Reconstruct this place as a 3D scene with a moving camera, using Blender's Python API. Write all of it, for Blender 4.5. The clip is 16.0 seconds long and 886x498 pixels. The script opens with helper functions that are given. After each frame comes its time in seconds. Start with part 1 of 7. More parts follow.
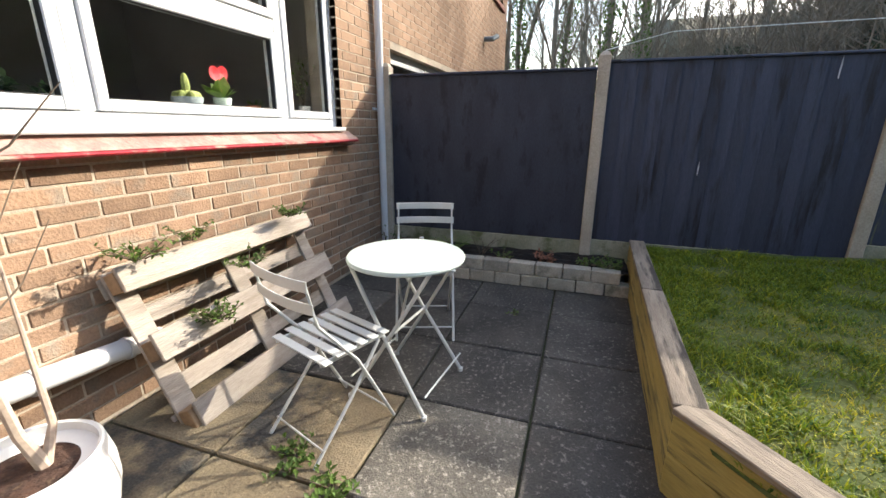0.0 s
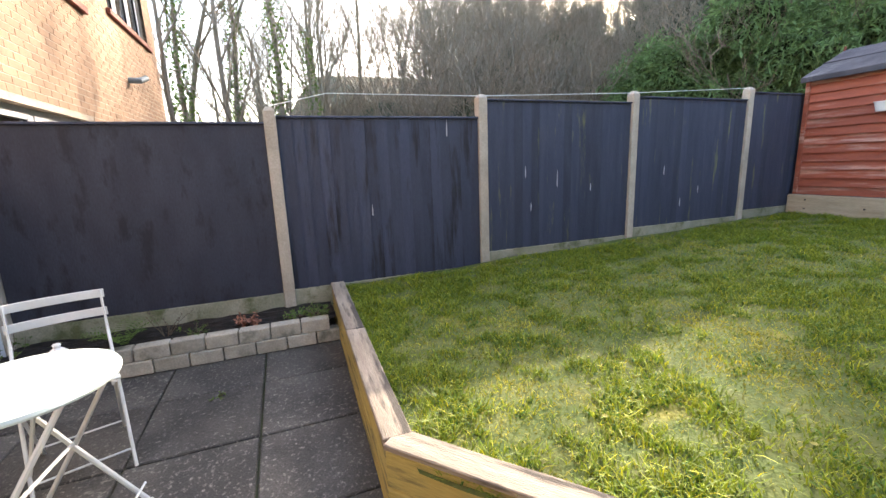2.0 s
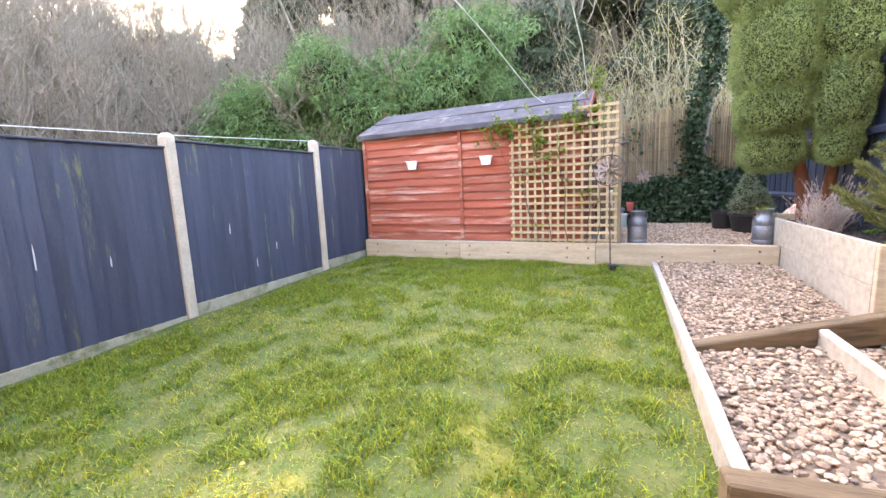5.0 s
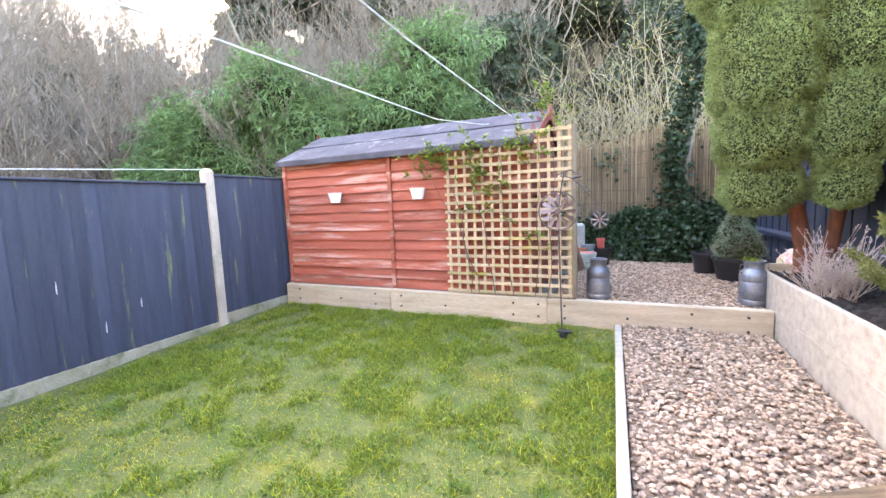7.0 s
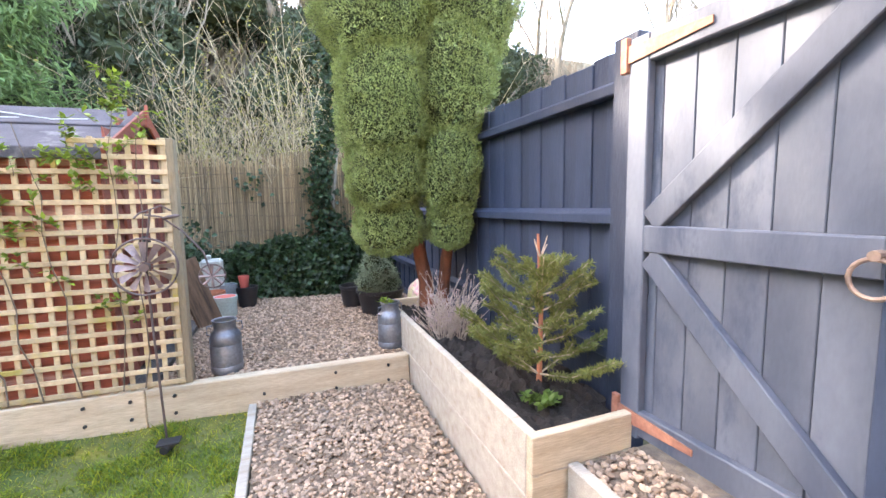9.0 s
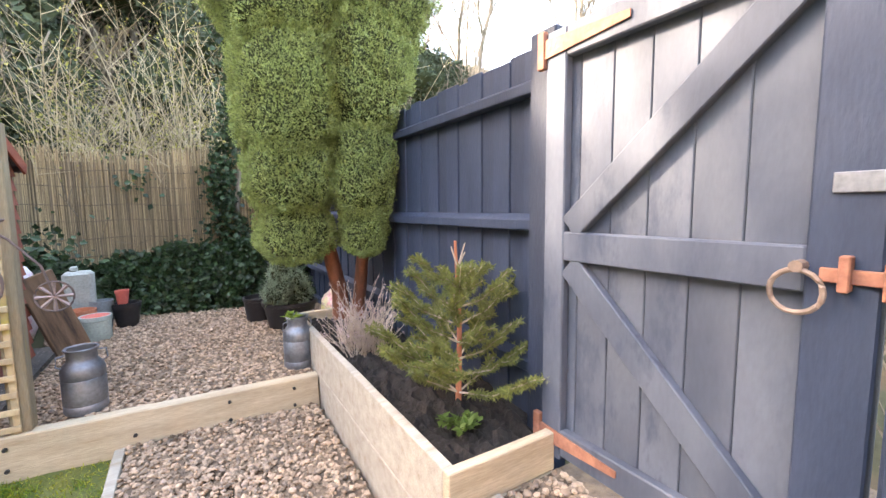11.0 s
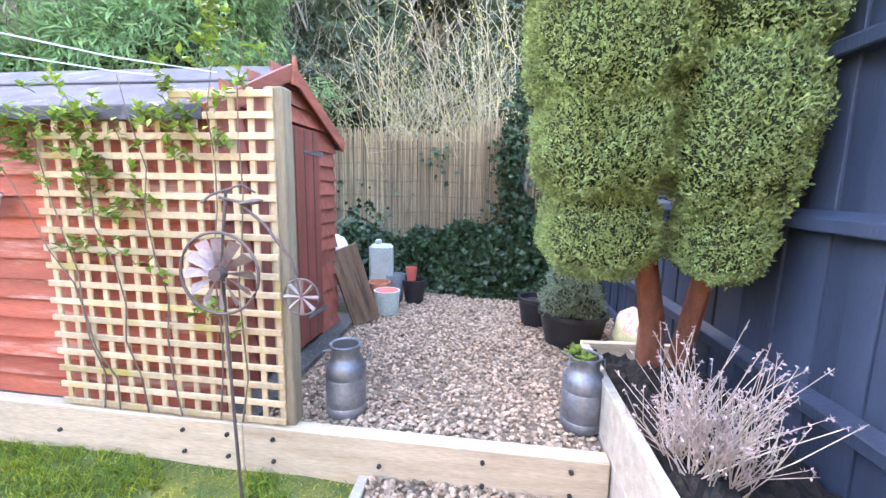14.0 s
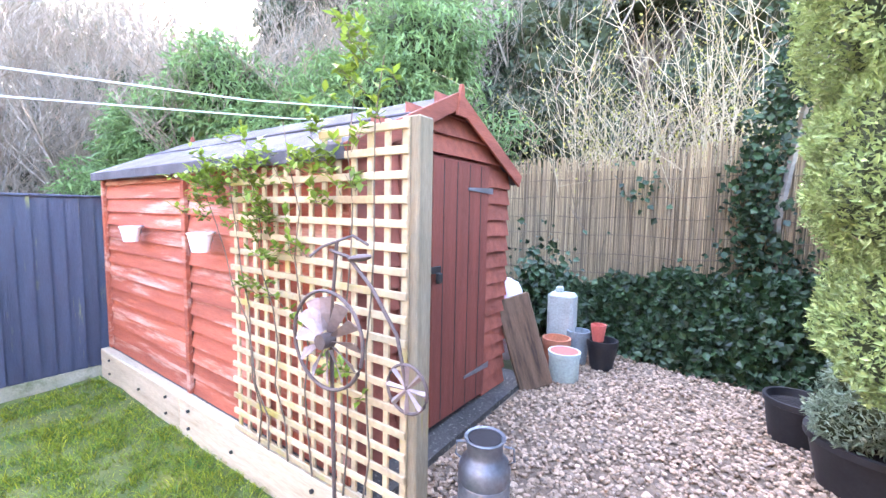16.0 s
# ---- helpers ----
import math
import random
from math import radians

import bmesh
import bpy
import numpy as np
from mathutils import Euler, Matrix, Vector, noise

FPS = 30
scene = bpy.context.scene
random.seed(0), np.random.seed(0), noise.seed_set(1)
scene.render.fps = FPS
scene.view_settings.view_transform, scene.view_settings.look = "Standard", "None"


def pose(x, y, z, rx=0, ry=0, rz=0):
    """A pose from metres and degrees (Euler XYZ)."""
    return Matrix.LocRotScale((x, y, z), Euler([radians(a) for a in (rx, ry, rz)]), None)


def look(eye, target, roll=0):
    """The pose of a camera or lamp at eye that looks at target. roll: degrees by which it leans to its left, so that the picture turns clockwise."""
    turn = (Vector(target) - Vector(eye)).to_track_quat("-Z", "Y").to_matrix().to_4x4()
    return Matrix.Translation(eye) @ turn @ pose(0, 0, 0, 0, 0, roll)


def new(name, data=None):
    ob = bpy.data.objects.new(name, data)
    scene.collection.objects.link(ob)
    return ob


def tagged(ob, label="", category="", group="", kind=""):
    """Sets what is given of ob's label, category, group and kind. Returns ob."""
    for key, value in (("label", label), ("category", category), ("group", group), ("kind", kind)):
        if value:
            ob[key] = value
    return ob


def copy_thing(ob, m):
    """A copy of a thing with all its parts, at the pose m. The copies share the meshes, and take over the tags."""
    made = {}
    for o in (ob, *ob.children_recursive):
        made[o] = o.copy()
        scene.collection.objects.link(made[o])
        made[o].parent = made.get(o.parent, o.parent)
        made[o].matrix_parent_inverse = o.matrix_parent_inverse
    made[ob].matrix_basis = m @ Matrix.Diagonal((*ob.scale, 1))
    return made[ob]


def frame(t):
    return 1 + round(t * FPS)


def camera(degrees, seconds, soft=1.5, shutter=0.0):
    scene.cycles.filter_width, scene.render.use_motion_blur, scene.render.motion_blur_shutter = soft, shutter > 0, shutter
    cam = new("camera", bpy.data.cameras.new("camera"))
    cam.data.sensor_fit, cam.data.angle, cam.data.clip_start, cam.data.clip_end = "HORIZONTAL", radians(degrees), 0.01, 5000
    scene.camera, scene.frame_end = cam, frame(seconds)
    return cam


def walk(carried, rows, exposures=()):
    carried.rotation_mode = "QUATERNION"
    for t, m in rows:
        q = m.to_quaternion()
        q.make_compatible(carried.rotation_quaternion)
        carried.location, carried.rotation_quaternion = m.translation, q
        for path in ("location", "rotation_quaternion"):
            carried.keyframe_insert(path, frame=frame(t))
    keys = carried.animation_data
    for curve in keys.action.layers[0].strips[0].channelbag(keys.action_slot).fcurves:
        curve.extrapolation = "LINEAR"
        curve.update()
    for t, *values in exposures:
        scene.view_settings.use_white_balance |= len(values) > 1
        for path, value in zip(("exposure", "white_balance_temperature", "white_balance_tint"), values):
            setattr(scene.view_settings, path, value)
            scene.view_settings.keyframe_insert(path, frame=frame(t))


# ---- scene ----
cam = camera(94.1, 16.0)
PATH = [
    (0, (3.813, 1.831, 1.276), (1.991, 1.232, 0.71), 0.4),
    (0.5, (3.816, 1.84, 1.311), (1.913, 1.452, 0.832), 0.3),
    (1, (3.795, 1.875, 1.331), (1.841, 1.807, 0.912), -0.4),
    (1.5, (3.783, 1.9, 1.345), (1.845, 2.193, 0.946), -1.2),
    (2, (3.76, 1.961, 1.35), (1.928, 2.659, 0.953), -2.2),
    (2.5, (3.704, 2.121, 1.446), (2.091, 3.217, 1.004), -2.5),
    (3, (3.654, 2.299, 1.493), (2.324, 3.724, 1.044), -2.7),
    (3.5, (3.589, 2.521, 1.49), (2.632, 4.221, 1.051), -3.0),
    (4, (3.576, 2.779, 1.498), (2.813, 4.582, 1.093), -3.0),
    (6.5, (3.877, 4.18, 1.599), (3.059, 5.997, 1.431), -2.2),
    (7, (3.977, 4.542, 1.729), (3.214, 6.378, 1.506), -2.3),
    (7.5, (4.035, 4.894, 1.767), (3.42, 6.789, 1.59), -2.1),
    (8, (4.13, 5.16, 1.926), (3.888, 7.136, 1.728), -2.4),
    (8.5, (4.235, 5.318, 1.942), (4.382, 7.306, 1.771), -1.2),
    (9, (4.29, 5.418, 1.942), (5.007, 7.273, 1.729), -1.0),
    (9.5, (4.324, 5.426, 1.96), (5.409, 7.089, 1.717), -0.5),
    (12, (4.487, 5.841, 1.932), (5.385, 7.62, 1.763), 0.2),
    (12.5, (4.471, 6.045, 1.943), (5.084, 7.933, 1.696), 0.0),
    (13, (4.459, 6.375, 1.926), (4.844, 8.322, 1.677), 0.3),
    (13.5, (4.454, 6.543, 1.952), (4.603, 8.51, 1.624), 1.1),
    (14, (4.585, 6.745, 1.977), (4.375, 8.711, 1.671), 1.0),
    (14.5, (4.642, 6.945, 1.98), (4.102, 8.842, 1.648), 1.2),
    (15, (4.596, 7.175, 1.999), (3.82, 9.004, 1.769), 2.5),
    (15.5, (4.576, 7.276, 2.036), (3.624, 9.025, 1.854), 1.9),
    (16, (4.583, 7.339, 2.043), (3.486, 9.001, 1.866), 1.1),
]
walk(cam, [(t, look(eye, target, roll)) for t, eye, target, roll in PATH],
     exposures=[(0, 2.1, 6700, 9), (1.5, 2.55, 6900, 9), (2, 3.05, 7200, 14), (2.5, 3.7, 7700, 19), (3.5, 4.2, 7900, 22), (4, 4.2, 7700, 21), (7, 4.35, 7000, 21), (8.5, 4.3, 7000, 21), (9.5, 4.1, 7400, 16), (12, 4.2, 7900, 20), (14, 4.7, 6500, 20), (16, 5.0, 6400, 26)])

# ---- world, sun ----
SUN_AZ, SUN_EL = radians(44), radians(28.5)          # to the left of +y, above the horizon
to_sun = Vector((-math.sin(SUN_AZ) * math.cos(SUN_EL), math.cos(SUN_AZ) * math.cos(SUN_EL), math.sin(SUN_EL)))
SUNNY = [(2.25, 2.45, 0.36, 1.0), (2.3, 3.1, 0.36, 1.0), (2.35, 3.6, 0.38, 1.0), (2.2, 3.9, 0.4, 1.0), (2.4, 4.1, 0.4, 1.0),
         (5.68, 6.5, 2.1, 0.4), (5.68, 6.4, 1.4, 0.4), (5.82, 8.0, 2.1, 0.6),
         (1.2, -0.1, 0.9, 1.0), (2.5, -0.1, 1.0, 1.0), (3.1, -0.1, 1.3, 1.0), (2.6, 0.9, 0.3, 1.0), (3.0, 1.6, 0.0, 1.0)]


def headroom(x, y, spread):
    """How high a crown may reach there and still leave the sun on the bright spots of lawn, gate, wall and patio."""
    hx, hy, top = -math.sin(SUN_AZ), math.cos(SUN_AZ), 60.0
    for px, py, pz, ease in SUNNY:
        away = (x - px) * hx + (y - py) * hy
        off = abs((x - px) * hy - (y - py) * hx)
        if away > 0 and off < spread * ease:
            top = min(top, pz + away * math.tan(SUN_EL) + off * 0.4)
    return top


world = bpy.data.worlds.new("sky")
scene.world = world
world.use_nodes = True
wn = world.node_tree
sky = wn.nodes.new("ShaderNodeTexSky")
sky.sky_type = "NISHITA"
sky.sun_disc = False
sky.sun_elevation = SUN_EL
sky.sun_rotation = -SUN_AZ
sky.air_density, sky.dust_density = 1.2, 2.5
wn.nodes["Background"].inputs["Strength"].default_value = 0.15
wn.links.new(sky.outputs[0], wn.nodes["Background"].inputs["Color"])
sun_data = bpy.data.lights.new("sun", "SUN")
sun_data.energy, sun_data.angle, sun_data.color = 2.3, radians(0.6), (1.0, 0.93, 0.82)
sun = new("sun", sun_data)
sun.matrix_basis = look((-10, 12, 12), Vector((-10, 12, 12)) - to_sun)


# ---- materials ----
def material(name, a, b, scale=4.0, rough=0.7, bump=0.2, fine=60.0, metal=0.0, stretch=(1, 1, 1), each=0.0, c=None, spread=(0.35, 0.65),
             cscale=1.5, camount=0.55, spec=0.4, island=0.0, fine_mix=0.35, translucent=0.0):
    """Two base colours mixed by broad noise, a third in stains, fine grain, relief; each: variation from piece to piece."""
    m = bpy.data.materials.new(name)
    m.use_nodes = True
    nt = m.node_tree
    N, L = nt.nodes, nt.links
    bsdf = N["Principled BSDF"]
    tc = N.new("ShaderNodeTexCoord")
    mp = N.new("ShaderNodeMapping")
    mp.inputs["Scale"].default_value = stretch
    vec = tc.outputs["Object"]
    if each or island:
        info = N.new("ShaderNodeObjectInfo") if each else N.new("ShaderNodeNewGeometry")
        rnd = info.outputs["Random"] if each else info.outputs["Random Per Island"]
        wide = N.new("ShaderNodeMath")
        wide.operation = "MULTIPLY"
        wide.inputs[1].default_value = 37.0
        L.new(rnd, wide.inputs[0])
        add = N.new("ShaderNodeVectorMath")
        add.operation = "ADD"
        L.new(vec, add.inputs[0])
        L.new(wide.outputs[0], add.inputs[1])
        vec = add.outputs[0]
    L.new(vec, mp.inputs["Vector"])
    n1 = N.new("ShaderNodeTexNoise")
    n1.inputs["Scale"].default_value, n1.inputs["Detail"].default_value = scale, 5.0
    n2 = N.new("ShaderNodeTexNoise")
    n2.inputs["Scale"].default_value, n2.inputs["Detail"].default_value = fine, 3.0
    L.new(mp.outputs[0], n1.inputs["Vector"])
    L.new(mp.outputs[0], n2.inputs["Vector"])
    ramp = N.new("ShaderNodeMapRange")
    ramp.inputs["From Min"].default_value, ramp.inputs["From Max"].default_value = spread
    L.new(n1.outputs["Fac"], ramp.inputs["Value"])
    mix = N.new("ShaderNodeMixRGB")
    mix.inputs["Color1"].default_value, mix.inputs["Color2"].default_value = (*a, 1), (*b, 1)
    L.new(ramp.outputs[0], mix.inputs["Fac"])
    out = mix.outputs[0]
    if c is not None:
        n3 = N.new("ShaderNodeTexNoise")
        n3.inputs["Scale"].default_value, n3.inputs["Detail"].default_value, n3.inputs["Roughness"].default_value = cscale, 6.0, 0.65
        L.new(mp.outputs[0], n3.inputs["Vector"])
        r3 = N.new("ShaderNodeMapRange")
        r3.inputs["From Min"].default_value, r3.inputs["From Max"].default_value = camount, camount + 0.12
        L.new(n3.outputs["Fac"], r3.inputs["Value"])
        mc = N.new("ShaderNodeMixRGB")
        mc.inputs["Color2"].default_value = (*c, 1)
        L.new(r3.outputs[0], mc.inputs["Fac"])
        L.new(out, mc.inputs["Color1"])
        out = mc.outputs[0]
    grain = N.new("ShaderNodeMapRange")
    grain.inputs["To Min"].default_value, grain.inputs["To Max"].default_value = 1 - fine_mix, 1 + fine_mix
    L.new(n2.outputs["Fac"], grain.inputs["Value"])
    hsv = N.new("ShaderNodeHueSaturation")
    L.new(out, hsv.inputs["Color"])
    L.new(grain.outputs[0], hsv.inputs["Value"])
    out = hsv.outputs[0]
    if each or island:
        h2 = N.new("ShaderNodeHueSaturation")
        vr = N.new("ShaderNodeMapRange")
        amt = each or island
        vr.inputs["To Min"].default_value, vr.inputs["To Max"].default_value = 1 - amt, 1 + amt
        L.new(rnd, vr.inputs["Value"])
        L.new(vr.outputs[0], h2.inputs["Value"])
        L.new(out, h2.inputs["Color"])
        out = h2.outputs[0]
    L.new(out, bsdf.inputs["Base Color"])
    bsdf.inputs["Roughness"].default_value = rough
    bsdf.inputs["Metallic"].default_value = metal
    bsdf.inputs["Specular IOR Level"].default_value = spec
    if bump:
        bp = N.new("ShaderNodeBump")
        bp.inputs["Strength"].default_value, bp.inputs["Distance"].default_value = bump, 0.01
        tot = N.new("ShaderNodeMath")
        L.new(n1.outputs["Fac"], tot.inputs[0])
        L.new(n2.outputs["Fac"], tot.inputs[1])
        L.new(tot.outputs[0], bp.inputs["Height"])
        L.new(bp.outputs[0], bsdf.inputs["Normal"])
    if translucent:
        tr = N.new("ShaderNodeBsdfTranslucent")
        L.new(out, tr.inputs["Color"])
        ms = N.new("ShaderNodeMixShader")
        ms.inputs["Fac"].default_value = translucent
        L.new(bsdf.outputs[0], ms.inputs[1])
        L.new(tr.outputs[0], ms.inputs[2])
        L.new(ms.outputs[0], N["Material Output"].inputs["Surface"])
    return m


def glass(name):
    m = bpy.data.materials.new(name)
    m.use_nodes = True
    b = m.node_tree.nodes["Principled BSDF"]
    b.inputs["Base Color"].default_value = (0.95, 0.97, 0.97, 1)
    b.inputs["Transmission Weight"].default_value = 1.0
    b.inputs["Roughness"].default_value = 0.02
    b.inputs["IOR"].default_value = 1.45
    return m


M_BRICK = material("buff_brick", (0.33, 0.215, 0.14), (0.25, 0.16, 0.105), 9, 0.9, 0.5, 90, each=0.28, c=(0.24, 0.19, 0.145), cscale=5, camount=0.52)
M_BRICK_JOINED = material("buff_brick_joined", (0.34, 0.22, 0.145), (0.27, 0.172, 0.112), 9, 0.9, 0.2, 90, island=0.14, c=(0.31, 0.22, 0.15), cscale=4, camount=0.58)
M_MORTAR = material("mortar", (0.50, 0.43, 0.34), (0.38, 0.32, 0.25), 6, 0.95, 0.4, 120)
M_PVC = material("white_upvc", (0.70, 0.71, 0.72), (0.65, 0.66, 0.67), 3, 0.35, 0.02, 40, fine_mix=0.04)
M_GASKET = material("black_gasket", (0.02, 0.02, 0.02), (0.03, 0.03, 0.03), 5, 0.6, 0.05)
M_GLASS = glass("window_glass")
M_REDSILL = material("red_painted_tile_sill", (0.42, 0.02, 0.035), (0.30, 0.02, 0.03), 6, 0.6, 0.4, 40, c=(0.36, 0.27, 0.21), cscale=4, camount=0.47)
M_SILLTOP = material("flaking_red_sill_top", (0.42, 0.31, 0.26), (0.36, 0.20, 0.17), 9, 0.8, 0.5, 50, c=(0.40, 0.03, 0.05), cscale=5, camount=0.57)
M_SLAB = material("concrete_slab", (0.245, 0.195, 0.12), (0.16, 0.125, 0.08), 5, 0.85, 0.5, 110, each=0.14, fine_mix=0.6, c=(0.045, 0.043, 0.04), cscale=2.2, camount=0.5)
# dark for wet stone, with the fence's shade put into the colour too
M_SLAB_WET_SHADED = material("wet_shaded_slab", (0.075, 0.070, 0.062), (0.034, 0.032, 0.030), 4, 0.65, 0.5, 110, each=0.2, c=(0.22, 0.205, 0.18), cscale=48, camount=0.555, fine_mix=0.8)
M_SLAB_MID = material("speckled_grey_slab", (0.19, 0.172, 0.14), (0.11, 0.10, 0.083), 4, 0.8, 0.6, 130, each=0.15, c=(0.36, 0.33, 0.28), cscale=48, camount=0.53, fine_mix=0.8)
M_JOINT = material("dirt_joint", (0.05, 0.045, 0.03), (0.06, 0.07, 0.03), 8, 0.95, 0.5)
M_SOIL = material("dark_soil", (0.020, 0.015, 0.012), (0.010, 0.008, 0.007), 12, 0.95, 1.0, 60, c=(0.06, 0.045, 0.033), cscale=20, camount=0.62)
M_BLOCK = material("pale_block", (0.42, 0.38, 0.31), (0.30, 0.28, 0.23), 8, 0.9, 0.4, 80, each=0.15, c=(0.16, 0.16, 0.12), cscale=4, camount=0.55)
M_SLEEPER = material("weathered_sleeper", (0.40, 0.29, 0.15), (0.29, 0.20, 0.10), 3, 0.85, 0.4, 30, stretch=(0.6, 6, 6), each=0.1, c=(0.13, 0.10, 0.065), cscale=2, camount=0.56)
M_SLEEPER_NEW = material("pale_softwood_sleeper", (0.50, 0.41, 0.285), (0.40, 0.32, 0.215), 3, 0.8, 0.3, 30, stretch=(0.6, 6, 6), each=0.08, c=(0.30, 0.20, 0.10), cscale=3, camount=0.62)
M_BOARD_Y = material("pale_softwood_lengthwise", (0.41, 0.365, 0.295), (0.33, 0.285, 0.225), 3, 0.8, 0.3, 30, stretch=(6, 0.6, 6), each=0.08, c=(0.30, 0.23, 0.15), cscale=3, camount=0.6)
# darker brown than the other sleepers, for the step risers
M_SLEEPER_DARK = material("dark_brown_sleeper", (0.17, 0.115, 0.06), (0.11, 0.075, 0.04), 3, 0.75, 0.4, 30, stretch=(0.6, 6, 6), each=0.1, c=(0.05, 0.035, 0.02), cscale=3, camount=0.55)
M_SLEEPER_MOSS = material("mossy_yellow_sleeper", (0.40, 0.31, 0.10), (0.30, 0.25, 0.09), 3, 0.85, 0.4, 30, stretch=(0.6, 6, 6), c=(0.10, 0.09, 0.05), cscale=3, camount=0.52)
M_SLEEPER_GREY = material("grey_weathered_sleeper_top", (0.36, 0.30, 0.23), (0.22, 0.18, 0.14), 4, 0.9, 0.5, 40, stretch=(0.6, 6, 6), c=(0.07, 0.06, 0.05), cscale=3, camount=0.5)
M_CONCRETE = material("concrete_post", (0.48, 0.42, 0.34), (0.38, 0.33, 0.26), 5, 0.9, 0.3, 90, c=(0.28, 0.27, 0.21), cscale=3, camount=0.6)
M_GRAVELBOARD = material("gravel_board", (0.34, 0.32, 0.24), (0.22, 0.22, 0.14), 5, 0.9, 0.4, 70, c=(0.12, 0.13, 0.06), cscale=4, camount=0.52)
M_FENCE = material("blue_black_fence_paint", (0.036, 0.044, 0.072), (0.048, 0.057, 0.090), 3, 0.62, 0.3, 50, stretch=(4, 4, 0.5), each=0.25, c=(0.016, 0.017, 0.023), cscale=2.0, camount=0.54)
M_FENCE_FLAT = material("blue_black_panel_paint", (0.026, 0.030, 0.046), (0.036, 0.041, 0.060), 3, 0.62, 0.3, 50, stretch=(2, 2, 0.7), c=(0.014, 0.016, 0.024), cscale=4.0, camount=0.54)
M_FENCE_WORN = material("worn_fence_paint", (0.034, 0.042, 0.070), (0.047, 0.056, 0.086), 3, 0.62, 0.3, 50, stretch=(5, 5, 0.6), each=0.2, c=(0.15, 0.16, 0.07), cscale=2.4, camount=0.6)
M_FENCE_R = material("blue_grey_fence_paint", (0.019, 0.029, 0.052), (0.030, 0.042, 0.070), 3, 0.6, 0.25, 50, stretch=(2, 2, 0.5), each=0.18, fine_mix=0.15, c=(0.022, 0.03, 0.05), cscale=3, camount=0.62)
# fence paint made lighter and mottled: sunlight on the gate put into colour
M_GATE = material("sunlit_gate_paint", (0.105, 0.118, 0.143), (0.052, 0.063, 0.087), 2.2, 0.7, 0.12, 50, stretch=(1.6, 1.6, 0.6), each=0.12, fine_mix=0.12, c=(0.035, 0.045, 0.07), cscale=3.0, camount=0.56)
M_CHIP = material("white_paint_chip", (0.5, 0.5, 0.53), (0.4, 0.4, 0.43), 20, 0.8, 0.1)
M_RUST = material("orange_rust", (0.36, 0.16, 0.10), (0.24, 0.10, 0.065), 12, 0.8, 0.3, 60)
M_RUSTIRON_WORN = material("worn_iron", (0.30, 0.22, 0.17), (0.20, 0.14, 0.11), 12, 0.6, 0.2, 60, metal=0.4)
M_STEEL = material("galvanised_steel", (0.30, 0.31, 0.33), (0.22, 0.23, 0.25), 8, 0.45, 0.05, 60, metal=0.8)
M_REDPLASTIC = material("red_padlock_case", (0.55, 0.02, 0.03), (0.5, 0.02, 0.03), 5, 0.4, 0)
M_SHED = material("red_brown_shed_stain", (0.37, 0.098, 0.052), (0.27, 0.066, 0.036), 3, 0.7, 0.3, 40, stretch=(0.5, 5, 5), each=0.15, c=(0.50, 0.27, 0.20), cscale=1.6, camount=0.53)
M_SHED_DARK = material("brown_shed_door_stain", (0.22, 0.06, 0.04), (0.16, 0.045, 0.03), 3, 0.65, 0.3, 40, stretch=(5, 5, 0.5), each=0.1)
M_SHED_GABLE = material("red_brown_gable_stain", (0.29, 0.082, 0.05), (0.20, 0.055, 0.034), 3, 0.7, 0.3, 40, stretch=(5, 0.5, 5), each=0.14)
M_FELT = material("grey_roof_felt", (0.095, 0.09, 0.10), (0.06, 0.056, 0.065), 5, 0.9, 0.5, 150, c=(0.21, 0.20, 0.20), cscale=2.5, camount=0.58, spec=0.25)
M_TRELLIS = material("pale_trellis_wood", (0.48, 0.37, 0.22), (0.38, 0.285, 0.17), 4, 0.8, 0.2, 40, each=0.18, c=(0.34, 0.27, 0.07), cscale=2.5, camount=0.55)
M_POSTWOOD = material("grey_timber_post", (0.27, 0.22, 0.145), (0.19, 0.155, 0.10), 3, 0.85, 0.35, 40, stretch=(6, 6, 0.6), c=(0.30, 0.24, 0.07), cscale=2, camount=0.58)
M_LAWN = material("lawn_ground", (0.055, 0.085, 0.015), (0.10, 0.11, 0.028), 5.0, 0.95, 0.8, 60, c=(0.20, 0.18, 0.03), cscale=1.6, camount=0.58)
M_GROUND = material("woodland_floor", (0.05, 0.045, 0.02), (0.035, 0.04, 0.015), 0.6, 0.95, 0.5, 8, c=(0.09, 0.06, 0.03), cscale=0.4, camount=0.5)
M_GRAVELBED = material("gravel_bed", (0.20, 0.14, 0.09), (0.12, 0.085, 0.06), 20, 0.95, 0.8, 80)
M_ROOM = material("dim_room", (0.34, 0.32, 0.30), (0.28, 0.26, 0.24), 2, 0.9, 0.0)
M_ROOFTILE = material("brown_roof_tile", (0.16, 0.09, 0.06), (0.12, 0.07, 0.05), 3, 0.85, 0.3, 30)


# ---- building blocks ----
def wmat(ob):
    m = ob.matrix_parent_inverse @ ob.matrix_basis
    return wmat(ob.parent) @ m if ob.parent else ob.matrix_basis.copy()


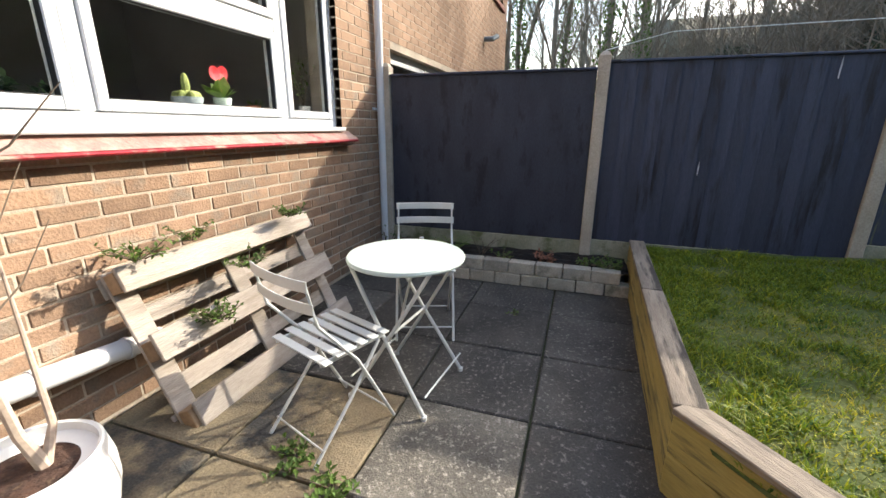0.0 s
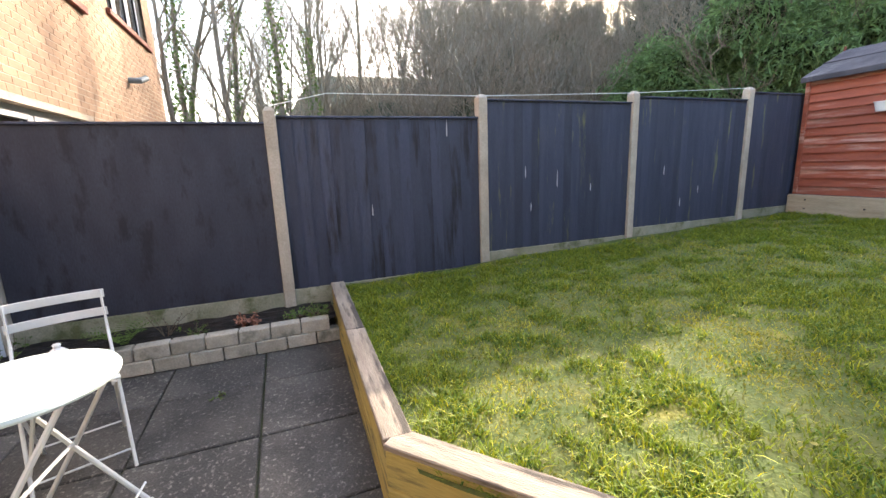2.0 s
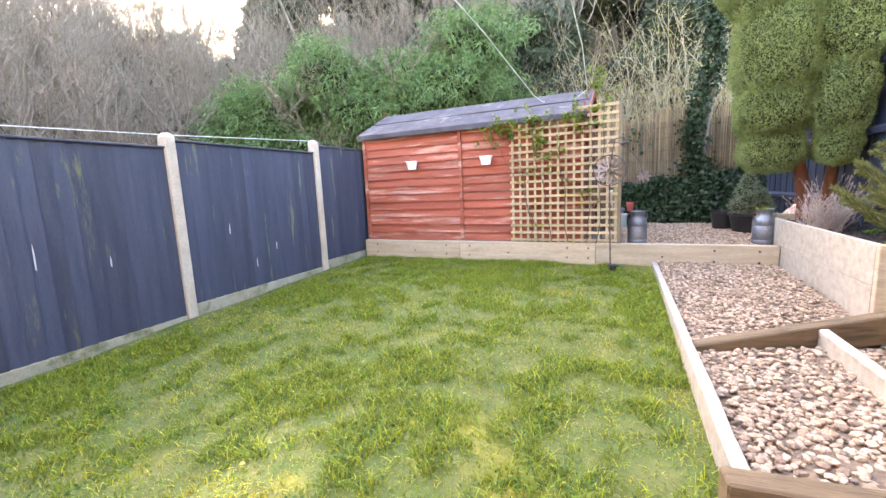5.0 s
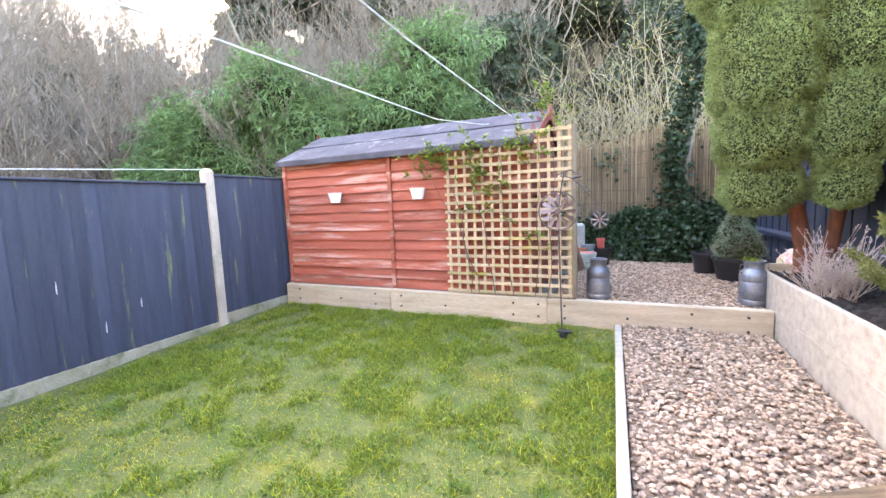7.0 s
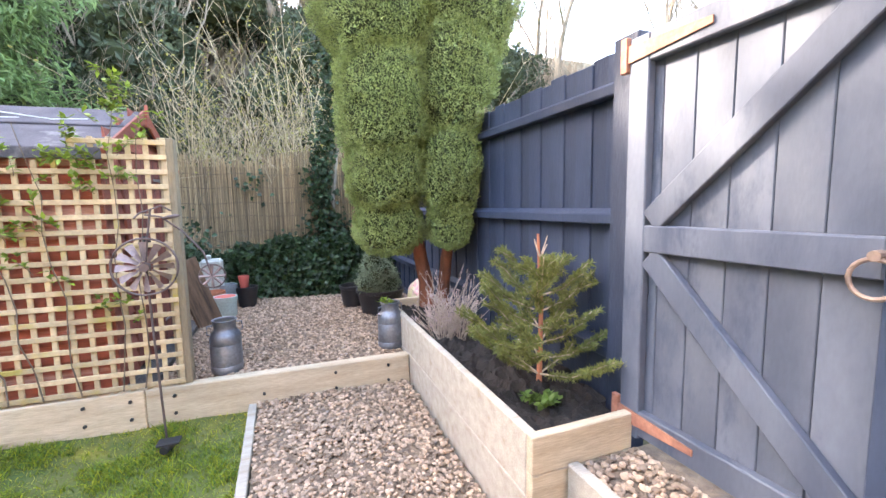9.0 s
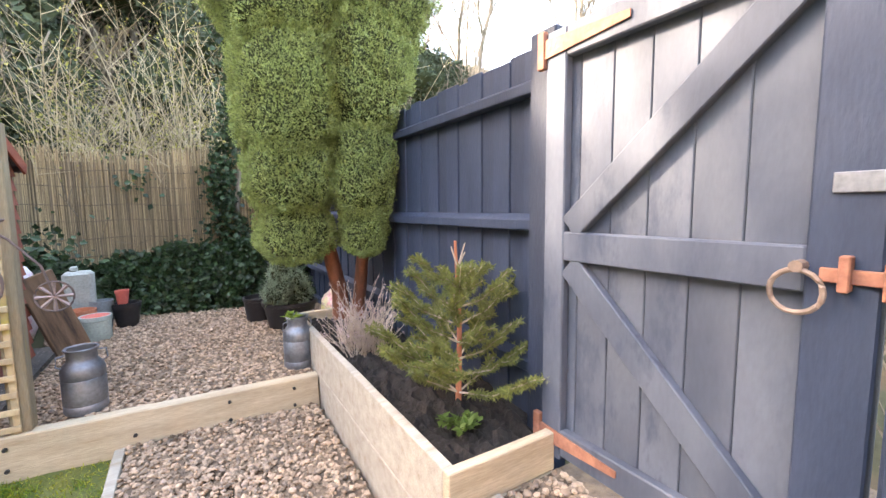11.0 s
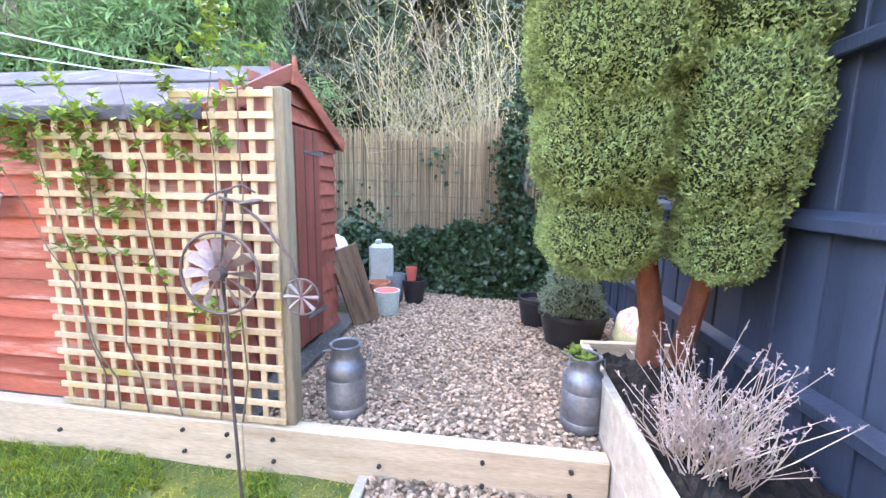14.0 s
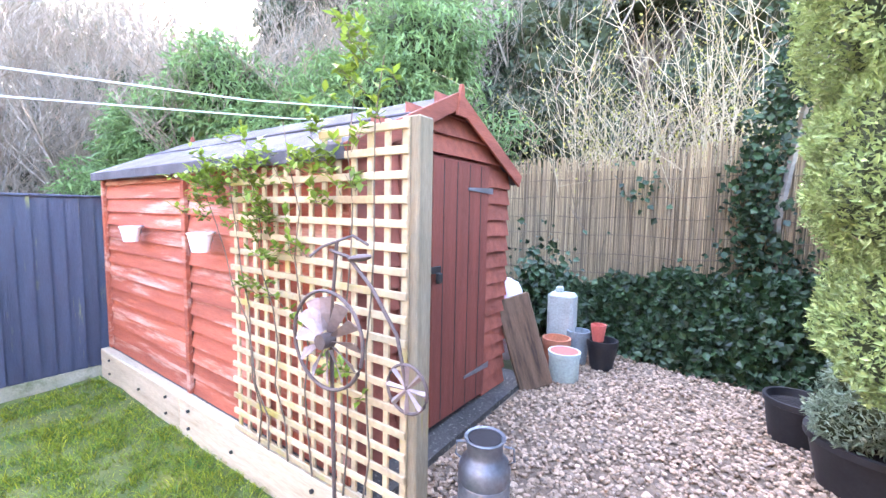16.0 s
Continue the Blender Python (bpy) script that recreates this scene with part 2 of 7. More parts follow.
def box(bm, x0, x1, y0, y1, z0, z1, bevel=0.0, m=None):
    geo = bmesh.ops.create_cube(bm, size=1.0)
    vs = geo["verts"]
    for v in vs:
        v.co = Vector(((x0 + x1) / 2 + v.co.x * (x1 - x0), (y0 + y1) / 2 + v.co.y * (y1 - y0), (z0 + z1) / 2 + v.co.z * (z1 - z0)))
    if bevel:
        es = list({e for v in vs for e in v.link_edges})
        made = bmesh.ops.bevel(bm, geom=es, offset=bevel, segments=1, affect="EDGES")
        vs = list({v for f in made["faces"] for v in f.verts} | {v for v in vs if v.is_valid})
    if m is not None:
        for v in vs:
            v.co = m @ v.co
    return vs


def tube(bm, pts, radii, sides=8, cap=True):
    """A tube along points with a radius at each."""
    rings = []
    pts = [Vector(p) for p in pts]
    if not hasattr(radii, "__len__"):
        radii = [radii] * len(pts)
    for i, p in enumerate(pts):
        d = (pts[min(i + 1, len(pts) - 1)] - pts[max(i - 1, 0)]).normalized()
        up = Vector((0, 0, 1)) if abs(d.z) < 0.9 else Vector((1, 0, 0))
        u = d.cross(up).normalized()
        w = d.cross(u)
        rings.append([bm.verts.new(p + (u * math.cos(k * math.tau / sides) + w * math.sin(k * math.tau / sides)) * radii[i]) for k in range(sides)])
    for a, b in zip(rings, rings[1:]):
        for k in range(sides):
            bm.faces.new((a[k], a[(k + 1) % sides], b[(k + 1) % sides], b[k]))
    if cap:
        bm.faces.new(rings[0][::-1])
        bm.faces.new(rings[-1])


def lathe(bm, profile, sides=24, at=(0, 0, 0)):
    """A turned shape from (radius, height) pairs."""
    rings = []
    for r, z in profile:
        rings.append([bm.verts.new((at[0] + r * math.cos(k * math.tau / sides), at[1] + r * math.sin(k * math.tau / sides), at[2] + z)) for k in range(sides)])
    for a, b in zip(rings, rings[1:]):
        for k in range(sides):
            bm.faces.new((a[k], a[(k + 1) % sides], b[(k + 1) % sides], b[k]))
    for ring, flip in ((rings[0], True), (rings[-1], False)):
        if (ring[0].co - ring[sides // 2].co).length > 1e-4:
            bm.faces.new(ring[::-1] if flip else ring)


def mesh_of(name, bm, mat, smooth=False):
    bmesh.ops.recalc_face_normals(bm, faces=bm.faces)
    me = bpy.data.meshes.new(name)
    bm.to_mesh(me)
    bm.free()
    me.materials.append(mat)
    if smooth:
        me.polygons.foreach_set("use_smooth", [True] * len(me.polygons))
        me.set_sharp_from_angle(angle=radians(40))
    return me


def thing(name, at, label, category, group="", kind=""):
    e = new(name)
    e.empty_display_size = 0.1
    e.matrix_basis = Matrix.Translation(at)
    return tagged(e, label, category, group, kind)


def part(name, bm, mat, parent, label="", smooth=False):
    ob = new(name, mesh_of(name, bm, mat, smooth) if isinstance(bm, bmesh.types.BMesh) else bm)
    ob.parent = parent
    ob.matrix_parent_inverse = wmat(parent).inverted()
    return tagged(ob, label)


def solid(name, bm, mat, label, category, group="", kind="", smooth=False):
    return tagged(new(name, mesh_of(name, bm, mat, smooth)), label, category, group, kind)


def piece(name, me, m, parent):
    ob = new(name, me)
    ob.parent = parent
    ob.matrix_parent_inverse = wmat(parent).inverted()
    ob.matrix_basis = m
    return ob


def pybox(name, sx, sy, sz, mat, bevel=0.004):
    bm = bmesh.new()
    box(bm, -sx / 2, sx / 2, -sy / 2, sy / 2, -sz / 2, sz / 2, bevel)
    return mesh_of(name, bm, mat)


def raw(name, verts, faces, mat):
    me = bpy.data.meshes.new(name)
    verts = np.asarray(verts, dtype=np.float32)
    faces = np.asarray(faces, dtype=np.int32)
    n = faces.shape[1]
    me.vertices.add(len(verts))
    me.vertices.foreach_set("co", verts.ravel())
    me.loops.add(faces.size)
    me.loops.foreach_set("vertex_index", faces.ravel())
    me.polygons.add(len(faces))
    me.polygons.foreach_set("loop_start", np.arange(0, faces.size, n, dtype=np.int32))
    me.polygons.foreach_set("use_smooth", [False] * len(faces))
    me.update(calc_edges=True)
    me.materials.append(mat)
    return me


rng = np.random.default_rng(7)
rnd = random.Random(5)


def lawn_z(x, y):
    return 0.30 + (y - 2.3) * 0.033


# ---- ground ----
def ground_height(x, y):
    d = max(0.0, y - 15.0, (-x - 13.0) * 0.45 if y > 4 else 0.0, (x - 14) * 0.6)
    return -0.14 + 19.0 * (1 - math.exp(-d * 0.065)) * min(1, max(0.0, (y + 6) / 14))


xs = sorted(set([-400, -200, -100, -60] + list(range(-44, 45, 2)) + [60, 100, 200, 400]))
ys = sorted(set([-300, -150, -60, -30] + list(range(-20, 61, 2)) + [80, 120, 200, 400]))
gv = [(x, y, ground_height(x, y)) for y in ys for x in xs]
nx = len(xs)
gf = [(j * nx + i, j * nx + i + 1, (j + 1) * nx + i + 1, (j + 1) * nx + i) for j in range(len(ys) - 1) for i in range(nx - 1)]
tagged(new("ground", raw("ground", gv, gf, M_GROUND)), "brown woodland floor rising behind the garden", "ground", kind="structure")

# ---- house ----
WALL_Y = -0.1
WX0, WX1, WZ0, WZ1 = 0.66, 3.95, 1.24, 2.42         # window opening
house = thing("house", (3, -0.3, 0), "two-storey buff brick house with white windows", "house", kind="structure")
bm = bmesh.new()
HX0, HX1, HT = -6.6, 9.0, 5.4
MF = WALL_Y - 0.0045
NWX0, NWX1, NWZ0, NWZ1 = -2.75, -0.32, 0.95, 2.03    # the neighbouring kitchen window
UW = ((-6.05, -4.05, 3.75, 4.9), (-3.0, -1.5, 3.45, 4.7))


def wall_with_holes(bm, x0, x1, z0, z1, y0, y1, holes):
    cuts = sorted({x0, x1, *(h[0] for h in holes), *(h[1] for h in holes)})
    for a, b in zip(cuts, cuts[1:]):
        inside = sorted((h[2], h[3]) for h in holes if h[0] <= a + 1e-6 and h[1] >= b - 1e-6)
        z = z0
        for h0, h1 in inside + [(z1, z1)]:
            if h0 > z + 1e-4:
                box(bm, a, b, y0, y1, z, h0)
            z = h1


HOLES = [(WX0, WX1, WZ0, WZ1), (NWX0, NWX1, NWZ0, NWZ1), *UW]
wall_with_holes(bm, HX0, HX1, -0.1, HT, MF - 0.28, MF, HOLES)
wall_house = part("wall_south", bm, M_MORTAR, house, "mortar-jointed outer wall of the house")
bm = bmesh.new()
box(bm, HX0, HX0 + 0.28, -7.0, MF - 0.281, -0.1, HT)
box(bm, HX1 - 0.28, HX1, -7.0, MF - 0.281, -0.1, HT)
box(bm, HX0, HX1, -7.3, -7.001, -0.1, HT)
part("wall_rear", bm, M_BRICK_JOINED, house)
bm = bmesh.new()
v = [bm.verts.new(p) for p in ((HX0 - 0.2, 0.2, HT), (HX1 + 0.2, 0.2, HT), (HX1 + 0.2, -3.6, HT + 2.2), (HX0 - 0.2, -3.6, HT + 2.2), (HX0 - 0.2, -7.5, HT), (HX1 + 0.2, -7.5, HT))]
bm.faces.new((v[0], v[1], v[2], v[3]))
bm.faces.new((v[3], v[2], v[5], v[4]))
bm.faces.new((v[0], v[3], v[4]))
bm.faces.new((v[1], v[5], v[2]))
bm.faces.new((v[0], v[4], v[5], v[1]))
part("roof", bm, M_ROOFTILE, house)
# dim room behind the windows
bm = bmesh.new()
box(bm, -0.2, 5.0, -3.6, -3.5, 0.0, 2.7)
box(bm, -0.3, -0.2, -3.6, -0.42, 0.0, 2.7)
box(bm, 5.0, 5.1, -3.6, -0.42, 0.0, 2.7)
box(bm, -0.3, 5.1, -3.6, -0.42, 2.7, 2.8)
box(bm, -0.3, 5.1, -3.6, -0.42, -0.08, 0.0)
part("room", bm, M_ROOM, house, "dim kitchen seen through the window")
bm = bmesh.new()
for a, b, c, d in ((NWX0, NWX1, NWZ0, NWZ1), *UW):
    box(bm, a - 0.1, b + 0.1, -1.3, -1.25, c - 0.1, d + 0.1)
part("curtain", bm, M_ROOM, house)


def window(name, x0, x1, z0, z1, mull, transoms, label, depth=0.07, fy=-0.20):
    """A white plastic window: outer frame, mullions (x), transoms {bay: z}, a casement sash and a pane in each light."""
    w = part(name, bmesh_frame(x0, x1, z0, z1, fy, depth, 0.06), M_PVC, house, label)
    cuts = [x0 + 0.06] + [m for m in mull] + [x1 - 0.06]
    bm = bmesh.new()
    for m in mull:
        box(bm, m - 0.035, m + 0.035, fy - depth, fy + 0.003, z0 + 0.06, z1 - 0.06, 0.006)
    if mull:
        part("mullion", bm, M_PVC, w)
    for i in range(len(cuts) - 1):
        a = cuts[i] + (0.035 if i else 0)
        b = cuts[i + 1] - (0.035 if i < len(cuts) - 2 else 0)
        levels = [z0 + 0.06, z1 - 0.06]
        if i in transoms:
            bm = bmesh.new()
            box(bm, a, b, fy - depth, fy + 0.002, transoms[i] - 0.035, transoms[i] + 0.035, 0.006)
            part("transom", bm, M_PVC, w)
            levels = [z0 + 0.06, transoms[i] - 0.035, transoms[i] + 0.035, z1 - 0.06]
        for c, d in zip(levels[::2], levels[1::2]):
            s = part("sash", bmesh_frame(a + 0.004, b - 0.004, c + 0.004, d - 0.004, fy + 0.014, depth, 0.05), M_PVC, w)
            g = bmesh_frame(a + 0.05, b - 0.05, c + 0.05, d - 0.05, fy + 0.006, 0.03, 0.009)
            part("gasket", g, M_GASKET, w)
            bm = bmesh.new()
            box(bm, a + 0.053, b - 0.053, fy - 0.03, fy - 0.024, c + 0.053, d - 0.053)
            p = part("pane", bm, M_GLASS, w)
            p.visible_shadow = False
    return w


def bmesh_frame(x0, x1, z0, z1, fy, depth, t):
    bm = bmesh.new()
    box(bm, x0, x0 + t, fy - depth, fy, z0, z1, min(0.005, t / 4))
    box(bm, x1 - t, x1, fy - depth, fy, z0, z1, min(0.005, t / 4))
    box(bm, x0 + t, x1 - t, fy - depth, fy, z0, z0 + t, min(0.005, t / 4))
    box(bm, x0 + t, x1 - t, fy - depth, fy, z1 - t, z1, min(0.005, t / 4))
    return bm


window("window_1", WX0 + 0.002, WX1, WZ0 + 0.03, WZ1, (1.30, 2.55), {1: 1.90}, "white plastic kitchen window with three lights", fy=-0.155)
window("window_2", NWX0, NWX1, NWZ0, NWZ1, (-1.5,), {}, "white plastic window behind the fence")
window("window_3", *UW[0], (-5.4, -4.7), {}, "white plastic upstairs window")
window("window_4", *UW[1], (-2.2,), {}, "white plastic upstairs window")
bm = bmesh.new()
box(bm, WX0 + 0.01, WX1, -0.22, -0.055, WZ0 + 0.0, WZ0 + 0.03, 0.006)
part("window_sill", bm, M_PVC, house, "white plastic window sill")
bm = bmesh.new()
vs = box(bm, 0.56, WX1 + 0.1, -0.26, 0.0, WZ0 - 0.085, WZ0 - 0.004, 0.008)
for q in vs:
    if q.co.y < -0.1:
        q.co.z += 0.0
    elif q.co.z > WZ0 - 0.05:
        q.co.z -= 0.062
tile_sill = part("tile_sill", bm, M_REDSILL, house, "red painted tile sill, paint flaking off the top")
bm = bmesh.new()
q = [bm.verts.new(p) for p in ((0.57, -0.1, WZ0 - 0.001), (WX1 + 0.09, -0.1, WZ0 - 0.001), (WX1 + 0.09, -0.006, WZ0 - 0.063), (0.57, -0.006, WZ0 - 0.063))]
bm.faces.new(q)
part("sill_top", bm, M_SILLTOP, tile_sill, "flaking paint and bare tile on the sill top")
bm = bmesh.new()
for a, b, c, d in ((NWX0, NWX1, NWZ0, NWZ1), *UW):
    box(bm, a - 0.08, b + 0.08, -0.22, -0.05, c - 0.09, c - 0.005, 0.006)
part("upper_sill", bm, M_SHED_DARK, house, "brown tile sills of the other windows")

# rain pipe on the wall
rain = thing("rain_pipe", (0.02, -0.06, 0), "white plastic rain pipe clipped to the brick wall", "pipe")
bm = bmesh.new()
tube(bm, [(0.02, -0.055, 0.0), (0.02, -0.055, HT)], 0.036, 14)
part("pipe", bm, M_PVC, rain, smooth=True)
for z in (1.44, 3.2):
    bm = bmesh.new()
    tube(bm, [(0.02, -0.055, z - 0.012), (0.02, -0.055, z + 0.012)], 0.041, 14)
    box(bm, -0.035, 0.115, -0.1, -0.075, z - 0.012, z + 0.012, 0.002)
    part("clip", bm, M_PVC, rain)

# ---- patio ----
bm = bmesh.new()
box(bm, -0.02, 8.0, WALL_Y, 4.7, -0.16, -0.022)
tagged(solid("patio_bed", bm, M_JOINT, "dirt and moss between the paving slabs", "ground", kind="structure"))
patio = thing("patio", (2, 1.2, 0), "patio of square concrete slabs, darkened by the fence with wet and painted shade", "paving", kind="structure")
slab_dry = pybox("slab", 0.588, 0.588, 0.05, M_SLAB, 0.006)
slab_mid = pybox("slab", 0.588, 0.588, 0.05, M_SLAB_MID, 0.006)
slab_wet_shaded = pybox("slab", 0.588, 0.588, 0.05, M_SLAB_WET_SHADED, 0.006)
for i in range(0, 13):
    for j in range(0, 8):
        x, y = 0.1 + 0.6 * i, 0.22 + 0.6 * j
        if (y > 1.9 + 0.6 and x < 2.9) or (x < 4.3 and y > 3.1 and y - 2.21 > (x - 2.2) * 0.84) or y > 3.5:
            continue
        # slabs within the fence's shade take the darker colour
        wet_shaded = x < 2.15 or (y > 1.75 and x < 2.7)
        piece("slab", slab_wet_shaded if wet_shaded else slab_mid if y > 1.2 and x < 3.4 else slab_dry, pose(x, y, -0.026 + rnd.uniform(-0.003, 0.003), rnd.uniform(-0.3, 0.3), rnd.uniform(-0.3, 0.3), rnd.choice((0, 90, 180))), patio)

# ---- sleeper walls and terraces ----
def board(name, p0, p1, z0, z1, t, mat, parent, bevel=0.008, tilt=0.0):
    """A plank on edge from p0 to p1 (its outer foot line); its body lies to the left of the way."""
    a, b = Vector((*p0, 0)), Vector((*p1, 0))
    m = Matrix.Translation((a.x, a.y, 0)) @ Matrix.Rotation(math.atan2(b.y - a.y, b.x - a.x), 4, "Z")
    bm = bmesh.new()
    n = max(2, int((b - a).length / 0.25))
    box(bm, 0, (b - a).length, 0, t, z0, z1, bevel)
    bmesh.ops.subdivide_edges(bm, edges=[e for e in bm.edges if abs((e.verts[0].co - e.verts[1].co).x) > 0.3], cuts=n)
    for v in bm.verts:
        v.co.y += noise.noise(v.co * 2.3 + a) * 0.004
        v.co.z += noise.noise(Vector((v.co.x * 2.9, 0, 0)) - a) * 0.003 + tilt * v.co.x
    bm_m = mesh_of(name, bm, mat)
    ob = new(name, bm_m)
    ob.parent = parent
    ob.matrix_parent_inverse = wmat(parent).inverted()
    ob.matrix_basis = m
    return ob


low_wall = thing("retaining_wall", (2.4, 2.25, 0), "low timber sleeper wall holding the lawn above the patio", "wall", kind="structure")
BEND = (2.42, 2.21)
END2 = (3.93, 3.48)
board("sleeper", (0.07, 2.285), (2.42, 2.215), 0.0, 0.172, 0.1, M_SLEEPER_MOSS, low_wall)
board("sleeper", (0.07, 2.285), (2.42, 2.215), 0.175, 0.335, 0.1, M_SLEEPER_MOSS, low_wall)
board("sleeper", BEND, END2, 0.0, 0.172, 0.1, M_SLEEPER_MOSS, low_wall)
board("sleeper", BEND, END2, 0.175, 0.335, 0.1, M_SLEEPER_MOSS, low_wall)
for n, (p, q) in enumerate((((0.07, 2.28), (1.25, 2.245)), ((1.256, 2.245), (2.40, 2.21)), ((2.425, 2.205), (3.2, 2.86)), ((3.205, 2.862), END2))):
    board("capping", p, q, 0.337, 0.362, 0.115, M_SLEEPER_GREY, low_wall, 0.004)


def quad_ground(name, pts, z, mat, label, category="ground", depth=0.4, slope=0.0):
    bm = bmesh.new()
    foot = min(p[1] for p in pts)
    top = [bm.verts.new((x, y, z + slope * (y - foot))) for x, y in pts]
    low = [bm.verts.new((x, y, z - depth)) for x, y in pts]
    bm.faces.new(top)
    for i in range(len(pts)):
        k = (i + 1) % len(pts)
        bm.faces.new((top[k], top[i], low[i], low[k]))
    return solid(name, bm, mat, label, category, kind="structure")


Z0, Z1, Z2, Z3, ZG = 0.27, 0.47, 0.545, 0.725, 0.86
quad_ground("gravel_bed_lower", [(4.06, 3.55), (5.75, 3.55), (5.75, 4.85), (4.06, 4.75)], Z0, M_GRAVELBED, "gravel landing at the foot of the steps")
quad_ground("gravel_bed_middle", [(4.06, 4.82), (4.74, 4.86), (4.74, 6.30), (4.06, 6.03)], Z1, M_GRAVELBED, "gravel step between sleepers", depth=0.6)
quad_ground("gravel_bed_side", [(4.80, 4.86), (5.70, 4.88), (5.70, 5.58), (5.30, 5.58), (5.30, 6.50), (4.80, 6.32)], Z1 - 0.01, M_GRAVELBED, "gravel beside the steps", depth=0.6)
quad_ground("gravel_bed_path", [(4.06, 6.13), (5.14, 6.57), (5.14, 8.57), (4.06, 8.6)], Z2 - 0.06, M_GRAVELBED, "gravel path beside the lawn", depth=0.6, slope=0.028)
quad_ground("gravel_bed_upper", [(3.30, 8.60), (5.90, 8.48), (5.90, 12.6), (3.30, 12.6)], Z3, M_GRAVELBED, "gravel seating area by the shed", depth=0.8)
quad_ground("gravel_bed_gate", [(5.36, 5.62), (6.6, 5.62), (6.6, 6.72), (5.36, 6.72)], ZG, M_GRAVELBED, "gravel in front of the gate", depth=0.9)
quad_ground("shed_base", [(0.0, 8.74), (3.42, 8.62), (3.42, 10.4), (0.0, 10.4)], 0.765, M_SLAB_WET_SHADED, "concrete base under the shed", depth=0.9)
quad_ground("earth_bank", [(-0.1, 10.41), (3.29, 10.41), (3.29, 13.2), (-0.1, 13.2)], 0.70, M_GROUND, "bare ground behind the shed", depth=0.9)

steps = thing("sleeper_steps", (4.4, 4.8, 0), "timber sleeper steps edging the gravel path", "steps", kind="structure")
board("sleeper", (3.95, 3.48), (5.7, 3.48), 0.0, 0.30, 0.1, M_SLEEPER, steps)
board("edging", (4.055, 3.56), (4.055, 4.70), 0.05, 0.335, 0.09, M_SLEEPER_GREY, steps)
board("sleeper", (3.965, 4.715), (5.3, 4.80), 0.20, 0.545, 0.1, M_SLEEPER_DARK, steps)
board("edging", (4.055, 4.82), (4.05, 8.59), 0.2, 0.535, 0.055, M_BOARD_Y, steps, 0.006, 0.006)
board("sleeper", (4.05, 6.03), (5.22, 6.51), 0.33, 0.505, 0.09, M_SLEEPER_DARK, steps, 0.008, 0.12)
board("sleeper", (4.80, 4.80), (4.80, 6.35), 0.15, 0.58, 0.06, M_BOARD_Y, steps)
board("sleeper", (5.36, 5.62), (5.36, 6.70), 0.2, 0.90, 0.055, M_BOARD_Y, steps)
board("sleeper", (5.31, 5.56), (5.66, 5.56), 0.2, 0.90, 0.055, M_SLEEPER_NEW, steps)
step_up = thing("long_sleeper_step", (2.6, 8.6, 0.5), "long pale sleeper step along the shed and gravel", "sleeper", kind="structure")
for x0, x1 in ((0.02, 1.60), (1.604, 3.38), (3.384, 5.17)):
    board("sleeper", (x0, 8.672 - 0.035 * x0), (x1, 8.672 - 0.035 * x1), 0.42, 0.762, 0.085, M_SLEEPER_NEW, step_up, 0.007)
bm = bmesh.new()
BOLTS = [(x, z) for x in (0.25, 0.9, 1.4, 1.75, 2.3, 3.05, 3.3, 3.55, 4.1, 4.6, 5.0) for z in ((0.62,) if x in (0.9, 2.3, 4.1) else (0.58, 0.70))]
for x, z in BOLTS:
    tube(bm, [(x, 8.675 - 0.035 * x, z), (x, 8.659 - 0.035 * x, z)], 0.011, 8)
part("bolt_heads", bm, M_GASKET, step_up)

# lawn
bm = bmesh.new()
rows = []
for j in range(64):
    y = 2.30 + (8.66 - 2.30) * j / 63
    xr = min(4.01, 2.50 + (y - 2.25) * 1.19)
    row = []
    for i in range(41):
        x = 0.02 + (xr - 0.02) * i / 40
        row.append(bm.verts.new((x, y, lawn_z(x, y) + 0.02 * noise.noise(Vector((x * 1.3, y * 1.3, 0))) + 0.01 * noise.noise(Vector((x * 5, y * 5, 3))))))
    rows.append(row)
for a, b in zip(rows, rows[1:]):
    for i in range(40):
        bm.faces.new((a[i], a[i + 1], b[i + 1], b[i]))
solid("lawn", bm, M_LAWN, "patchy mossy lawn sloping up to the shed", "lawn", kind="structure")

# ---- left fence ----
fence = thing("fence_west", (0, 4, 0), "dark blue closeboard fence between concrete posts", "fence", kind="structure")
POSTS = [(-0.012, 0.0, 1.85), (1.93, 0.0, 1.87), (3.858, 0.15, 2.01), (5.787, 0.2, 2.09), (7.713, 0.25, 2.19)]
for y, zb, zt in POSTS:
    bm = bmesh.new()
    box(bm, -0.085, 0.018, y - 0.047, y + 0.047, zb - 0.1, zt - 0.03, 0.006)
    top = [v for v in bm.verts if v.co.z > zt - 0.04]
    vs = box(bm, -0.082, 0.015, y - 0.044, y + 0.044, zt - 0.03, zt, 0.0)
    for v in vs:
        if v.co.z > zt - 0.01:
            v.co.x = -0.033 + (v.co.x + 0.033) * 0.45
            v.co.y = y + (v.co.y - y) * 0.45
    part("post", bm, M_CONCRETE, fence, "square concrete fence post with a chamfered top")
PANELS = [(0.04, 1.88, 0.30, 1.735), (1.98, 3.81, 0.32, 1.785), (3.906, 5.74, 0.45, 1.955), (5.835, 7.665, 0.53, 2.02), (7.76, 9.6, 0.60, 2.115)]
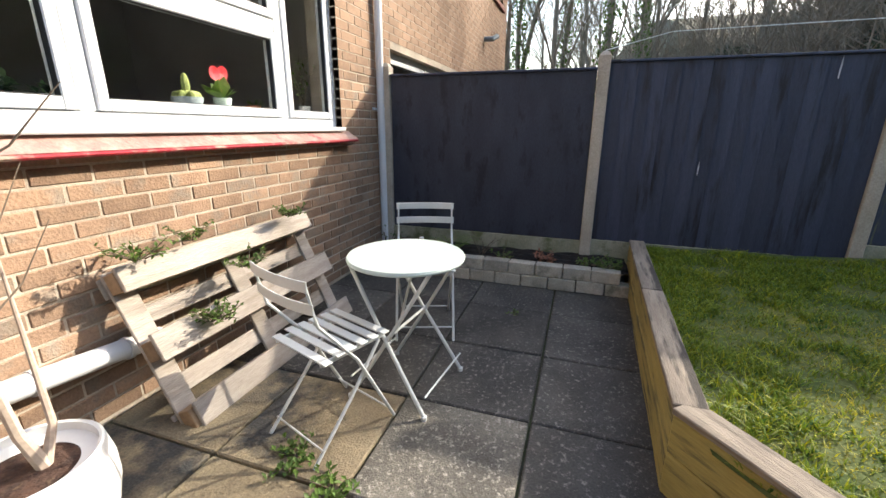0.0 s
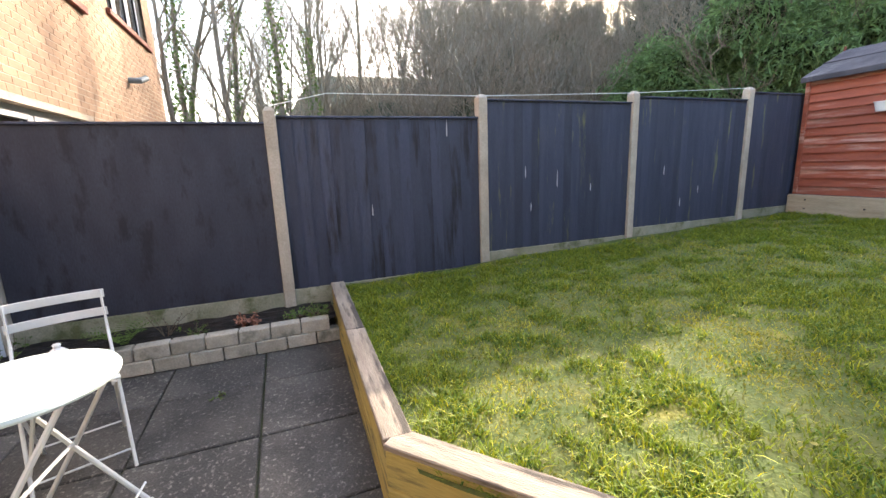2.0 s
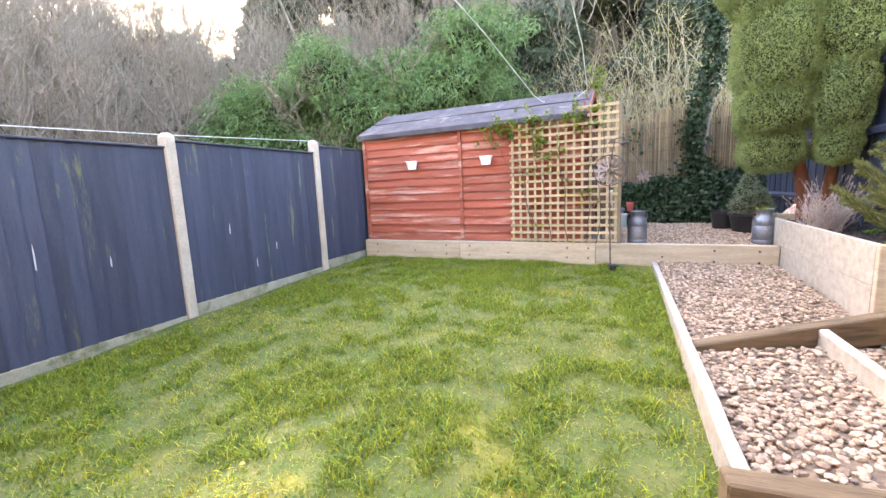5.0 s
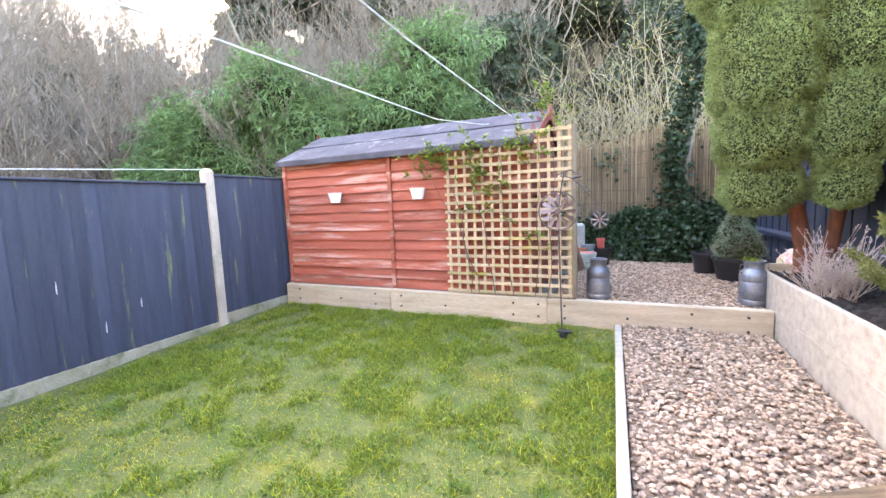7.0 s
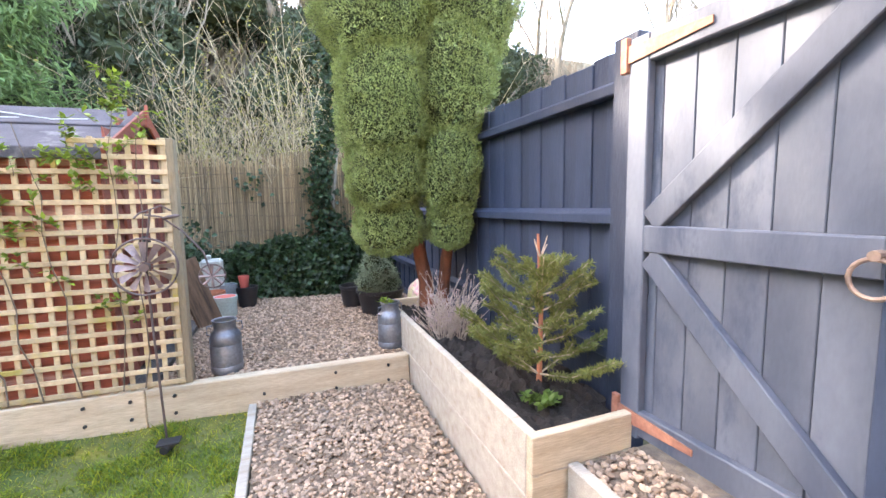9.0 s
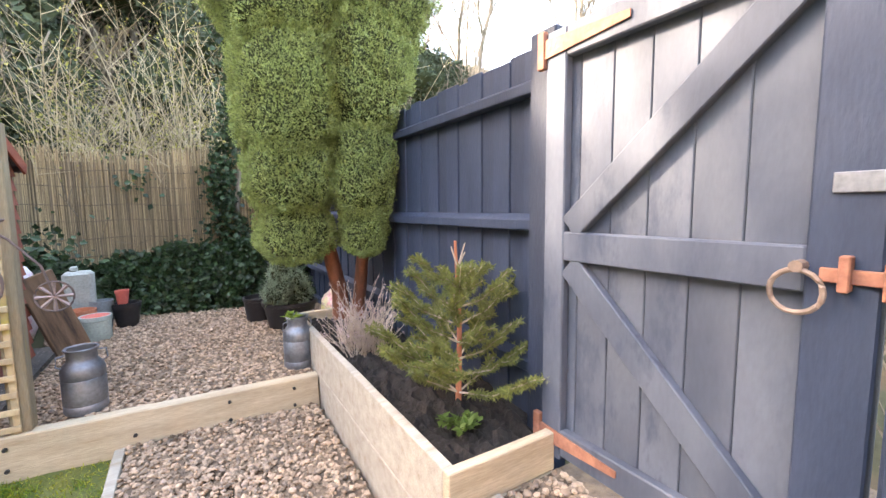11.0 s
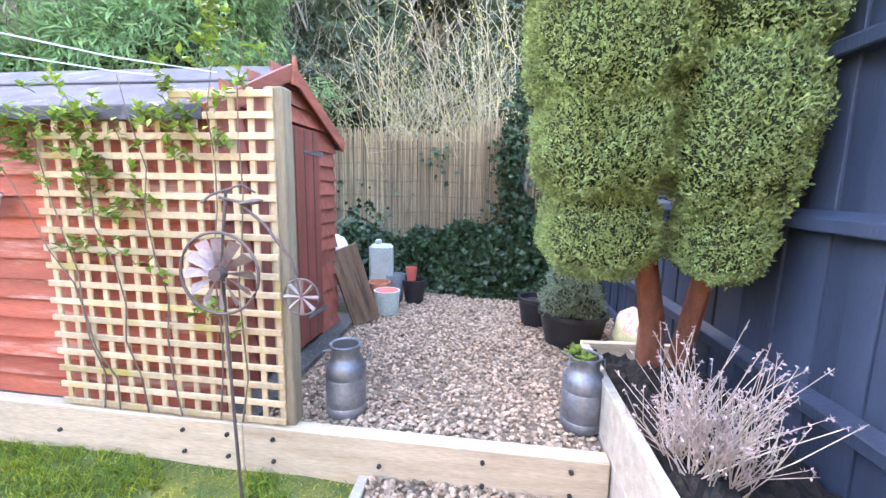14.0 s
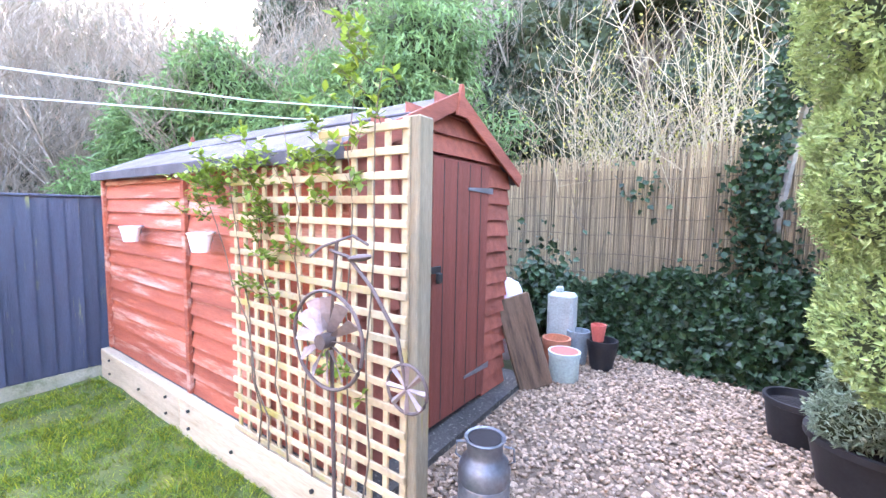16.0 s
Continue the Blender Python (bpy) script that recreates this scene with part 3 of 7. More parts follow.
for n, (y0, y1, z0, z1) in enumerate(PANELS):
    bm = bmesh.new()
    box(bm, -0.062, -0.012, y0 - 0.02, y1 + 0.02, z0 - 0.35, z0 - 0.003, 0.005)
    part("gravel_board", bm, M_GRAVELBOARD, fence, "mossy concrete gravel board")
    bm = bmesh.new()
    box(bm, -0.072, 0.004, y0 - 0.01, y1 + 0.01, z1 - 0.003, z1 + 0.016, 0.004)
    part("capping", bm, M_FENCE, fence)
    count = 18
    w = (y1 - y0) / count
    if n == 0:                                        # the flat, boarded back face
        bm = bmesh.new()
        box(bm, -0.05, -0.02, y0, y1, z0, z1 - 0.004, 0.002)
        part("flat_panel", bm, M_FENCE_FLAT, fence, "flat dark painted panel")
        continue
    bm = bmesh.new()
    vs = box(bm, 0, 0.017, -w * 0.58, w * 0.58, 0, z1 - z0 - 0.004, 0.002)
    for v in vs:                                      # feather edge: thin on one side
        if v.co.x > 0.01:
            v.co.x = 0.008 + 0.012 * (v.co.y / w + 0.5)
    me = mesh_of("featheredge_board", bm, M_FENCE if n < 2 else M_FENCE_WORN)
    for k in range(count):
        piece("featheredge_board", me, pose(-0.034 + rnd.uniform(-0.002, 0.002), y0 + w * (k + 0.5), z0, 0, 0, -1.4), fence)
# white paint chips on the boards
for y, z, ln in ((3.48, 1.63, 0.09), (2.72, 0.93, 0.06), (4.75, 1.08, 0.11), (4.35, 1.2, 0.07), (5.2, 1.02, 0.05), (4.42, 0.85, 0.05), (6.3, 1.15, 0.06), (6.9, 0.9, 0.05), (6.6, 0.75, 0.06)):
    bm = bmesh.new()
    q = [bm.verts.new((-0.010, y + dy, z + dz)) for dy, dz in ((-0.005, 0), (0.003, -0.012), (0.006, ln * 0.9), (0.001, ln * 1.6), (-0.004, ln * 0.8))]
    bm.faces.new(q)
    g = bmesh.ops.extrude_face_region(bm, geom=bm.faces[:])
    for v in g["geom"]:
        if isinstance(v, bmesh.types.BMVert):
            v.co.x += 0.003
    part("paint_chip", bm, M_CHIP, fence, "white mark where paint has flaked")

# ---- right fence and gate ----
FX = 5.84
rfence = thing("fence_east", (FX, 9.5, 0.7), "tall blue-grey board fence with three horizontal rails", "fence", kind="structure")
me = pybox("fence_board", 0.018, 0.128, 2.05, M_FENCE_R, 0.003)
k = 0
y = 7.0
while y < 12.9:
    piece("fence_board", me, pose(FX + 0.022 + (0.012 if k % 2 else 0), y + 0.06, 0.62 + 1.025 + 0.01 * math.sin(k * 2.1), 0, 0, rnd.uniform(-0.6, 0.6)), rfence)
    y += 0.118
    k += 1
for z in (1.19, 1.87, 2.49):
    bm = bmesh.new()
    vs = box(bm, FX - 0.05, FX + 0.012, 6.96, 12.9, z - 0.04, z + 0.04, 0.006)
    for v in vs:
        if v.co.x < FX - 0.03 and v.co.z > z:
            v.co.z -= 0.025
    part("rail", bm, M_FENCE_R, rfence)
bm = bmesh.new()
box(bm, FX - 0.03, FX + 0.012, 6.96, 12.9, 0.5, 0.80, 0.005)
part("base_board", bm, M_FENCE_R, rfence)
gate_post = thing("gate_posts", (5.72, 6.9, 0.8), "dark blue timber posts either side of the gate", "post", kind="structure")
bm = bmesh.new()
box(bm, 5.72, 5.83, 6.80, 6.945, 0.5, 2.66, 0.008)
part("post", bm, M_FENCE_R, gate_post)
bm = bmesh.new()
box(bm, 5.60, 5.74, 5.62, 5.80, 0.5, 2.75, 0.008)
part("post", bm, M_FENCE_R, gate_post)
gate = thing("garden_gate", (5.68, 6.3, 0.9), "dark blue boarded garden gate with Z bracing, shut, sunlight put into its lighter paint", "gate")
GY0, GY1, GZ0, GZ1, GX = 5.83, 6.79, 0.92, 2.60, 5.70
n = 7
me = pybox("gate_board", 0.02, (GY1 - GY0) / n - 0.003, GZ1 - GZ0, M_GATE, 0.003)
for k in range(n):
    piece("gate_board", me, pose(GX + 0.012, GY0 + (GY1 - GY0) * (k + 0.5) / n, (GZ0 + GZ1) / 2), gate)
for name, y0, y1, z0, z1 in (("stile", GY1 - 0.1, GY1, GZ0, GZ1), ("stile", GY0, GY0 + 0.13, GZ0, GZ1), ("top_rail", GY0 + 0.13, GY1 - 0.1, GZ1 - 0.11, GZ1), ("middle_rail", GY0 + 0.13, GY1 - 0.1, 1.735, 1.845), ("bottom_rail", GY0 + 0.13, GY1 - 0.1, GZ0 + 0.02, GZ0 + 0.13)):
    bm = bmesh.new()
    box(bm, GX - 0.04, GX, y0, y1, z0, z1, 0.005)
    # the latch stile keeps plain fence paint, without the painted sunlight
    part(name, bm, M_GATE if name != "stile" or y0 > 6 else M_FENCE_R, gate)
for p, q in (((GY1 - 0.12, 1.86), (GY0 + 0.16, GZ1 - 0.13)), ((GY1 - 0.12, 1.72), (GY0 + 0.16, GZ0 + 0.15))):
    a, b = Vector((GX - 0.018, p[0], p[1])), Vector((GX - 0.018, q[0], q[1]))
    bm = bmesh.new()
    ln = (b - a).length
    box(bm, -0.018, 0.018, 0, ln, -0.05, 0.05, 0.004, Matrix.Translation(a) @ Matrix.Rotation(math.atan2(b.z - a.z, b.y - a.y), 4, "X"))
    part("brace", bm, M_GATE, gate)
for z, tilt in ((GZ1 - 0.06, 0), (GZ0 + 0.09, 0)):
    bm = bmesh.new()
    vs = box(bm, GX - 0.048, GX - 0.042, GY1 - 0.36, GY1 + 0.0, z - 0.035, z + 0.035)
    for v in vs:
        if v.co.y < GY1 - 0.3:
            v.co.z = z + (v.co.z - z) * 0.35
    box(bm, GX - 0.055, GX - 0.03, GY1, GY1 + 0.035, z - 0.07, z + 0.07, 0.003)
    part("hinge", bm, M_RUST, gate, "orange rusty T hinge")
bm = bmesh.new()
box(bm, GX - 0.05, GX - 0.042, GY0 - 0.04, GY0 + 0.09, 1.965, 2.01, 0.002)
part("hasp", bm, M_STEEL, gate, "galvanised hasp")
bm = bmesh.new()
box(bm, GX - 0.08, GX - 0.052, GY0 - 0.035, GY0 - 0.005, 1.90, 1.955, 0.004)
pts = [(GX - 0.066, GY0 - 0.03 + 0.02 * k / 6, 1.955 + 0.028 * math.sin(math.pi * k / 6)) for k in range(7)]
tube(bm, pts, 0.004, 6)
part("padlock", bm, M_REDPLASTIC, gate, "red padlock")
bm = bmesh.new()
pts = [(GX - 0.07, GY0 + 0.135 + 0.05 * math.cos(k * math.tau / 20), 1.742 + 0.05 * math.sin(k * math.tau / 20)) for k in range(21)]
tube(bm, pts, 0.0065, 8)
tube(bm, [(GX - 0.04, GY0 + 0.135, 1.80), (GX - 0.08, GY0 + 0.135, 1.80)], 0.014, 10)
part("ring_handle", bm, M_RUSTIRON_WORN, gate, "worn rusty ring handle")
bm = bmesh.new()
box(bm, GX - 0.055, GX - 0.042, GY0 - 0.03, GY0 + 0.10, 1.768, 1.80, 0.002)
box(bm, GX - 0.07, GX - 0.04, GY0 + 0.045, GY0 + 0.065, 1.75, 1.83, 0.003)
box(bm, GX - 0.07, GX - 0.04, GY0 - 0.03, GY0 - 0.005, 1.74, 1.82, 0.003)
part("latch", bm, M_RUST, gate, "rusty gate latch")
# boarded stretch beyond the gate
bfence = thing("fence_by_gate", (5.7, 4.6, 0.8), "dark blue board fence beside the gate", "fence", kind="structure")
me = pybox("fence_board", 0.022, 0.148, 2.9, M_FENCE_R, 0.003)
for k in range(38):
    piece("fence_board", me, pose(5.66 + rnd.uniform(-0.003, 0.003), 5.54 - 0.15 * k, 2.72 - 1.45, 0, 0, 0), bfence)

# ---- planting bed ----
bed = thing("raised_bed", (5.4, 7.5, 0.55), "raised timber bed of pale boards filled with dark soil", "raised bed")
board("side_board", (5.195, 6.76), (5.235, 9.28), 0.44, 0.755, 0.045, M_BOARD_Y, bed, 0.004)
board("side_board", (5.195, 6.76), (5.235, 9.28), 0.758, 1.028, 0.045, M_BOARD_Y, bed, 0.004)
for z0, z1 in ((0.44, 0.865), (0.868, 1.03)):
    board("front_board", (5.15, 6.713), (5.66, 6.713), z0, z1, 0.045, M_SLEEPER_NEW, bed, 0.004)
board("back_board", (5.19, 9.25), (5.82, 9.27), 0.7, 1.035, 0.045, M_SLEEPER_NEW, bed, 0.004)
bm = bmesh.new()
g = bmesh.ops.create_grid(bm, x_segments=24, y_segments=70, size=0.5)
for v in bm.verts:
    v.co = Vector((5.51 + v.co.x * 0.60 + v.co.y * 0.04, 8.01 + v.co.y * 2.5, 0.955 + 0.04 * noise.noise(v.co * 9) + 0.045 * noise.noise(v.co * 31)))
part("soil", bm, M_SOIL, bed, "dark crumbly soil")

# ---- shed ----
SX0, SX1, SY0, SY1, SZ0, SZE, SZR = 0.06, 3.24, 8.755, 10.27, 0.77, 2.33, 2.68
SYM = (SY0 + SY1) / 2
SKEW = Matrix.Translation((0.06, 8.735, 0)) @ Matrix.Rotation(radians(-2.0), 4, "Z") @ Matrix.Translation((-0.06, -8.735, 0))   # the shed front runs a little off square
shed = thing("garden_shed", (1.7, 9.4, 0.77), "red-brown shiplap garden shed with a felt roof, paint worn pale", "shed")
bm = bmesh.new()
pent = [(SY0 + 0.02, SZ0), (SY1 - 0.02, SZ0), (SY1 - 0.02, SZE), (SYM, SZR - 0.03), (SY0 + 0.02, SZE)]
e0 = [bm.verts.new((SX0 + 0.02, y, z)) for y, z in pent]
e1 = [bm.verts.new((SX1 - 0.02, y, z)) for y, z in pent]
bm.faces.new(e0[::-1])
bm.faces.new(e1)
for i in range(5):
    k = (i + 1) % 5
    bm.faces.new((e0[i], e0[k], e1[k], e1[i]))
part("carcass", bm, M_SHED_DARK, shed)
rows_n = 14
rh = (SZE - SZ0) / rows_n


def shiplap(length, h, mat):
    bm = bmesh.new()
    vs = box(bm, 0, length, -0.030, 0, 0, h + 0.010, 0.0)
    for v in vs:                                       # each board leans out over the one below
        if v.co.z > h * 0.5 and v.co.y < -0.01:
            v.co.y = -0.003
    bmesh.ops.subdivide_edges(bm, edges=[e for e in bm.edges if abs((e.verts[0].co - e.verts[1].co).x) > 0.3], cuts=8)
    for v in bm.verts:
        if v.co.z < 0.01:
            v.co.z += 0.004 * noise.noise(v.co * 5)
    return mesh_of("shiplap_board", bm, mat)


half = 1.60 - SX0
for x0, x1 in ((SX0, 1.605), (1.655, SX1)):
    for r in range(rows_n):
        me = shiplap(x1 - x0, rh, M_SHED)
        piece("shiplap_board", me, pose(x0, SY0 + 0.018, SZ0 + rh * r), shed)
for x in (SX0 + 0.012, 1.63, SX1 - 0.015):
    bm = bmesh.new()
    box(bm, x - 0.024, x + 0.024, SY0 - 0.030, SY0 + 0.0, SZ0, SZE + 0.01, 0.003)
    part("batten", bm, M_SHED, shed)
# gable end: cladding either side of the door and above it
DY0, DY1, DZ1 = 9.06, 9.93, 2.35
for r in range(rows_n):
    z = SZ0 + rh * r
    for y0, y1 in ((SY0, DY0), (DY1, SY1)):
        me = shiplap(y1 - y0, rh, M_SHED_GABLE)
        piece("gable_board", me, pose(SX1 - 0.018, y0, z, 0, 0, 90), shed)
for r in range(3):
    z = SZE + 0.045 + rh * r
    hw = (SZR - z) / (SZR - SZE) * (SY1 - SYM) - 0.03
    if hw > 0.1:
        me = shiplap(hw * 2, rh * 0.92, M_SHED_GABLE)
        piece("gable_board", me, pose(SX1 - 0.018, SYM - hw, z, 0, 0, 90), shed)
door = None
bm = bmesh.new()
box(bm, SX1 - 0.005, SX1 + 0.022, DY0 + 0.26, DY1, SZ0 + 0.03, DZ1 - 0.0, 0.003)
door = part("door", bm, M_SHED_DARK, shed, "brown boarded shed door, closed")
bm = bmesh.new()
box(bm, SX1 - 0.005, SX1 + 0.014, DY0, DY0 + 0.255, SZ0 + 0.03, DZ1, 0.003)
part("side_panel", bm, M_SHED_DARK, shed)
for yb in np.linspace(DY0 + 0.36, DY1 - 0.1, 4):
    bm = bmesh.new()
    box(bm, SX1 + 0.0215, SX1 + 0.0235, yb - 0.003, yb + 0.003, SZ0 + 0.04, DZ1 - 0.01)
    part("board_groove", bm, M_GASKET, door)
for z in (SZ0 + 0.22, DZ1 - 0.16):
    bm = bmesh.new()
    vs = box(bm, SX1 + 0.024, SX1 + 0.029, DY1 - 0.26, DY1 + 0.05, z - 0.02, z + 0.02)
    for v in vs:
        if v.co.y < DY1 - 0.2:
            v.co.z = z + (v.co.z - z) * 0.4
    part("hinge", bm, M_STEEL, door, "grey T hinge")
bm = bmesh.new()
box(bm, SX1 + 0.022, SX1 + 0.035, DY0 + 0.22, DY0 + 0.33, 1.70, 1.74, 0.003)
box(bm, SX1 + 0.036, SX1 + 0.06, DY0 + 0.27, DY0 + 0.31, 1.645, 1.705, 0.006)
part("lock", bm, M_GASKET, door, "black hasp and padlock")
for s in (-1, 1):
    yE = SY0 - 0.075 if s < 0 else SY1 + 0.075
    slope = (SZR - SZE) / (SYM - SY0)
    zE = SZE - 0.075 * slope + 0.03
    bm = bmesh.new()
    nxs = 24
    lines = []
    for i in range(nxs + 1):
        x = SX0 - 0.05 + (SX1 + 0.045 - SX0 + 0.05) * i / nxs
        line = []
        for j in range(7):
            f = j / 6
            line.append(bm.verts.new((x, yE + (SYM - yE) * f, zE + (SZR + 0.035 - zE) * f + 0.006 * noise.noise(Vector((x * 3, f * 4, s))))))
        lines.append(line)
    for a, b in zip(lines, lines[1:]):
        for j in range(6):
            bm.faces.new((a[j], a[j + 1], b[j + 1], b[j]) if s > 0 else (a[j], b[j], b[j + 1], a[j + 1]))
    g = bmesh.ops.extrude_face_region(bm, geom=bm.faces[:])
    for v in g["geom"]:
        if isinstance(v, bmesh.types.BMVert):
            v.co.z -= 0.02
    part("roof_slope", bm, M_FELT, shed, "grey mineral felt roof")
    bm = bmesh.new()
    lap = 0.5
    a = Vector((SX0 - 0.052, yE + (SYM - yE) * lap, zE + (SZR + 0.035 - zE) * lap + 0.006))
    b = Vector((SX1 + 0.047, a.y, a.z))
    tube(bm, [a, a.lerp(b, 0.3) + Vector((0, 0.01, 0)), a.lerp(b, 0.7) - Vector((0, 0.008, 0)), b], 0.008, 6)
    part("felt_lap", bm, M_FELT, shed)
    bm = bmesh.new()
    box(bm, SX0 - 0.05, SX1 + 0.045, yE - 0.012 if s < 0 else yE, yE if s < 0 else yE + 0.012, zE - 0.07, zE - 0.004, 0.003)
    part("fascia", bm, M_FELT, shed)
    a, b = Vector((SX1 + 0.052, yE, zE - 0.045)), Vector((SX1 + 0.052, SYM, SZR - 0.0))
    bm = bmesh.new()
    box(bm, -0.009, 0.009, 0, (b - a).length, -0.045, 0.045, 0.003, Matrix.Translation(a) @ Matrix.Rotation(math.atan2(b.z - a.z, b.y - a.y) if s < 0 else math.pi - math.atan2(b.z - a.z, a.y - b.y), 4, "X"))
    part("bargeboard", bm, M_SHED_GABLE, shed)
for x in (SX0 - 0.05, SX1 + 0.066):
    bm = bmesh.new()
    vs = box(bm, x - 0.009, x + 0.009, SYM - 0.045, SYM + 0.045, SZR - 0.09, SZR + 0.085, 0.0)
    for v in vs:
        if v.co.z > SZR:
            v.co.y = SYM + (v.co.y - SYM) * 0.25
    part("finial", bm, M_SHED_GABLE, shed)

shed.matrix_basis = SKEW @ shed.matrix_basis

# ---- trellis ----
TX0, TX1, TXM, TZ0, TZ1, TZL, TY = 2.355, 3.625, 3.13, 0.766, 2.395, 2.25, 8.702
trellis = thing("trellis", (2.9, TY, 0.77), "square wooden trellis panel, greenish on one side", "trellis")
nz = 17
for k in range(nz + 1):
    z = TZ0 + 0.03 + (TZ1 - TZ0 - 0.06) * k / nz
    x0 = TX0 if z < TZL else TXM
    bm = bmesh.new()
    box(bm, x0 - 0.015, TX1, TY - 0.032, TY - 0.018, z - 0.016, z + 0.016, 0.003)
    part("lath", bm, M_TRELLIS, trellis)
nv = 13
for k in range(nv + 1):
    x = TX0 + 0.02 + (TX1 - TX0 - 0.04) * k / nv
    bm = bmesh.new()
    box(bm, x - 0.015, x + 0.015, TY - 0.0175, TY - 0.004, TZ0, TZ1 if x > TXM - 0.03 else TZL, 0.003)
    part("upright_lath", bm, M_TRELLIS, trellis)
bm = bmesh.new()
box(bm, 3.570, 3.660, TY - 0.003, TY + 0.085, 0.761, 2.40, 0.006)
trellis.matrix_basis = SKEW @ trellis.matrix_basis
trellis_post = solid("trellis_post", bm, M_POSTWOOD, "square weathered timber post at the end of the trellis", "post")

trellis_post.matrix_basis = SKEW @ trellis_post.matrix_basis

# ---- patio furniture ----
M_BISTRO = material("pale_grey_painted_metal", (0.62, 0.64, 0.63), (0.55, 0.57, 0.56), 5, 0.45, 0.05, 80, fine_mix=0.08, c=(0.40, 0.38, 0.34), cscale=9, camount=0.66)
M_TABLE = material("pale_green_white_enamel", (0.50, 0.58, 0.55), (0.46, 0.54, 0.51), 4, 0.4, 0.02, 80, fine_mix=0.05)
M_PALLET = material("silvered_pallet_wood", (0.44, 0.385, 0.33), (0.31, 0.265, 0.22), 3, 0.9, 0.5, 40, stretch=(0.6, 6, 6), each=0.16, c=(0.24, 0.19, 0.14), cscale=3, camount=0.6)
M_PALLET_BLOCK = material("brown_pallet_wood", (0.36, 0.24, 0.14), (0.26, 0.17, 0.10), 4, 0.9, 0.4, 40, each=0.2)
M_MOSSWOOD = material("green_damp_pallet_wood", (0.30, 0.32, 0.14), (0.34, 0.28, 0.17), 3, 0.9, 0.4, 40, stretch=(0.6, 6, 6))
M_LEAF = material("fresh_leaf", (0.075, 0.14, 0.02), (0.11, 0.17, 0.035), 8, 0.55, 0.0, 30, island=0.3, translucent=0.3)
M_LEAF_YOUNG = material("young_yellow_green_leaf", (0.20, 0.28, 0.03), (0.14, 0.21, 0.03), 8, 0.5, 0.0, 30, island=0.3, translucent=0.4)
M_LEAF_DARK = material("dark_ivy_leaf", (0.015, 0.038, 0.013), (0.028, 0.055, 0.018), 6, 0.45, 0.0, 30, island=0.45, translucent=0.1, spec=0.35)
M_TWIG = material("grey_brown_twig", (0.16, 0.12, 0.085), (0.11, 0.085, 0.06), 8, 0.9, 0.2)
M_TWIG_PALE = material("pale_dry_twig", (0.50, 0.41, 0.32), (0.40, 0.31, 0.25), 8, 0.9, 0.1)
M_POT = material("white_glazed_pot", (0.78, 0.78, 0.76), (0.72, 0.72, 0.70), 3, 0.25, 0.02, 60, fine_mix=0.05)
M_COMPOST = material("bark_compost", (0.085, 0.045, 0.03), (0.04, 0.022, 0.016), 25, 0.95, 0.8, 80, c=(0.16, 0.11, 0.07), cscale=30, camount=0.6)
M_GOLD = material("ochre_print", (0.55, 0.32, 0.06), (0.5, 0.28, 0.05), 5, 0.5, 0)
M_RED = material("red_petal", (0.55, 0.01, 0.02), (0.42, 0.01, 0.02), 8, 0.6, 0)
M_CACTUS = material("yellow_green_cactus", (0.24, 0.27, 0.08), (0.17, 0.21, 0.06), 20, 0.8, 0.5)
M_GREYPOT = material("blue_grey_pot", (0.20, 0.24, 0.26), (0.16, 0.19, 0.21), 5, 0.6, 0.1)
M_TERRA = material("terracotta", (0.45, 0.17, 0.09), (0.38, 0.14, 0.08), 6, 0.85, 0.2)
M_BLACKPOT = material("black_plastic", (0.014, 0.014, 0.016), (0.022, 0.022, 0.024), 6, 0.5, 0.05)
M_CHURN = material("galvanised_churn", (0.27, 0.285, 0.31), (0.17, 0.18, 0.20), 5, 0.5, 0.08, 50, metal=0.75, c=(0.20, 0.20, 0.21), cscale=6, camount=0.58)
M_RUSTIRON = material("brown_painted_iron", (0.13, 0.095, 0.085), (0.09, 0.065, 0.06), 8, 0.6, 0.2, metal=0.3)
M_BLADE = material("dull_pink_bronze_vane", (0.30, 0.225, 0.21), (0.22, 0.165, 0.15), 8, 0.5, 0.1, metal=0.4)
M_ROPE = material("pale_line", (0.70, 0.72, 0.68), (0.62, 0.64, 0.6), 20, 0.8, 0.1)
M_OLDPLANK = material("old_dark_plank", (0.19, 0.12, 0.075), (0.12, 0.075, 0.045), 3, 0.9, 0.5, 40, stretch=(6, 6, 0.6), c=(0.06, 0.04, 0.03), cscale=3, camount=0.55)
M_BAGW = material("white_pink_sack", (0.72, 0.68, 0.70), (0.62, 0.58, 0.62), 5, 0.5, 0.2, c=(0.62, 0.16, 0.30), cscale=7, camount=0.57)
M_BAGY = material("yellow_pink_sack", (0.70, 0.62, 0.28), (0.66, 0.58, 0.42), 5, 0.5, 0.2, c=(0.68, 0.22, 0.30), cscale=5, camount=0.5)
M_CEMENT = material("grey_container", (0.42, 0.44, 0.40), (0.33, 0.35, 0.31), 5, 0.8, 0.2)
M_PALEGREEN = material("pale_green_pot", (0.42, 0.50, 0.46), (0.36, 0.44, 0.40), 6, 0.6, 0.1)
M_REDINSIDE = material("red_clay_lining", (0.50, 0.12, 0.09), (0.42, 0.10, 0.08), 6, 0.8, 0.1)
M_BAMBOO = material("split_bamboo", (0.34, 0.25, 0.14), (0.24, 0.175, 0.10), 4, 0.8, 0.1, 60, stretch=(8, 8, 0.7), island=0.4, c=(0.17, 0.125, 0.08), cscale=0.5, camount=0.48)
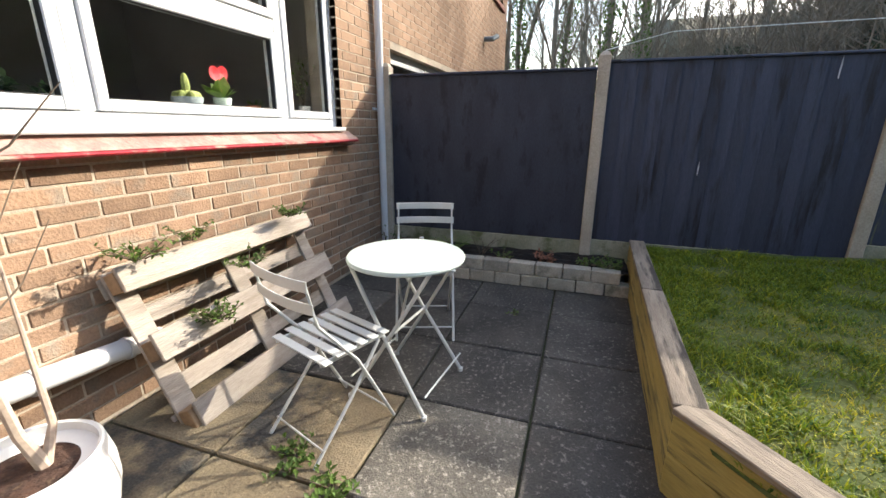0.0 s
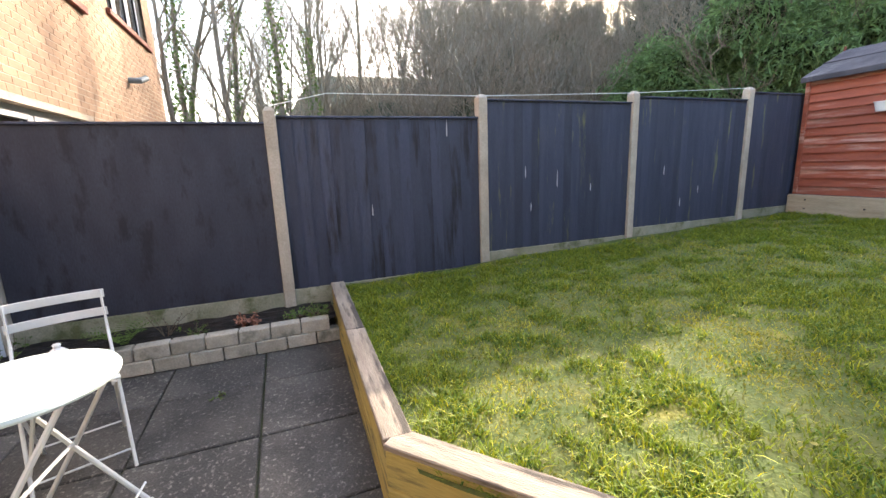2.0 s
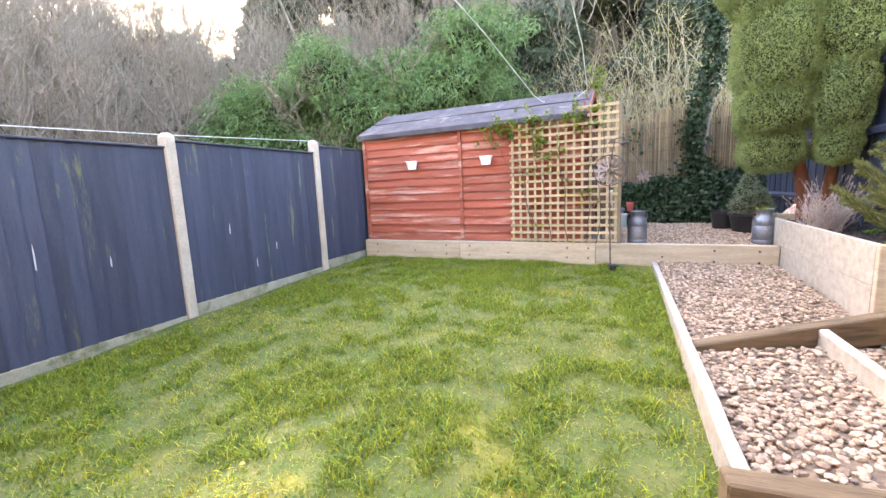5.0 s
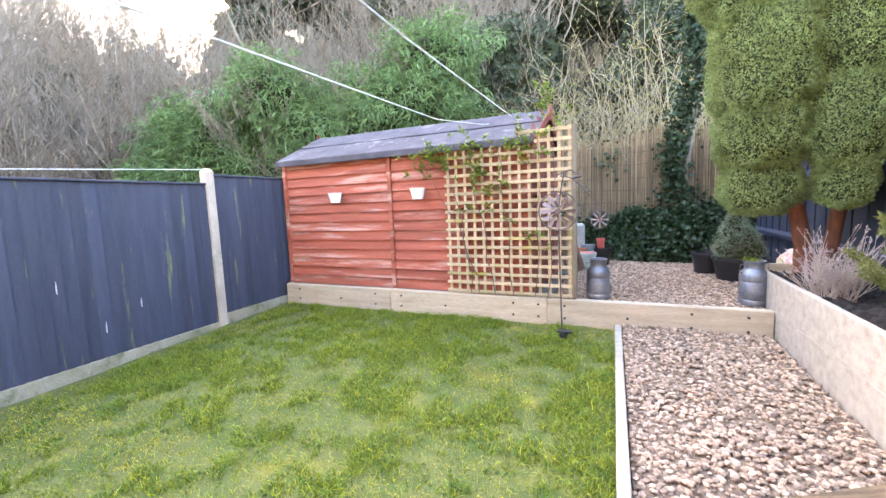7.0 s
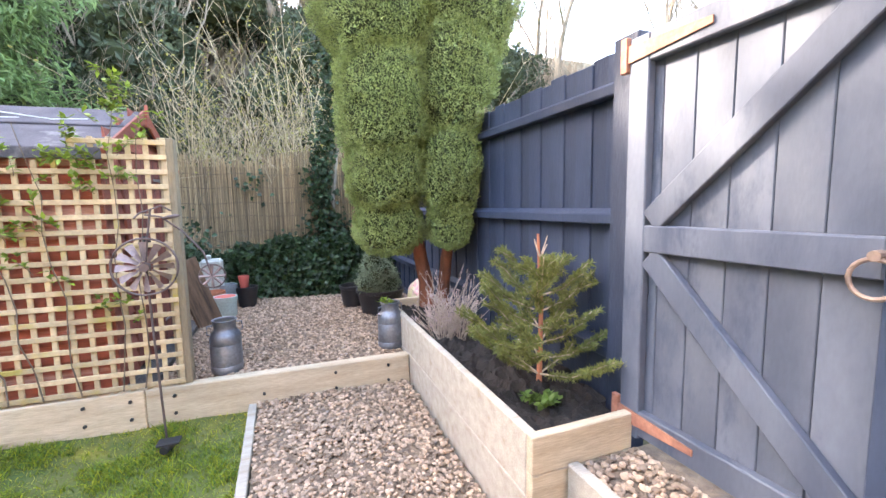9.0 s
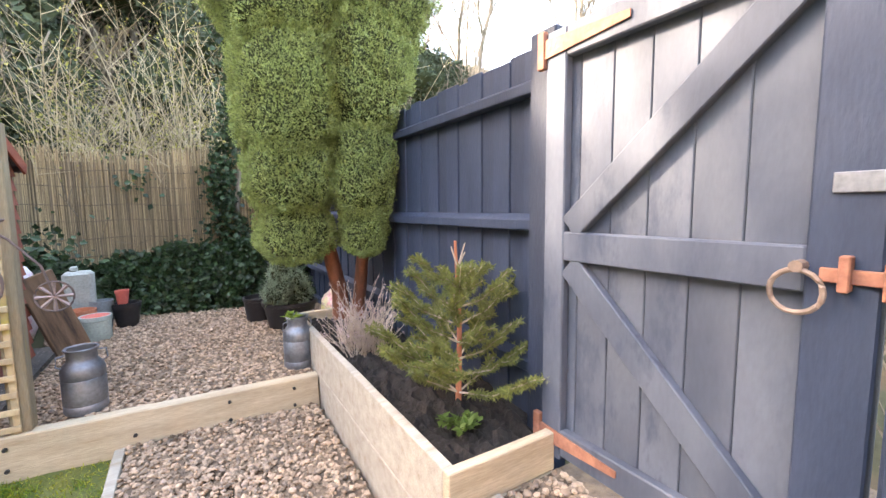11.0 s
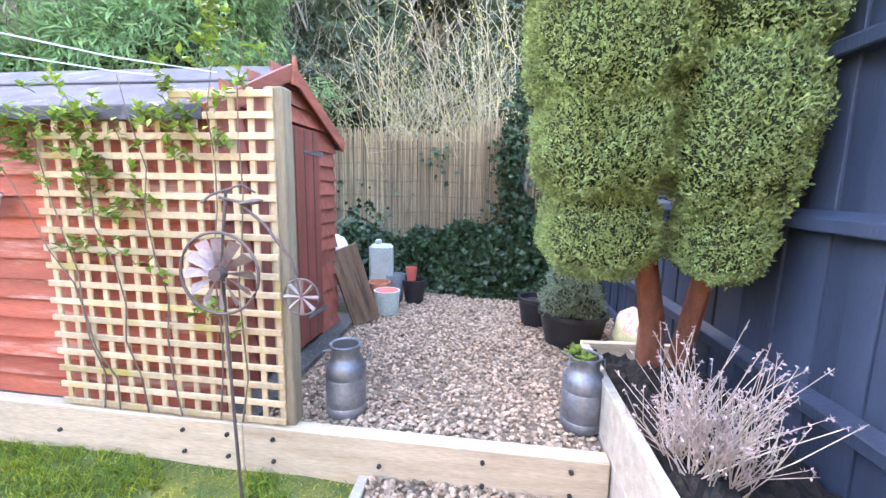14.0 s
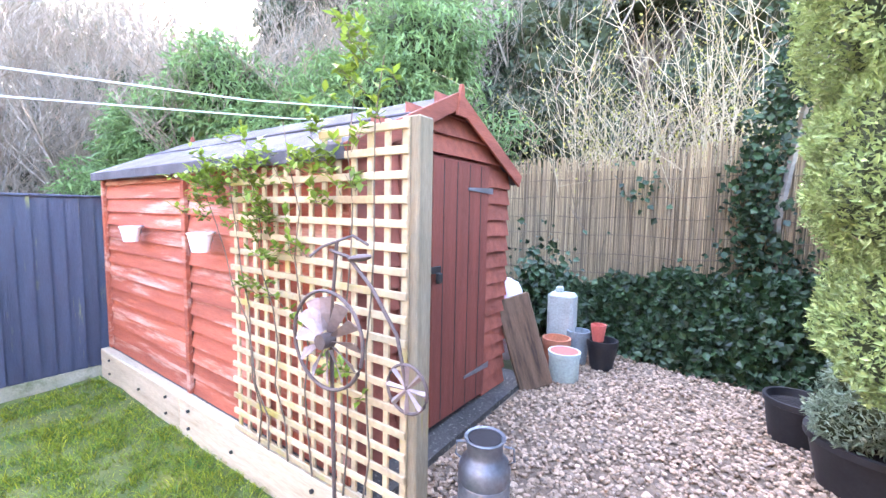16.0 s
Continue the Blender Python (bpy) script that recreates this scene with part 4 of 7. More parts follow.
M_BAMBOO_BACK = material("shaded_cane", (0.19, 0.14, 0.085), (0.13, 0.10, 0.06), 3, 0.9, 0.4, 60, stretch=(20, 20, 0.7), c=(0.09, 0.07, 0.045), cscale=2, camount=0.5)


def blade_leaf(bm, p, d, up, ln, w):
    """A small folded leaf: four corners round a midrib."""
    d = Vector(d).normalized()
    s = d.cross(up)
    s = s.normalized() if s.length > 1e-4 else Vector((1, 0, 0))
    p = Vector(p)
    a, b = bm.verts.new(p), bm.verts.new(p + d * ln)
    l, r = bm.verts.new(p + d * ln * 0.45 + s * w + Vector((0, 0, w * 0.3))), bm.verts.new(p + d * ln * 0.45 - s * w + Vector((0, 0, w * 0.3)))
    bm.faces.new((a, l, b))
    bm.faces.new((a, b, r))


def sprig(bm_twig, bm_leaf, p, d, ln, leaves, size, droop=0.2, r=0.003):
    """A twig with leaves along it."""
    p, d = Vector(p), Vector(d).normalized()
    pts = [p]
    for k in range(4):
        d = (d + Vector((rnd.uniform(-0.25, 0.25), rnd.uniform(-0.25, 0.25), rnd.uniform(-0.2, 0.2) - droop * 0.3))).normalized()
        pts.append(pts[-1] + d * ln / 4)
    if bm_twig is not None:
        tube(bm_twig, pts, [r, r * 0.9, r * 0.75, r * 0.6, r * 0.3], 4, False)
    for k in range(leaves):
        f = rnd.uniform(0.15, 1.0) * 4
        i = min(3, int(f))
        q = pts[i].lerp(pts[i + 1], f - i)
        blade_leaf(bm_leaf, q, (rnd.uniform(-1, 1), rnd.uniform(-1, 1), rnd.uniform(-0.4, 0.8)), Vector((0, 0, 1)), size * rnd.uniform(0.7, 1.3), size * 0.3)


def small_plant(name, at, label, n, ln, size, mat_leaf, mat_twig, spread=1.0, group=""):
    t = thing(name, at, label, "plant", group)
    bt, bl = bmesh.new(), bmesh.new()
    for k in range(n):
        a = rnd.uniform(0, math.tau)
        sprig(bt, bl, Vector(at) + Vector((math.cos(a), math.sin(a), 0)) * rnd.uniform(0, 0.03), (math.cos(a) * spread, math.sin(a) * spread, rnd.uniform(0.4, 1.2)), ln * rnd.uniform(0.6, 1.2), 9, size)
    part("stem_clump", bt, mat_twig, t)
    part("leaf_spray", bl, mat_leaf, t)
    return t


# round folding table
TC = Vector((2.10, 1.085, 0))
table = thing("bistro_table", TC, "round pale green-white folding metal bistro table", "table")
bm = bmesh.new()
lathe(bm, [(0.0, 0.705), (0.262, 0.705), (0.274, 0.702), (0.279, 0.692), (0.277, 0.684), (0.269, 0.684), (0.265, 0.692), (0.0, 0.694)][::-1], 56, TC)
part("tabletop", bm, M_TABLE, table, smooth=True)


def bar(bm, a, b, w=0.009, h=0.004):
    tube(bm, [a, b], [w, w], 6)


turn = radians(84)
ax, ay = Vector((math.cos(turn), math.sin(turn), 0)), Vector((-math.sin(turn), math.cos(turn), 0))
feet = {}
for s in (-1, 1):
    for o in (-1, 1):
        bm = bmesh.new()
        top = TC + ax * (0.21 * s) + ay * (0.17 * o) + Vector((0, 0, 0.69))
        foot = TC - ax * (0.20 * s) + ay * (0.22 * o)
        feet[s, o] = foot
        mid = (top + foot) / 2 + ay * 0.004 * s
        tube(bm, [top, mid, foot + Vector((0, 0, 0.012))], 0.0095, 8)
        lathe(bm, [(0.014, 0.0), (0.014, 0.018), (0.010, 0.02)], 10, foot)
        part("leg", bm, M_BISTRO, table, smooth=True)
for s in (-1, 1):
    bm = bmesh.new()
    bar(bm, feet[s, -1] + Vector((0, 0, 0.11)) + ay * 0.01, feet[s, 1] + Vector((0, 0, 0.11)) - ay * 0.01, 0.005)
    part("stretcher", bm, M_BISTRO, table)
bm = bmesh.new()
bar(bm, TC + ay * 0.19 + Vector((0, 0, 0.35)), TC - ay * 0.19 + Vector((0, 0, 0.35)), 0.007)
bar(bm, TC + ax * 0.05 + Vector((0, 0, 0.69)), feet[1, 1] * 0.5 + TC * 0.5 + Vector((0, 0, 0.3)), 0.007)
part("brace", bm, M_BISTRO, table)


def bistro_chair():
    """A slatted folding chair at the origin that faces +y, its back at -y."""
    c = thing("folding_chair", (0, 0, 0), "pale grey folding metal bistro chair with a slatted seat", "chair", "bistro chairs")
    for s in (-1, 1):
        x = 0.19 * s
        bm = bmesh.new()                                # long leg: front foot up to the back
        vs = []
        tube(bm, [(x, 0.24, 0.0), (x, 0.02, 0.40), (x, -0.17, 0.62), (x, -0.215, 0.81)], [0.0085, 0.0085, 0.008, 0.008], 6)
        part("back_leg", bm, M_BISTRO, c)
        bm = bmesh.new()
        x2 = 0.175 * s
        tube(bm, [(x2, -0.24, 0.0), (x2, -0.02, 0.22), (x2, 0.17, 0.435)], 0.0085, 6)
        part("front_leg", bm, M_BISTRO, c)
        bm = bmesh.new()
        box(bm, x2 * 0.95 - 0.006, x2 * 0.95 + 0.006, -0.16, 0.21, 0.432, 0.452, 0.002)
        part("seat_rail", bm, M_BISTRO, c)
    for y, z in ((0.19, 0.075), (-0.19, 0.06)):
        bm = bmesh.new()
        bar(bm, (-0.185, y, z), (0.185, y, z), 0.005)
        part("stretcher", bm, M_BISTRO, c)
    for k in range(6):
        bm = bmesh.new()
        y = -0.14 + 0.067 * k
        vs = box(bm, -0.2, 0.2, y - 0.022, y + 0.022, 0.453, 0.461, 0.002)
        for v in vs:
            v.co.z += 0.006 * (v.co.x / 0.2) ** 2 - 0.012 * (k == 0)
        part("slat", bm, M_BISTRO, c)
    for z, y in ((0.795, -0.215), (0.70, -0.195)):
        bm = bmesh.new()
        vs = box(bm, -0.205, 0.205, y - 0.003, y + 0.004, z - 0.022, z + 0.022, 0.002)
        bmesh.ops.subdivide_edges(bm, edges=[e for e in bm.edges if abs((e.verts[0].co - e.verts[1].co).x) > 0.3], cuts=6)
        for v in bm.verts:
            v.co.y -= 0.025 * (1 - (v.co.x / 0.205) ** 2)
        part("back_slat", bm, M_BISTRO, c)
    return c


chair = bistro_chair()
far_chair = copy_thing(chair, pose(1.455, 0.935, 0, 0, 0, -70))
far_chair.scale = (0.93, 0.93, 0.97)
chair.matrix_basis = pose(2.49, 0.885, 0, 0, 0, 70)
chair.scale = (0.9, 0.88, 0.95)

# white jar on the far chair's seat
bm = bmesh.new()
lathe(bm, [(0.0, 0.0), (0.038, 0.0), (0.042, 0.02), (0.040, 0.065), (0.026, 0.08), (0.014, 0.088), (0.014, 0.098), (0.018, 0.10), (0.014, 0.108), (0.0, 0.11)], 18, (1.32, 0.86, 0.463))
solid("jar", bm, M_POT, "small white lidded jar on the chair seat", "jar", smooth=True)

# pallet leaning on the wall
pal = thing("pallet", (2.1, 0.33, 0), "silvered wooden pallet leaning on the brick wall as a planter", "pallet")
lean = Matrix.Translation((2.71, 0.36, 0.0)) @ Matrix.Rotation(radians(180), 4, "Z") @ Matrix.Rotation(radians(65), 4, "X") @ Matrix.Diagonal((1.03, 0.91, 1.0, 1.0))
# own frame: x along the pallet, y up its slope, z out of the wall (towards -y of the frame is the ground)


def pboard(name, x0, x1, y0, y1, z0, z1, mat, bev=0.004):
    bm = bmesh.new()
    box(bm, x0, x1, y0, y1, z0, z1, bev)
    bmesh.ops.subdivide_edges(bm, edges=[e for e in bm.edges if (e.verts[0].co - e.verts[1].co).length > 0.5], cuts=7)
    for v in bm.verts:
        v.co += noise.noise_vector(v.co * 4 + Vector((y0 * 9, 0, z0 * 5))) * 0.004
    me = mesh_of(name, bm, mat)
    ob = new(name, me)
    ob.parent = pal
    ob.matrix_parent_inverse = wmat(pal).inverted()
    ob.matrix_basis = lean
    return ob


PL, PW = 1.26, 0.86
for y0, w in ((0.0, 0.13), (0.37, 0.145), (0.735, 0.125)):
    pboard("deck_board", 0.0 + rnd.uniform(0, 0.03), PL, y0, y0 + w, -0.022, 0.0, M_PALLET)
for y0, w in ((0.17, 0.10), (0.56, 0.09)):
    pboard("inner_board", 0.04, PL - 0.02, y0, y0 + w, -0.135, -0.115, M_PALLET)
for x0 in (0.0, 0.56, PL - 0.1):
    pboard("bearer", x0, x0 + 0.1, 0.0, PW, -0.112, -0.094, M_PALLET)
    for y0 in (0.01, 0.385, 0.745):
        pboard("block", x0, x0 + 0.1, y0, y0 + 0.1, -0.093, -0.023, M_PALLET_BLOCK)
for y0 in (0.0, 0.37, 0.735):
    pboard("shelf_board", 0.1, PL - 0.1, y0 - 0.0, y0 + 0.02, -0.112, -0.024, M_MOSSWOOD)
pboard("back_board", 0.0, PL, 0.0, 0.1, -0.155, -0.137, M_PALLET)
pboard("back_board", 0.0, PL, 0.74, 0.84, -0.155, -0.137, M_PALLET)
for at, n, ln in (((1.70, 0.13, 0.74), 12, 0.10), ((2.43, 0.24, 0.38), 14, 0.11), ((2.15, 0.18, 0.55), 10, 0.12), ((2.62, 0.05, 0.72), 8, 0.13), ((2.35, 0.06, 0.74), 7, 0.12)):
    small_plant("sedum", at, "trailing green sedum growing from the pallet", n * 2, ln, 0.026, M_LEAF, M_TWIG, 1.0, "pallet plants")

# white pot with a bare young tree
PC = (3.27, 0.38, 0)
pot = thing("plant_pot", PC, "white glazed pot with a printed ochre bee", "pot")
bm = bmesh.new()
lathe(bm, [(0.0, 0.0), (0.13, 0.0), (0.15, 0.01), (0.185, 0.10), (0.203, 0.19), (0.202, 0.26), (0.188, 0.325), (0.185, 0.338), (0.178, 0.342), (0.170, 0.338), (0.168, 0.31), (0.0, 0.28)], 40, PC)
part("bowl", bm, M_POT, pot, smooth=True)
bm = bmesh.new()
lathe(bm, [(0.0, 0.300), (0.08, 0.306), (0.168, 0.296)][::-1], 32, PC)
part("compost", bm, M_COMPOST, pot, "dark bark compost")
bm = bmesh.new()
for k, (du, dz, ru, rz) in enumerate(((0, 0, 0.020, 0.010), (0.026, 0.012, 0.018, 0.008), (-0.004, 0.024, 0.020, 0.007), (-0.02, 0.02, 0.016, 0.006))):
    a = radians(55) + du / 0.18
    g = bmesh.ops.create_uvsphere(bm, u_segments=8, v_segments=6, radius=1)
    for v in g["verts"]:
        v.co = Vector((PC[0] + (0.204 + v.co.x * 0.003) * math.cos(a + v.co.y * ru / 0.18), PC[1] + (0.204 + v.co.x * 0.003) * math.sin(a + v.co.y * ru / 0.18), 0.25 + dz + v.co.z * rz))
part("bee_print", bm, M_GOLD, pot, "printed ochre bee shape")
tree = thing("young_tree", (3.33, 0.33, 0.31), "leafless young tree in the white pot", "tree")
bm = bmesh.new()
base = Vector((3.235, 0.40, 0.285))
tube(bm, [base, base + Vector((0.03, -0.02, 0.14)), base + Vector((0.05, -0.03, 0.4)), base + Vector((0.04, -0.06, 0.8)), base + Vector((0.08, -0.08, 1.15))], [0.022, 0.016, 0.012, 0.009, 0.004], 8)
tube(bm, [base + Vector((0.0, 0.0, 0.02)), base + Vector((-0.05, -0.02, 0.12)), base + Vector((-0.08, -0.10, 0.42)), base + Vector((-0.10, -0.16, 0.75))], [0.016, 0.012, 0.007, 0.003], 8)
part("trunk", bm, M_TWIG_PALE, tree, smooth=True)
bm = bmesh.new()
for k in range(9):
    z = rnd.uniform(0.35, 1.0)
    p = base + Vector((0.045, -0.05, z))
    d = Vector((rnd.uniform(-1, 0.4), rnd.uniform(-0.6, 0.6), 0.7))
    q = p + d * 0.16
    tube(bm, [p, q, q + d * 0.12 + Vector((0, 0, 0.08))], [0.004, 0.003, 0.0015], 4)
part("twig_spray", bm, M_TWIG, tree)

# waste pipe
waste = thing("waste_pipe", (2.9, -0.04, 0.3), "white plastic waste pipe along the brick wall", "pipe")
bm = bmesh.new()
tube(bm, [(3.7, -0.045, 0.42), (2.52, -0.045, 0.29)], 0.045, 16)
part("pipe", bm, M_PVC, waste, smooth=True)
for x in (3.02, 2.68):
    bm = bmesh.new()
    z = 0.29 + (x - 2.52) / 1.18 * 0.13
    tube(bm, [(x + 0.01, -0.045, z), (x - 0.01, -0.045, z - 0.002)], 0.052, 16)
    part("joint_ring", bm, M_PVC, waste, smooth=True)

# block planter by the fence
planter = thing("block_planter", (0.45, 1.4, 0), "low planter of pale concrete blocks along the fence", "planter", kind="structure")
me = pybox("block", 0.1, 0.213, 0.098, M_BLOCK, 0.006)
for r in range(2):
    y = 0.12 + (0.11 if r else 0)
    while y < 2.15:
        if y + 0.11 < 2.27:
            piece("block", me, pose(0.47 + (0.012 if r == 0 else 0) + rnd.uniform(-0.006, 0.006), y + 0.107, 0.049 + 0.101 * r, 0, 0, rnd.uniform(-2, 2)), planter)
        y += 0.22
bm = bmesh.new()
bmesh.ops.create_grid(bm, x_segments=14, y_segments=50, size=0.5)
for v in bm.verts:
    v.co = Vector((0.215 + v.co.x * 0.43, 1.16 + v.co.y * 2.22, 0.17 + 0.03 * noise.noise(v.co * 11)))
part("soil", bm, M_SOIL, planter)


def fern(at, n=11, ln=0.26):
    t = thing("fern", at, "bright green fern in the block planter", "plant")
    for k in range(n):
        bm = bmesh.new()
        a = k * 2.4
        p, d = Vector(at), Vector((math.cos(a) * 0.7, math.sin(a) * 0.7, 1.0)).normalized()
        for i in range(12):
            q = p + d * ln / 12
            side = d.cross(Vector((0, 0, 1))).normalized()
            w = 0.055 * math.sin(math.pi * (i + 1.5) / 14)
            for s in (-1, 1):
                blade_leaf(bm, q, side * s + d * 0.4, Vector((0, 0, 1)), w + 0.008, 0.006)
            p, d = q, (d + Vector((0, 0, -0.09))).normalized()
        part("frond", bm, M_LEAF, t)


fern((0.36, 0.80, 0.17))
small_plant("weed", (0.36, 1.98, 0.19), "low green weeds at the planter's end", 14, 0.12, 0.03, M_LEAF, M_TWIG, 1.4, "weeds")
small_plant("weed", (0.40, 2.13, 0.20), "low green weeds at the planter's end", 14, 0.13, 0.03, M_LEAF, M_TWIG, 1.4, "weeds")
small_plant("weed", (0.35, 1.25, 0.18), "low green weeds in the block planter", 9, 0.10, 0.025, M_LEAF, M_TWIG, 1.2, "weeds")
small_plant("weed", (0.15, 0.05, 0.0), "tall weeds at the foot of the rain pipe", 14, 0.30, 0.04, M_LEAF, M_TWIG, 0.5, "weeds")
small_plant("dead_plant", (0.30, 1.05, 0.18), "dark dead stems in the block planter", 6, 0.2, 0.02, M_TWIG, M_TWIG, 0.3)
small_plant("dead_bloom", (0.33, 1.62, 0.18), "withered rust-red flower clump", 16, 0.10, 0.035, M_RUST, M_TWIG, 0.8)
small_plant("weed", (2.80, 1.08, 0.0), "weeds growing in the slab joint", 14, 0.09, 0.03, M_LEAF, M_TWIG, 1.6, "weeds")
small_plant("weed", (2.72, 0.86, 0.0), "weeds growing in the slab joint", 16, 0.11, 0.03, M_LEAF, M_TWIG, 1.6, "weeds")
small_plant("weed", (1.1, 1.44, 0.0), "weeds growing in the slab joint", 5, 0.05, 0.02, M_LEAF, M_TWIG, 1.4, "weeds")

# ---- window sill plants ----
bm = bmesh.new()
box(bm, WX0 + 0.02, WX1 - 0.02, -0.45, -0.24, 1.330, 1.350, 0.004)
tagged(solid("inner_sill", bm, M_PVC, "white inner window sill", "sill", kind="structure"))


def flower_pot(at, r, h, mat, label):
    t = thing("flower_pot", at, label, "pot", "sill pots")
    bm = bmesh.new()
    lathe(bm, [(0.0, 0.0), (r * 0.75, 0.0), (r, h), (r * 0.9, h), (r * 0.86, h * 0.86), (0.0, h * 0.85)], 22, at)
    part("bowl", bm, mat, t, smooth=True)
    return t


SZ = 1.350
flower_pot((1.66, -0.33, SZ), 0.055, 0.09, M_PALEGREEN, "pale green glazed flower pot on the inner sill")
flower_pot((1.91, -0.33, SZ), 0.085, 0.08, M_GREYPOT, "blue-grey pot on the inner sill")
flower_pot((1.40, -0.33, SZ), 0.05, 0.06, M_TERRA, "small terracotta pot on the inner sill")
flower_pot((2.55, -0.33, SZ), 0.06, 0.05, M_POT, "low white pot on the inner sill")
flower_pot((2.78, -0.33, SZ), 0.05, 0.05, M_TERRA, "small terracotta pot on the inner sill")
flower_pot((0.84, -0.33, SZ), 0.05, 0.08, M_POT, "white pot on the inner sill")
gerb = thing("gerbera", (1.66, -0.33, SZ + 0.08), "red gerbera daisies with broad green leaves", "flower")
bl = bmesh.new()
for k in range(14):
    a = k * 2.4
    blade_leaf(bl, (1.66, -0.33, SZ + 0.08), (math.cos(a), math.sin(a) * 0.6, rnd.uniform(0.3, 1.2)), Vector((0, 0, 1)), rnd.uniform(0.10, 0.16), 0.045)
part("leaves", bl, M_LEAF, gerb)
for hx, hy, hz in ((1.725, -0.31, 0.225), (1.645, -0.33, 0.235), (1.67, -0.31, 0.165)):
    bm = bmesh.new()
    tube(bm, [(1.66, -0.33, SZ + 0.07), (hx, hy, SZ + hz)], 0.003, 5)
    part("stem", bm, M_LEAF, gerb)
    bm = bmesh.new()
    for k in range(22):
        a = k * math.tau / 22
        blade_leaf(bm, (hx, hy, SZ + hz), (math.cos(a), 0.35, math.sin(a)), Vector((0, 1, 0)), 0.048, 0.010)
    part("bloom", bm, M_RED, gerb)
cact = thing("cactus", (1.91, -0.33, SZ + 0.07), "clump of yellow-green cactus with one tall stem", "cactus")
bm = bmesh.new()
for k in range(13):
    a, rr = k * 2.4, 0.018 * math.sqrt(k)
    c = Vector((1.91 + rr * math.cos(a), -0.33 + rr * math.sin(a), SZ + 0.085 + (0.055 if k == 0 else 0)))
    g = bmesh.ops.create_uvsphere(bm, u_segments=8, v_segments=6, radius=0.027)
    for v in g["verts"]:
        v.co = Vector((v.co.x * 0.9, v.co.y * 0.9, v.co.z * (2.6 if k == 0 else 1.1))) + c
part("stems", bm, M_CACTUS, cact, smooth=True)
small_plant("succulent", (1.40, -0.33, SZ + 0.05), "small green succulent in a clay pot", 7, 0.05, 0.03, M_LEAF, M_TWIG, 1.0)
small_plant("spiky_plant", (2.55, -0.33, SZ + 0.04), "small spiky aloe in a pot", 10, 0.09, 0.05, M_LEAF_DARK, M_LEAF_DARK, 1.2)
small_plant("spiky_plant", (2.78, -0.33, SZ + 0.04), "small spiky aloe in a pot", 10, 0.09, 0.05, M_LEAF_DARK, M_LEAF_DARK, 1.2)
small_plant("climbing_plant", (0.84, -0.33, SZ + 0.07), "thin leafy plant tied to a cane", 9, 0.38, 0.035, M_LEAF, M_TWIG, 0.25)

# vent on the neighbouring wall
vent = thing("flue_cowl", (-4.45, -0.05, 2.85), "small pale boiler flue on the brick wall", "flue")
bm = bmesh.new()
tube(bm, [(-4.45, -0.1, 2.85), (-4.45, 0.05, 2.85), (-4.62, 0.10, 2.92)], 0.045, 12)
part("pipe", bm, M_GREYPOT, vent, smooth=True)

# wire along the fence, clothes lines
bm = bmesh.new()
tube(bm, [(-0.05, 1.93, 1.88), (-0.05, 2.4, 1.99), (-0.05, 3.858, 2.0), (-0.05, 5.787, 2.075), (-0.05, 7.713, 2.18)], 0.0035, 5)
solid("fence_wire", bm, M_ROPE, "thin pale wire strung along the fence posts", "wire")


def line(name, pts, r):
    out = []
    for a, b in zip(pts, pts[1:]):
        out += [Vector(a).lerp(Vector(b), k / 6) for k in range(6)]
    bm = bmesh.new()
    tube(bm, out + [Vector(pts[-1])], r, 6)
    return solid(name, bm, M_ROPE, "pale clothes line tied to the shed roof", "clothes line", "clothes lines")


line("clothes_line", [(2.72, 9.0, 2.56), (2.75, 8.68, 2.50), (2.95, 7.0, 2.25), (3.12, 5.0, 2.12), (3.05, 3.0, 2.22), (2.6, -0.1, 2.75)], 0.0028)
line("clothes_line", [(3.10, 8.95, 2.56), (3.20, 8.2, 2.42), (3.38, 7.0, 2.25), (3.45, 5.6, 2.18), (3.45, 3.0, 2.25), (3.2, -0.1, 2.75)], 0.0028)

# ---- shed front: two hanging pots ----
for x in (0.925, 2.03):
    t = thing("wall_pot", (x, 8.69, 1.82), "white half-round pot hung on the shed wall", "pot", "shed pots")
    bm = bmesh.new()
    lathe(bm, [(0.0, -0.05), (0.06, -0.05), (0.085, 0.05), (0.092, 0.052), (0.092, 0.064), (0.078, 0.064), (0.07, 0.03), (0.0, 0.02)], 24, (x, 8.63, 1.83))
    for v in bm.verts:
        v.co.y = 8.635 + (v.co.y - 8.63) * 0.75
    part("bowl", bm, M_POT, t, smooth=True)
    bm = bmesh.new()
    box(bm, x - 0.012, x + 0.012, 8.695, 8.705, 1.84, 1.90, 0.002)
    box(bm, x - 0.012, x + 0.012, 8.70, 8.722, 1.885, 1.90, 0.002)
    part("hook", bm, M_STEEL, t)
    t.matrix_basis = Matrix.Translation((0, 0.02, 0)) @ SKEW @ t.matrix_basis

# penny-farthing wind spinner
sp = thing("wind_spinner", (3.535, 8.24, 0.5), "brown metal penny-farthing wind spinner on a stake", "garden ornament")
WC = Vector((3.535, 8.24, 1.615))
bm = bmesh.new()
tube(bm, [(3.56, 8.262, 0.42), (3.545, 8.262, 1.0), WC + Vector((0, 0.022, -0.15)), WC + Vector((0, 0.022, 0.0))], 0.007, 8)
part("stake", bm, M_RUSTIRON, sp)


def ring(c, r, t, n=36):
    bm = bmesh.new()
    tube(bm, [c + Vector((r * math.cos(k * math.tau / n), 0, r * math.sin(k * math.tau / n))) for k in range(n + 1)], t, 6, False)
    return bm


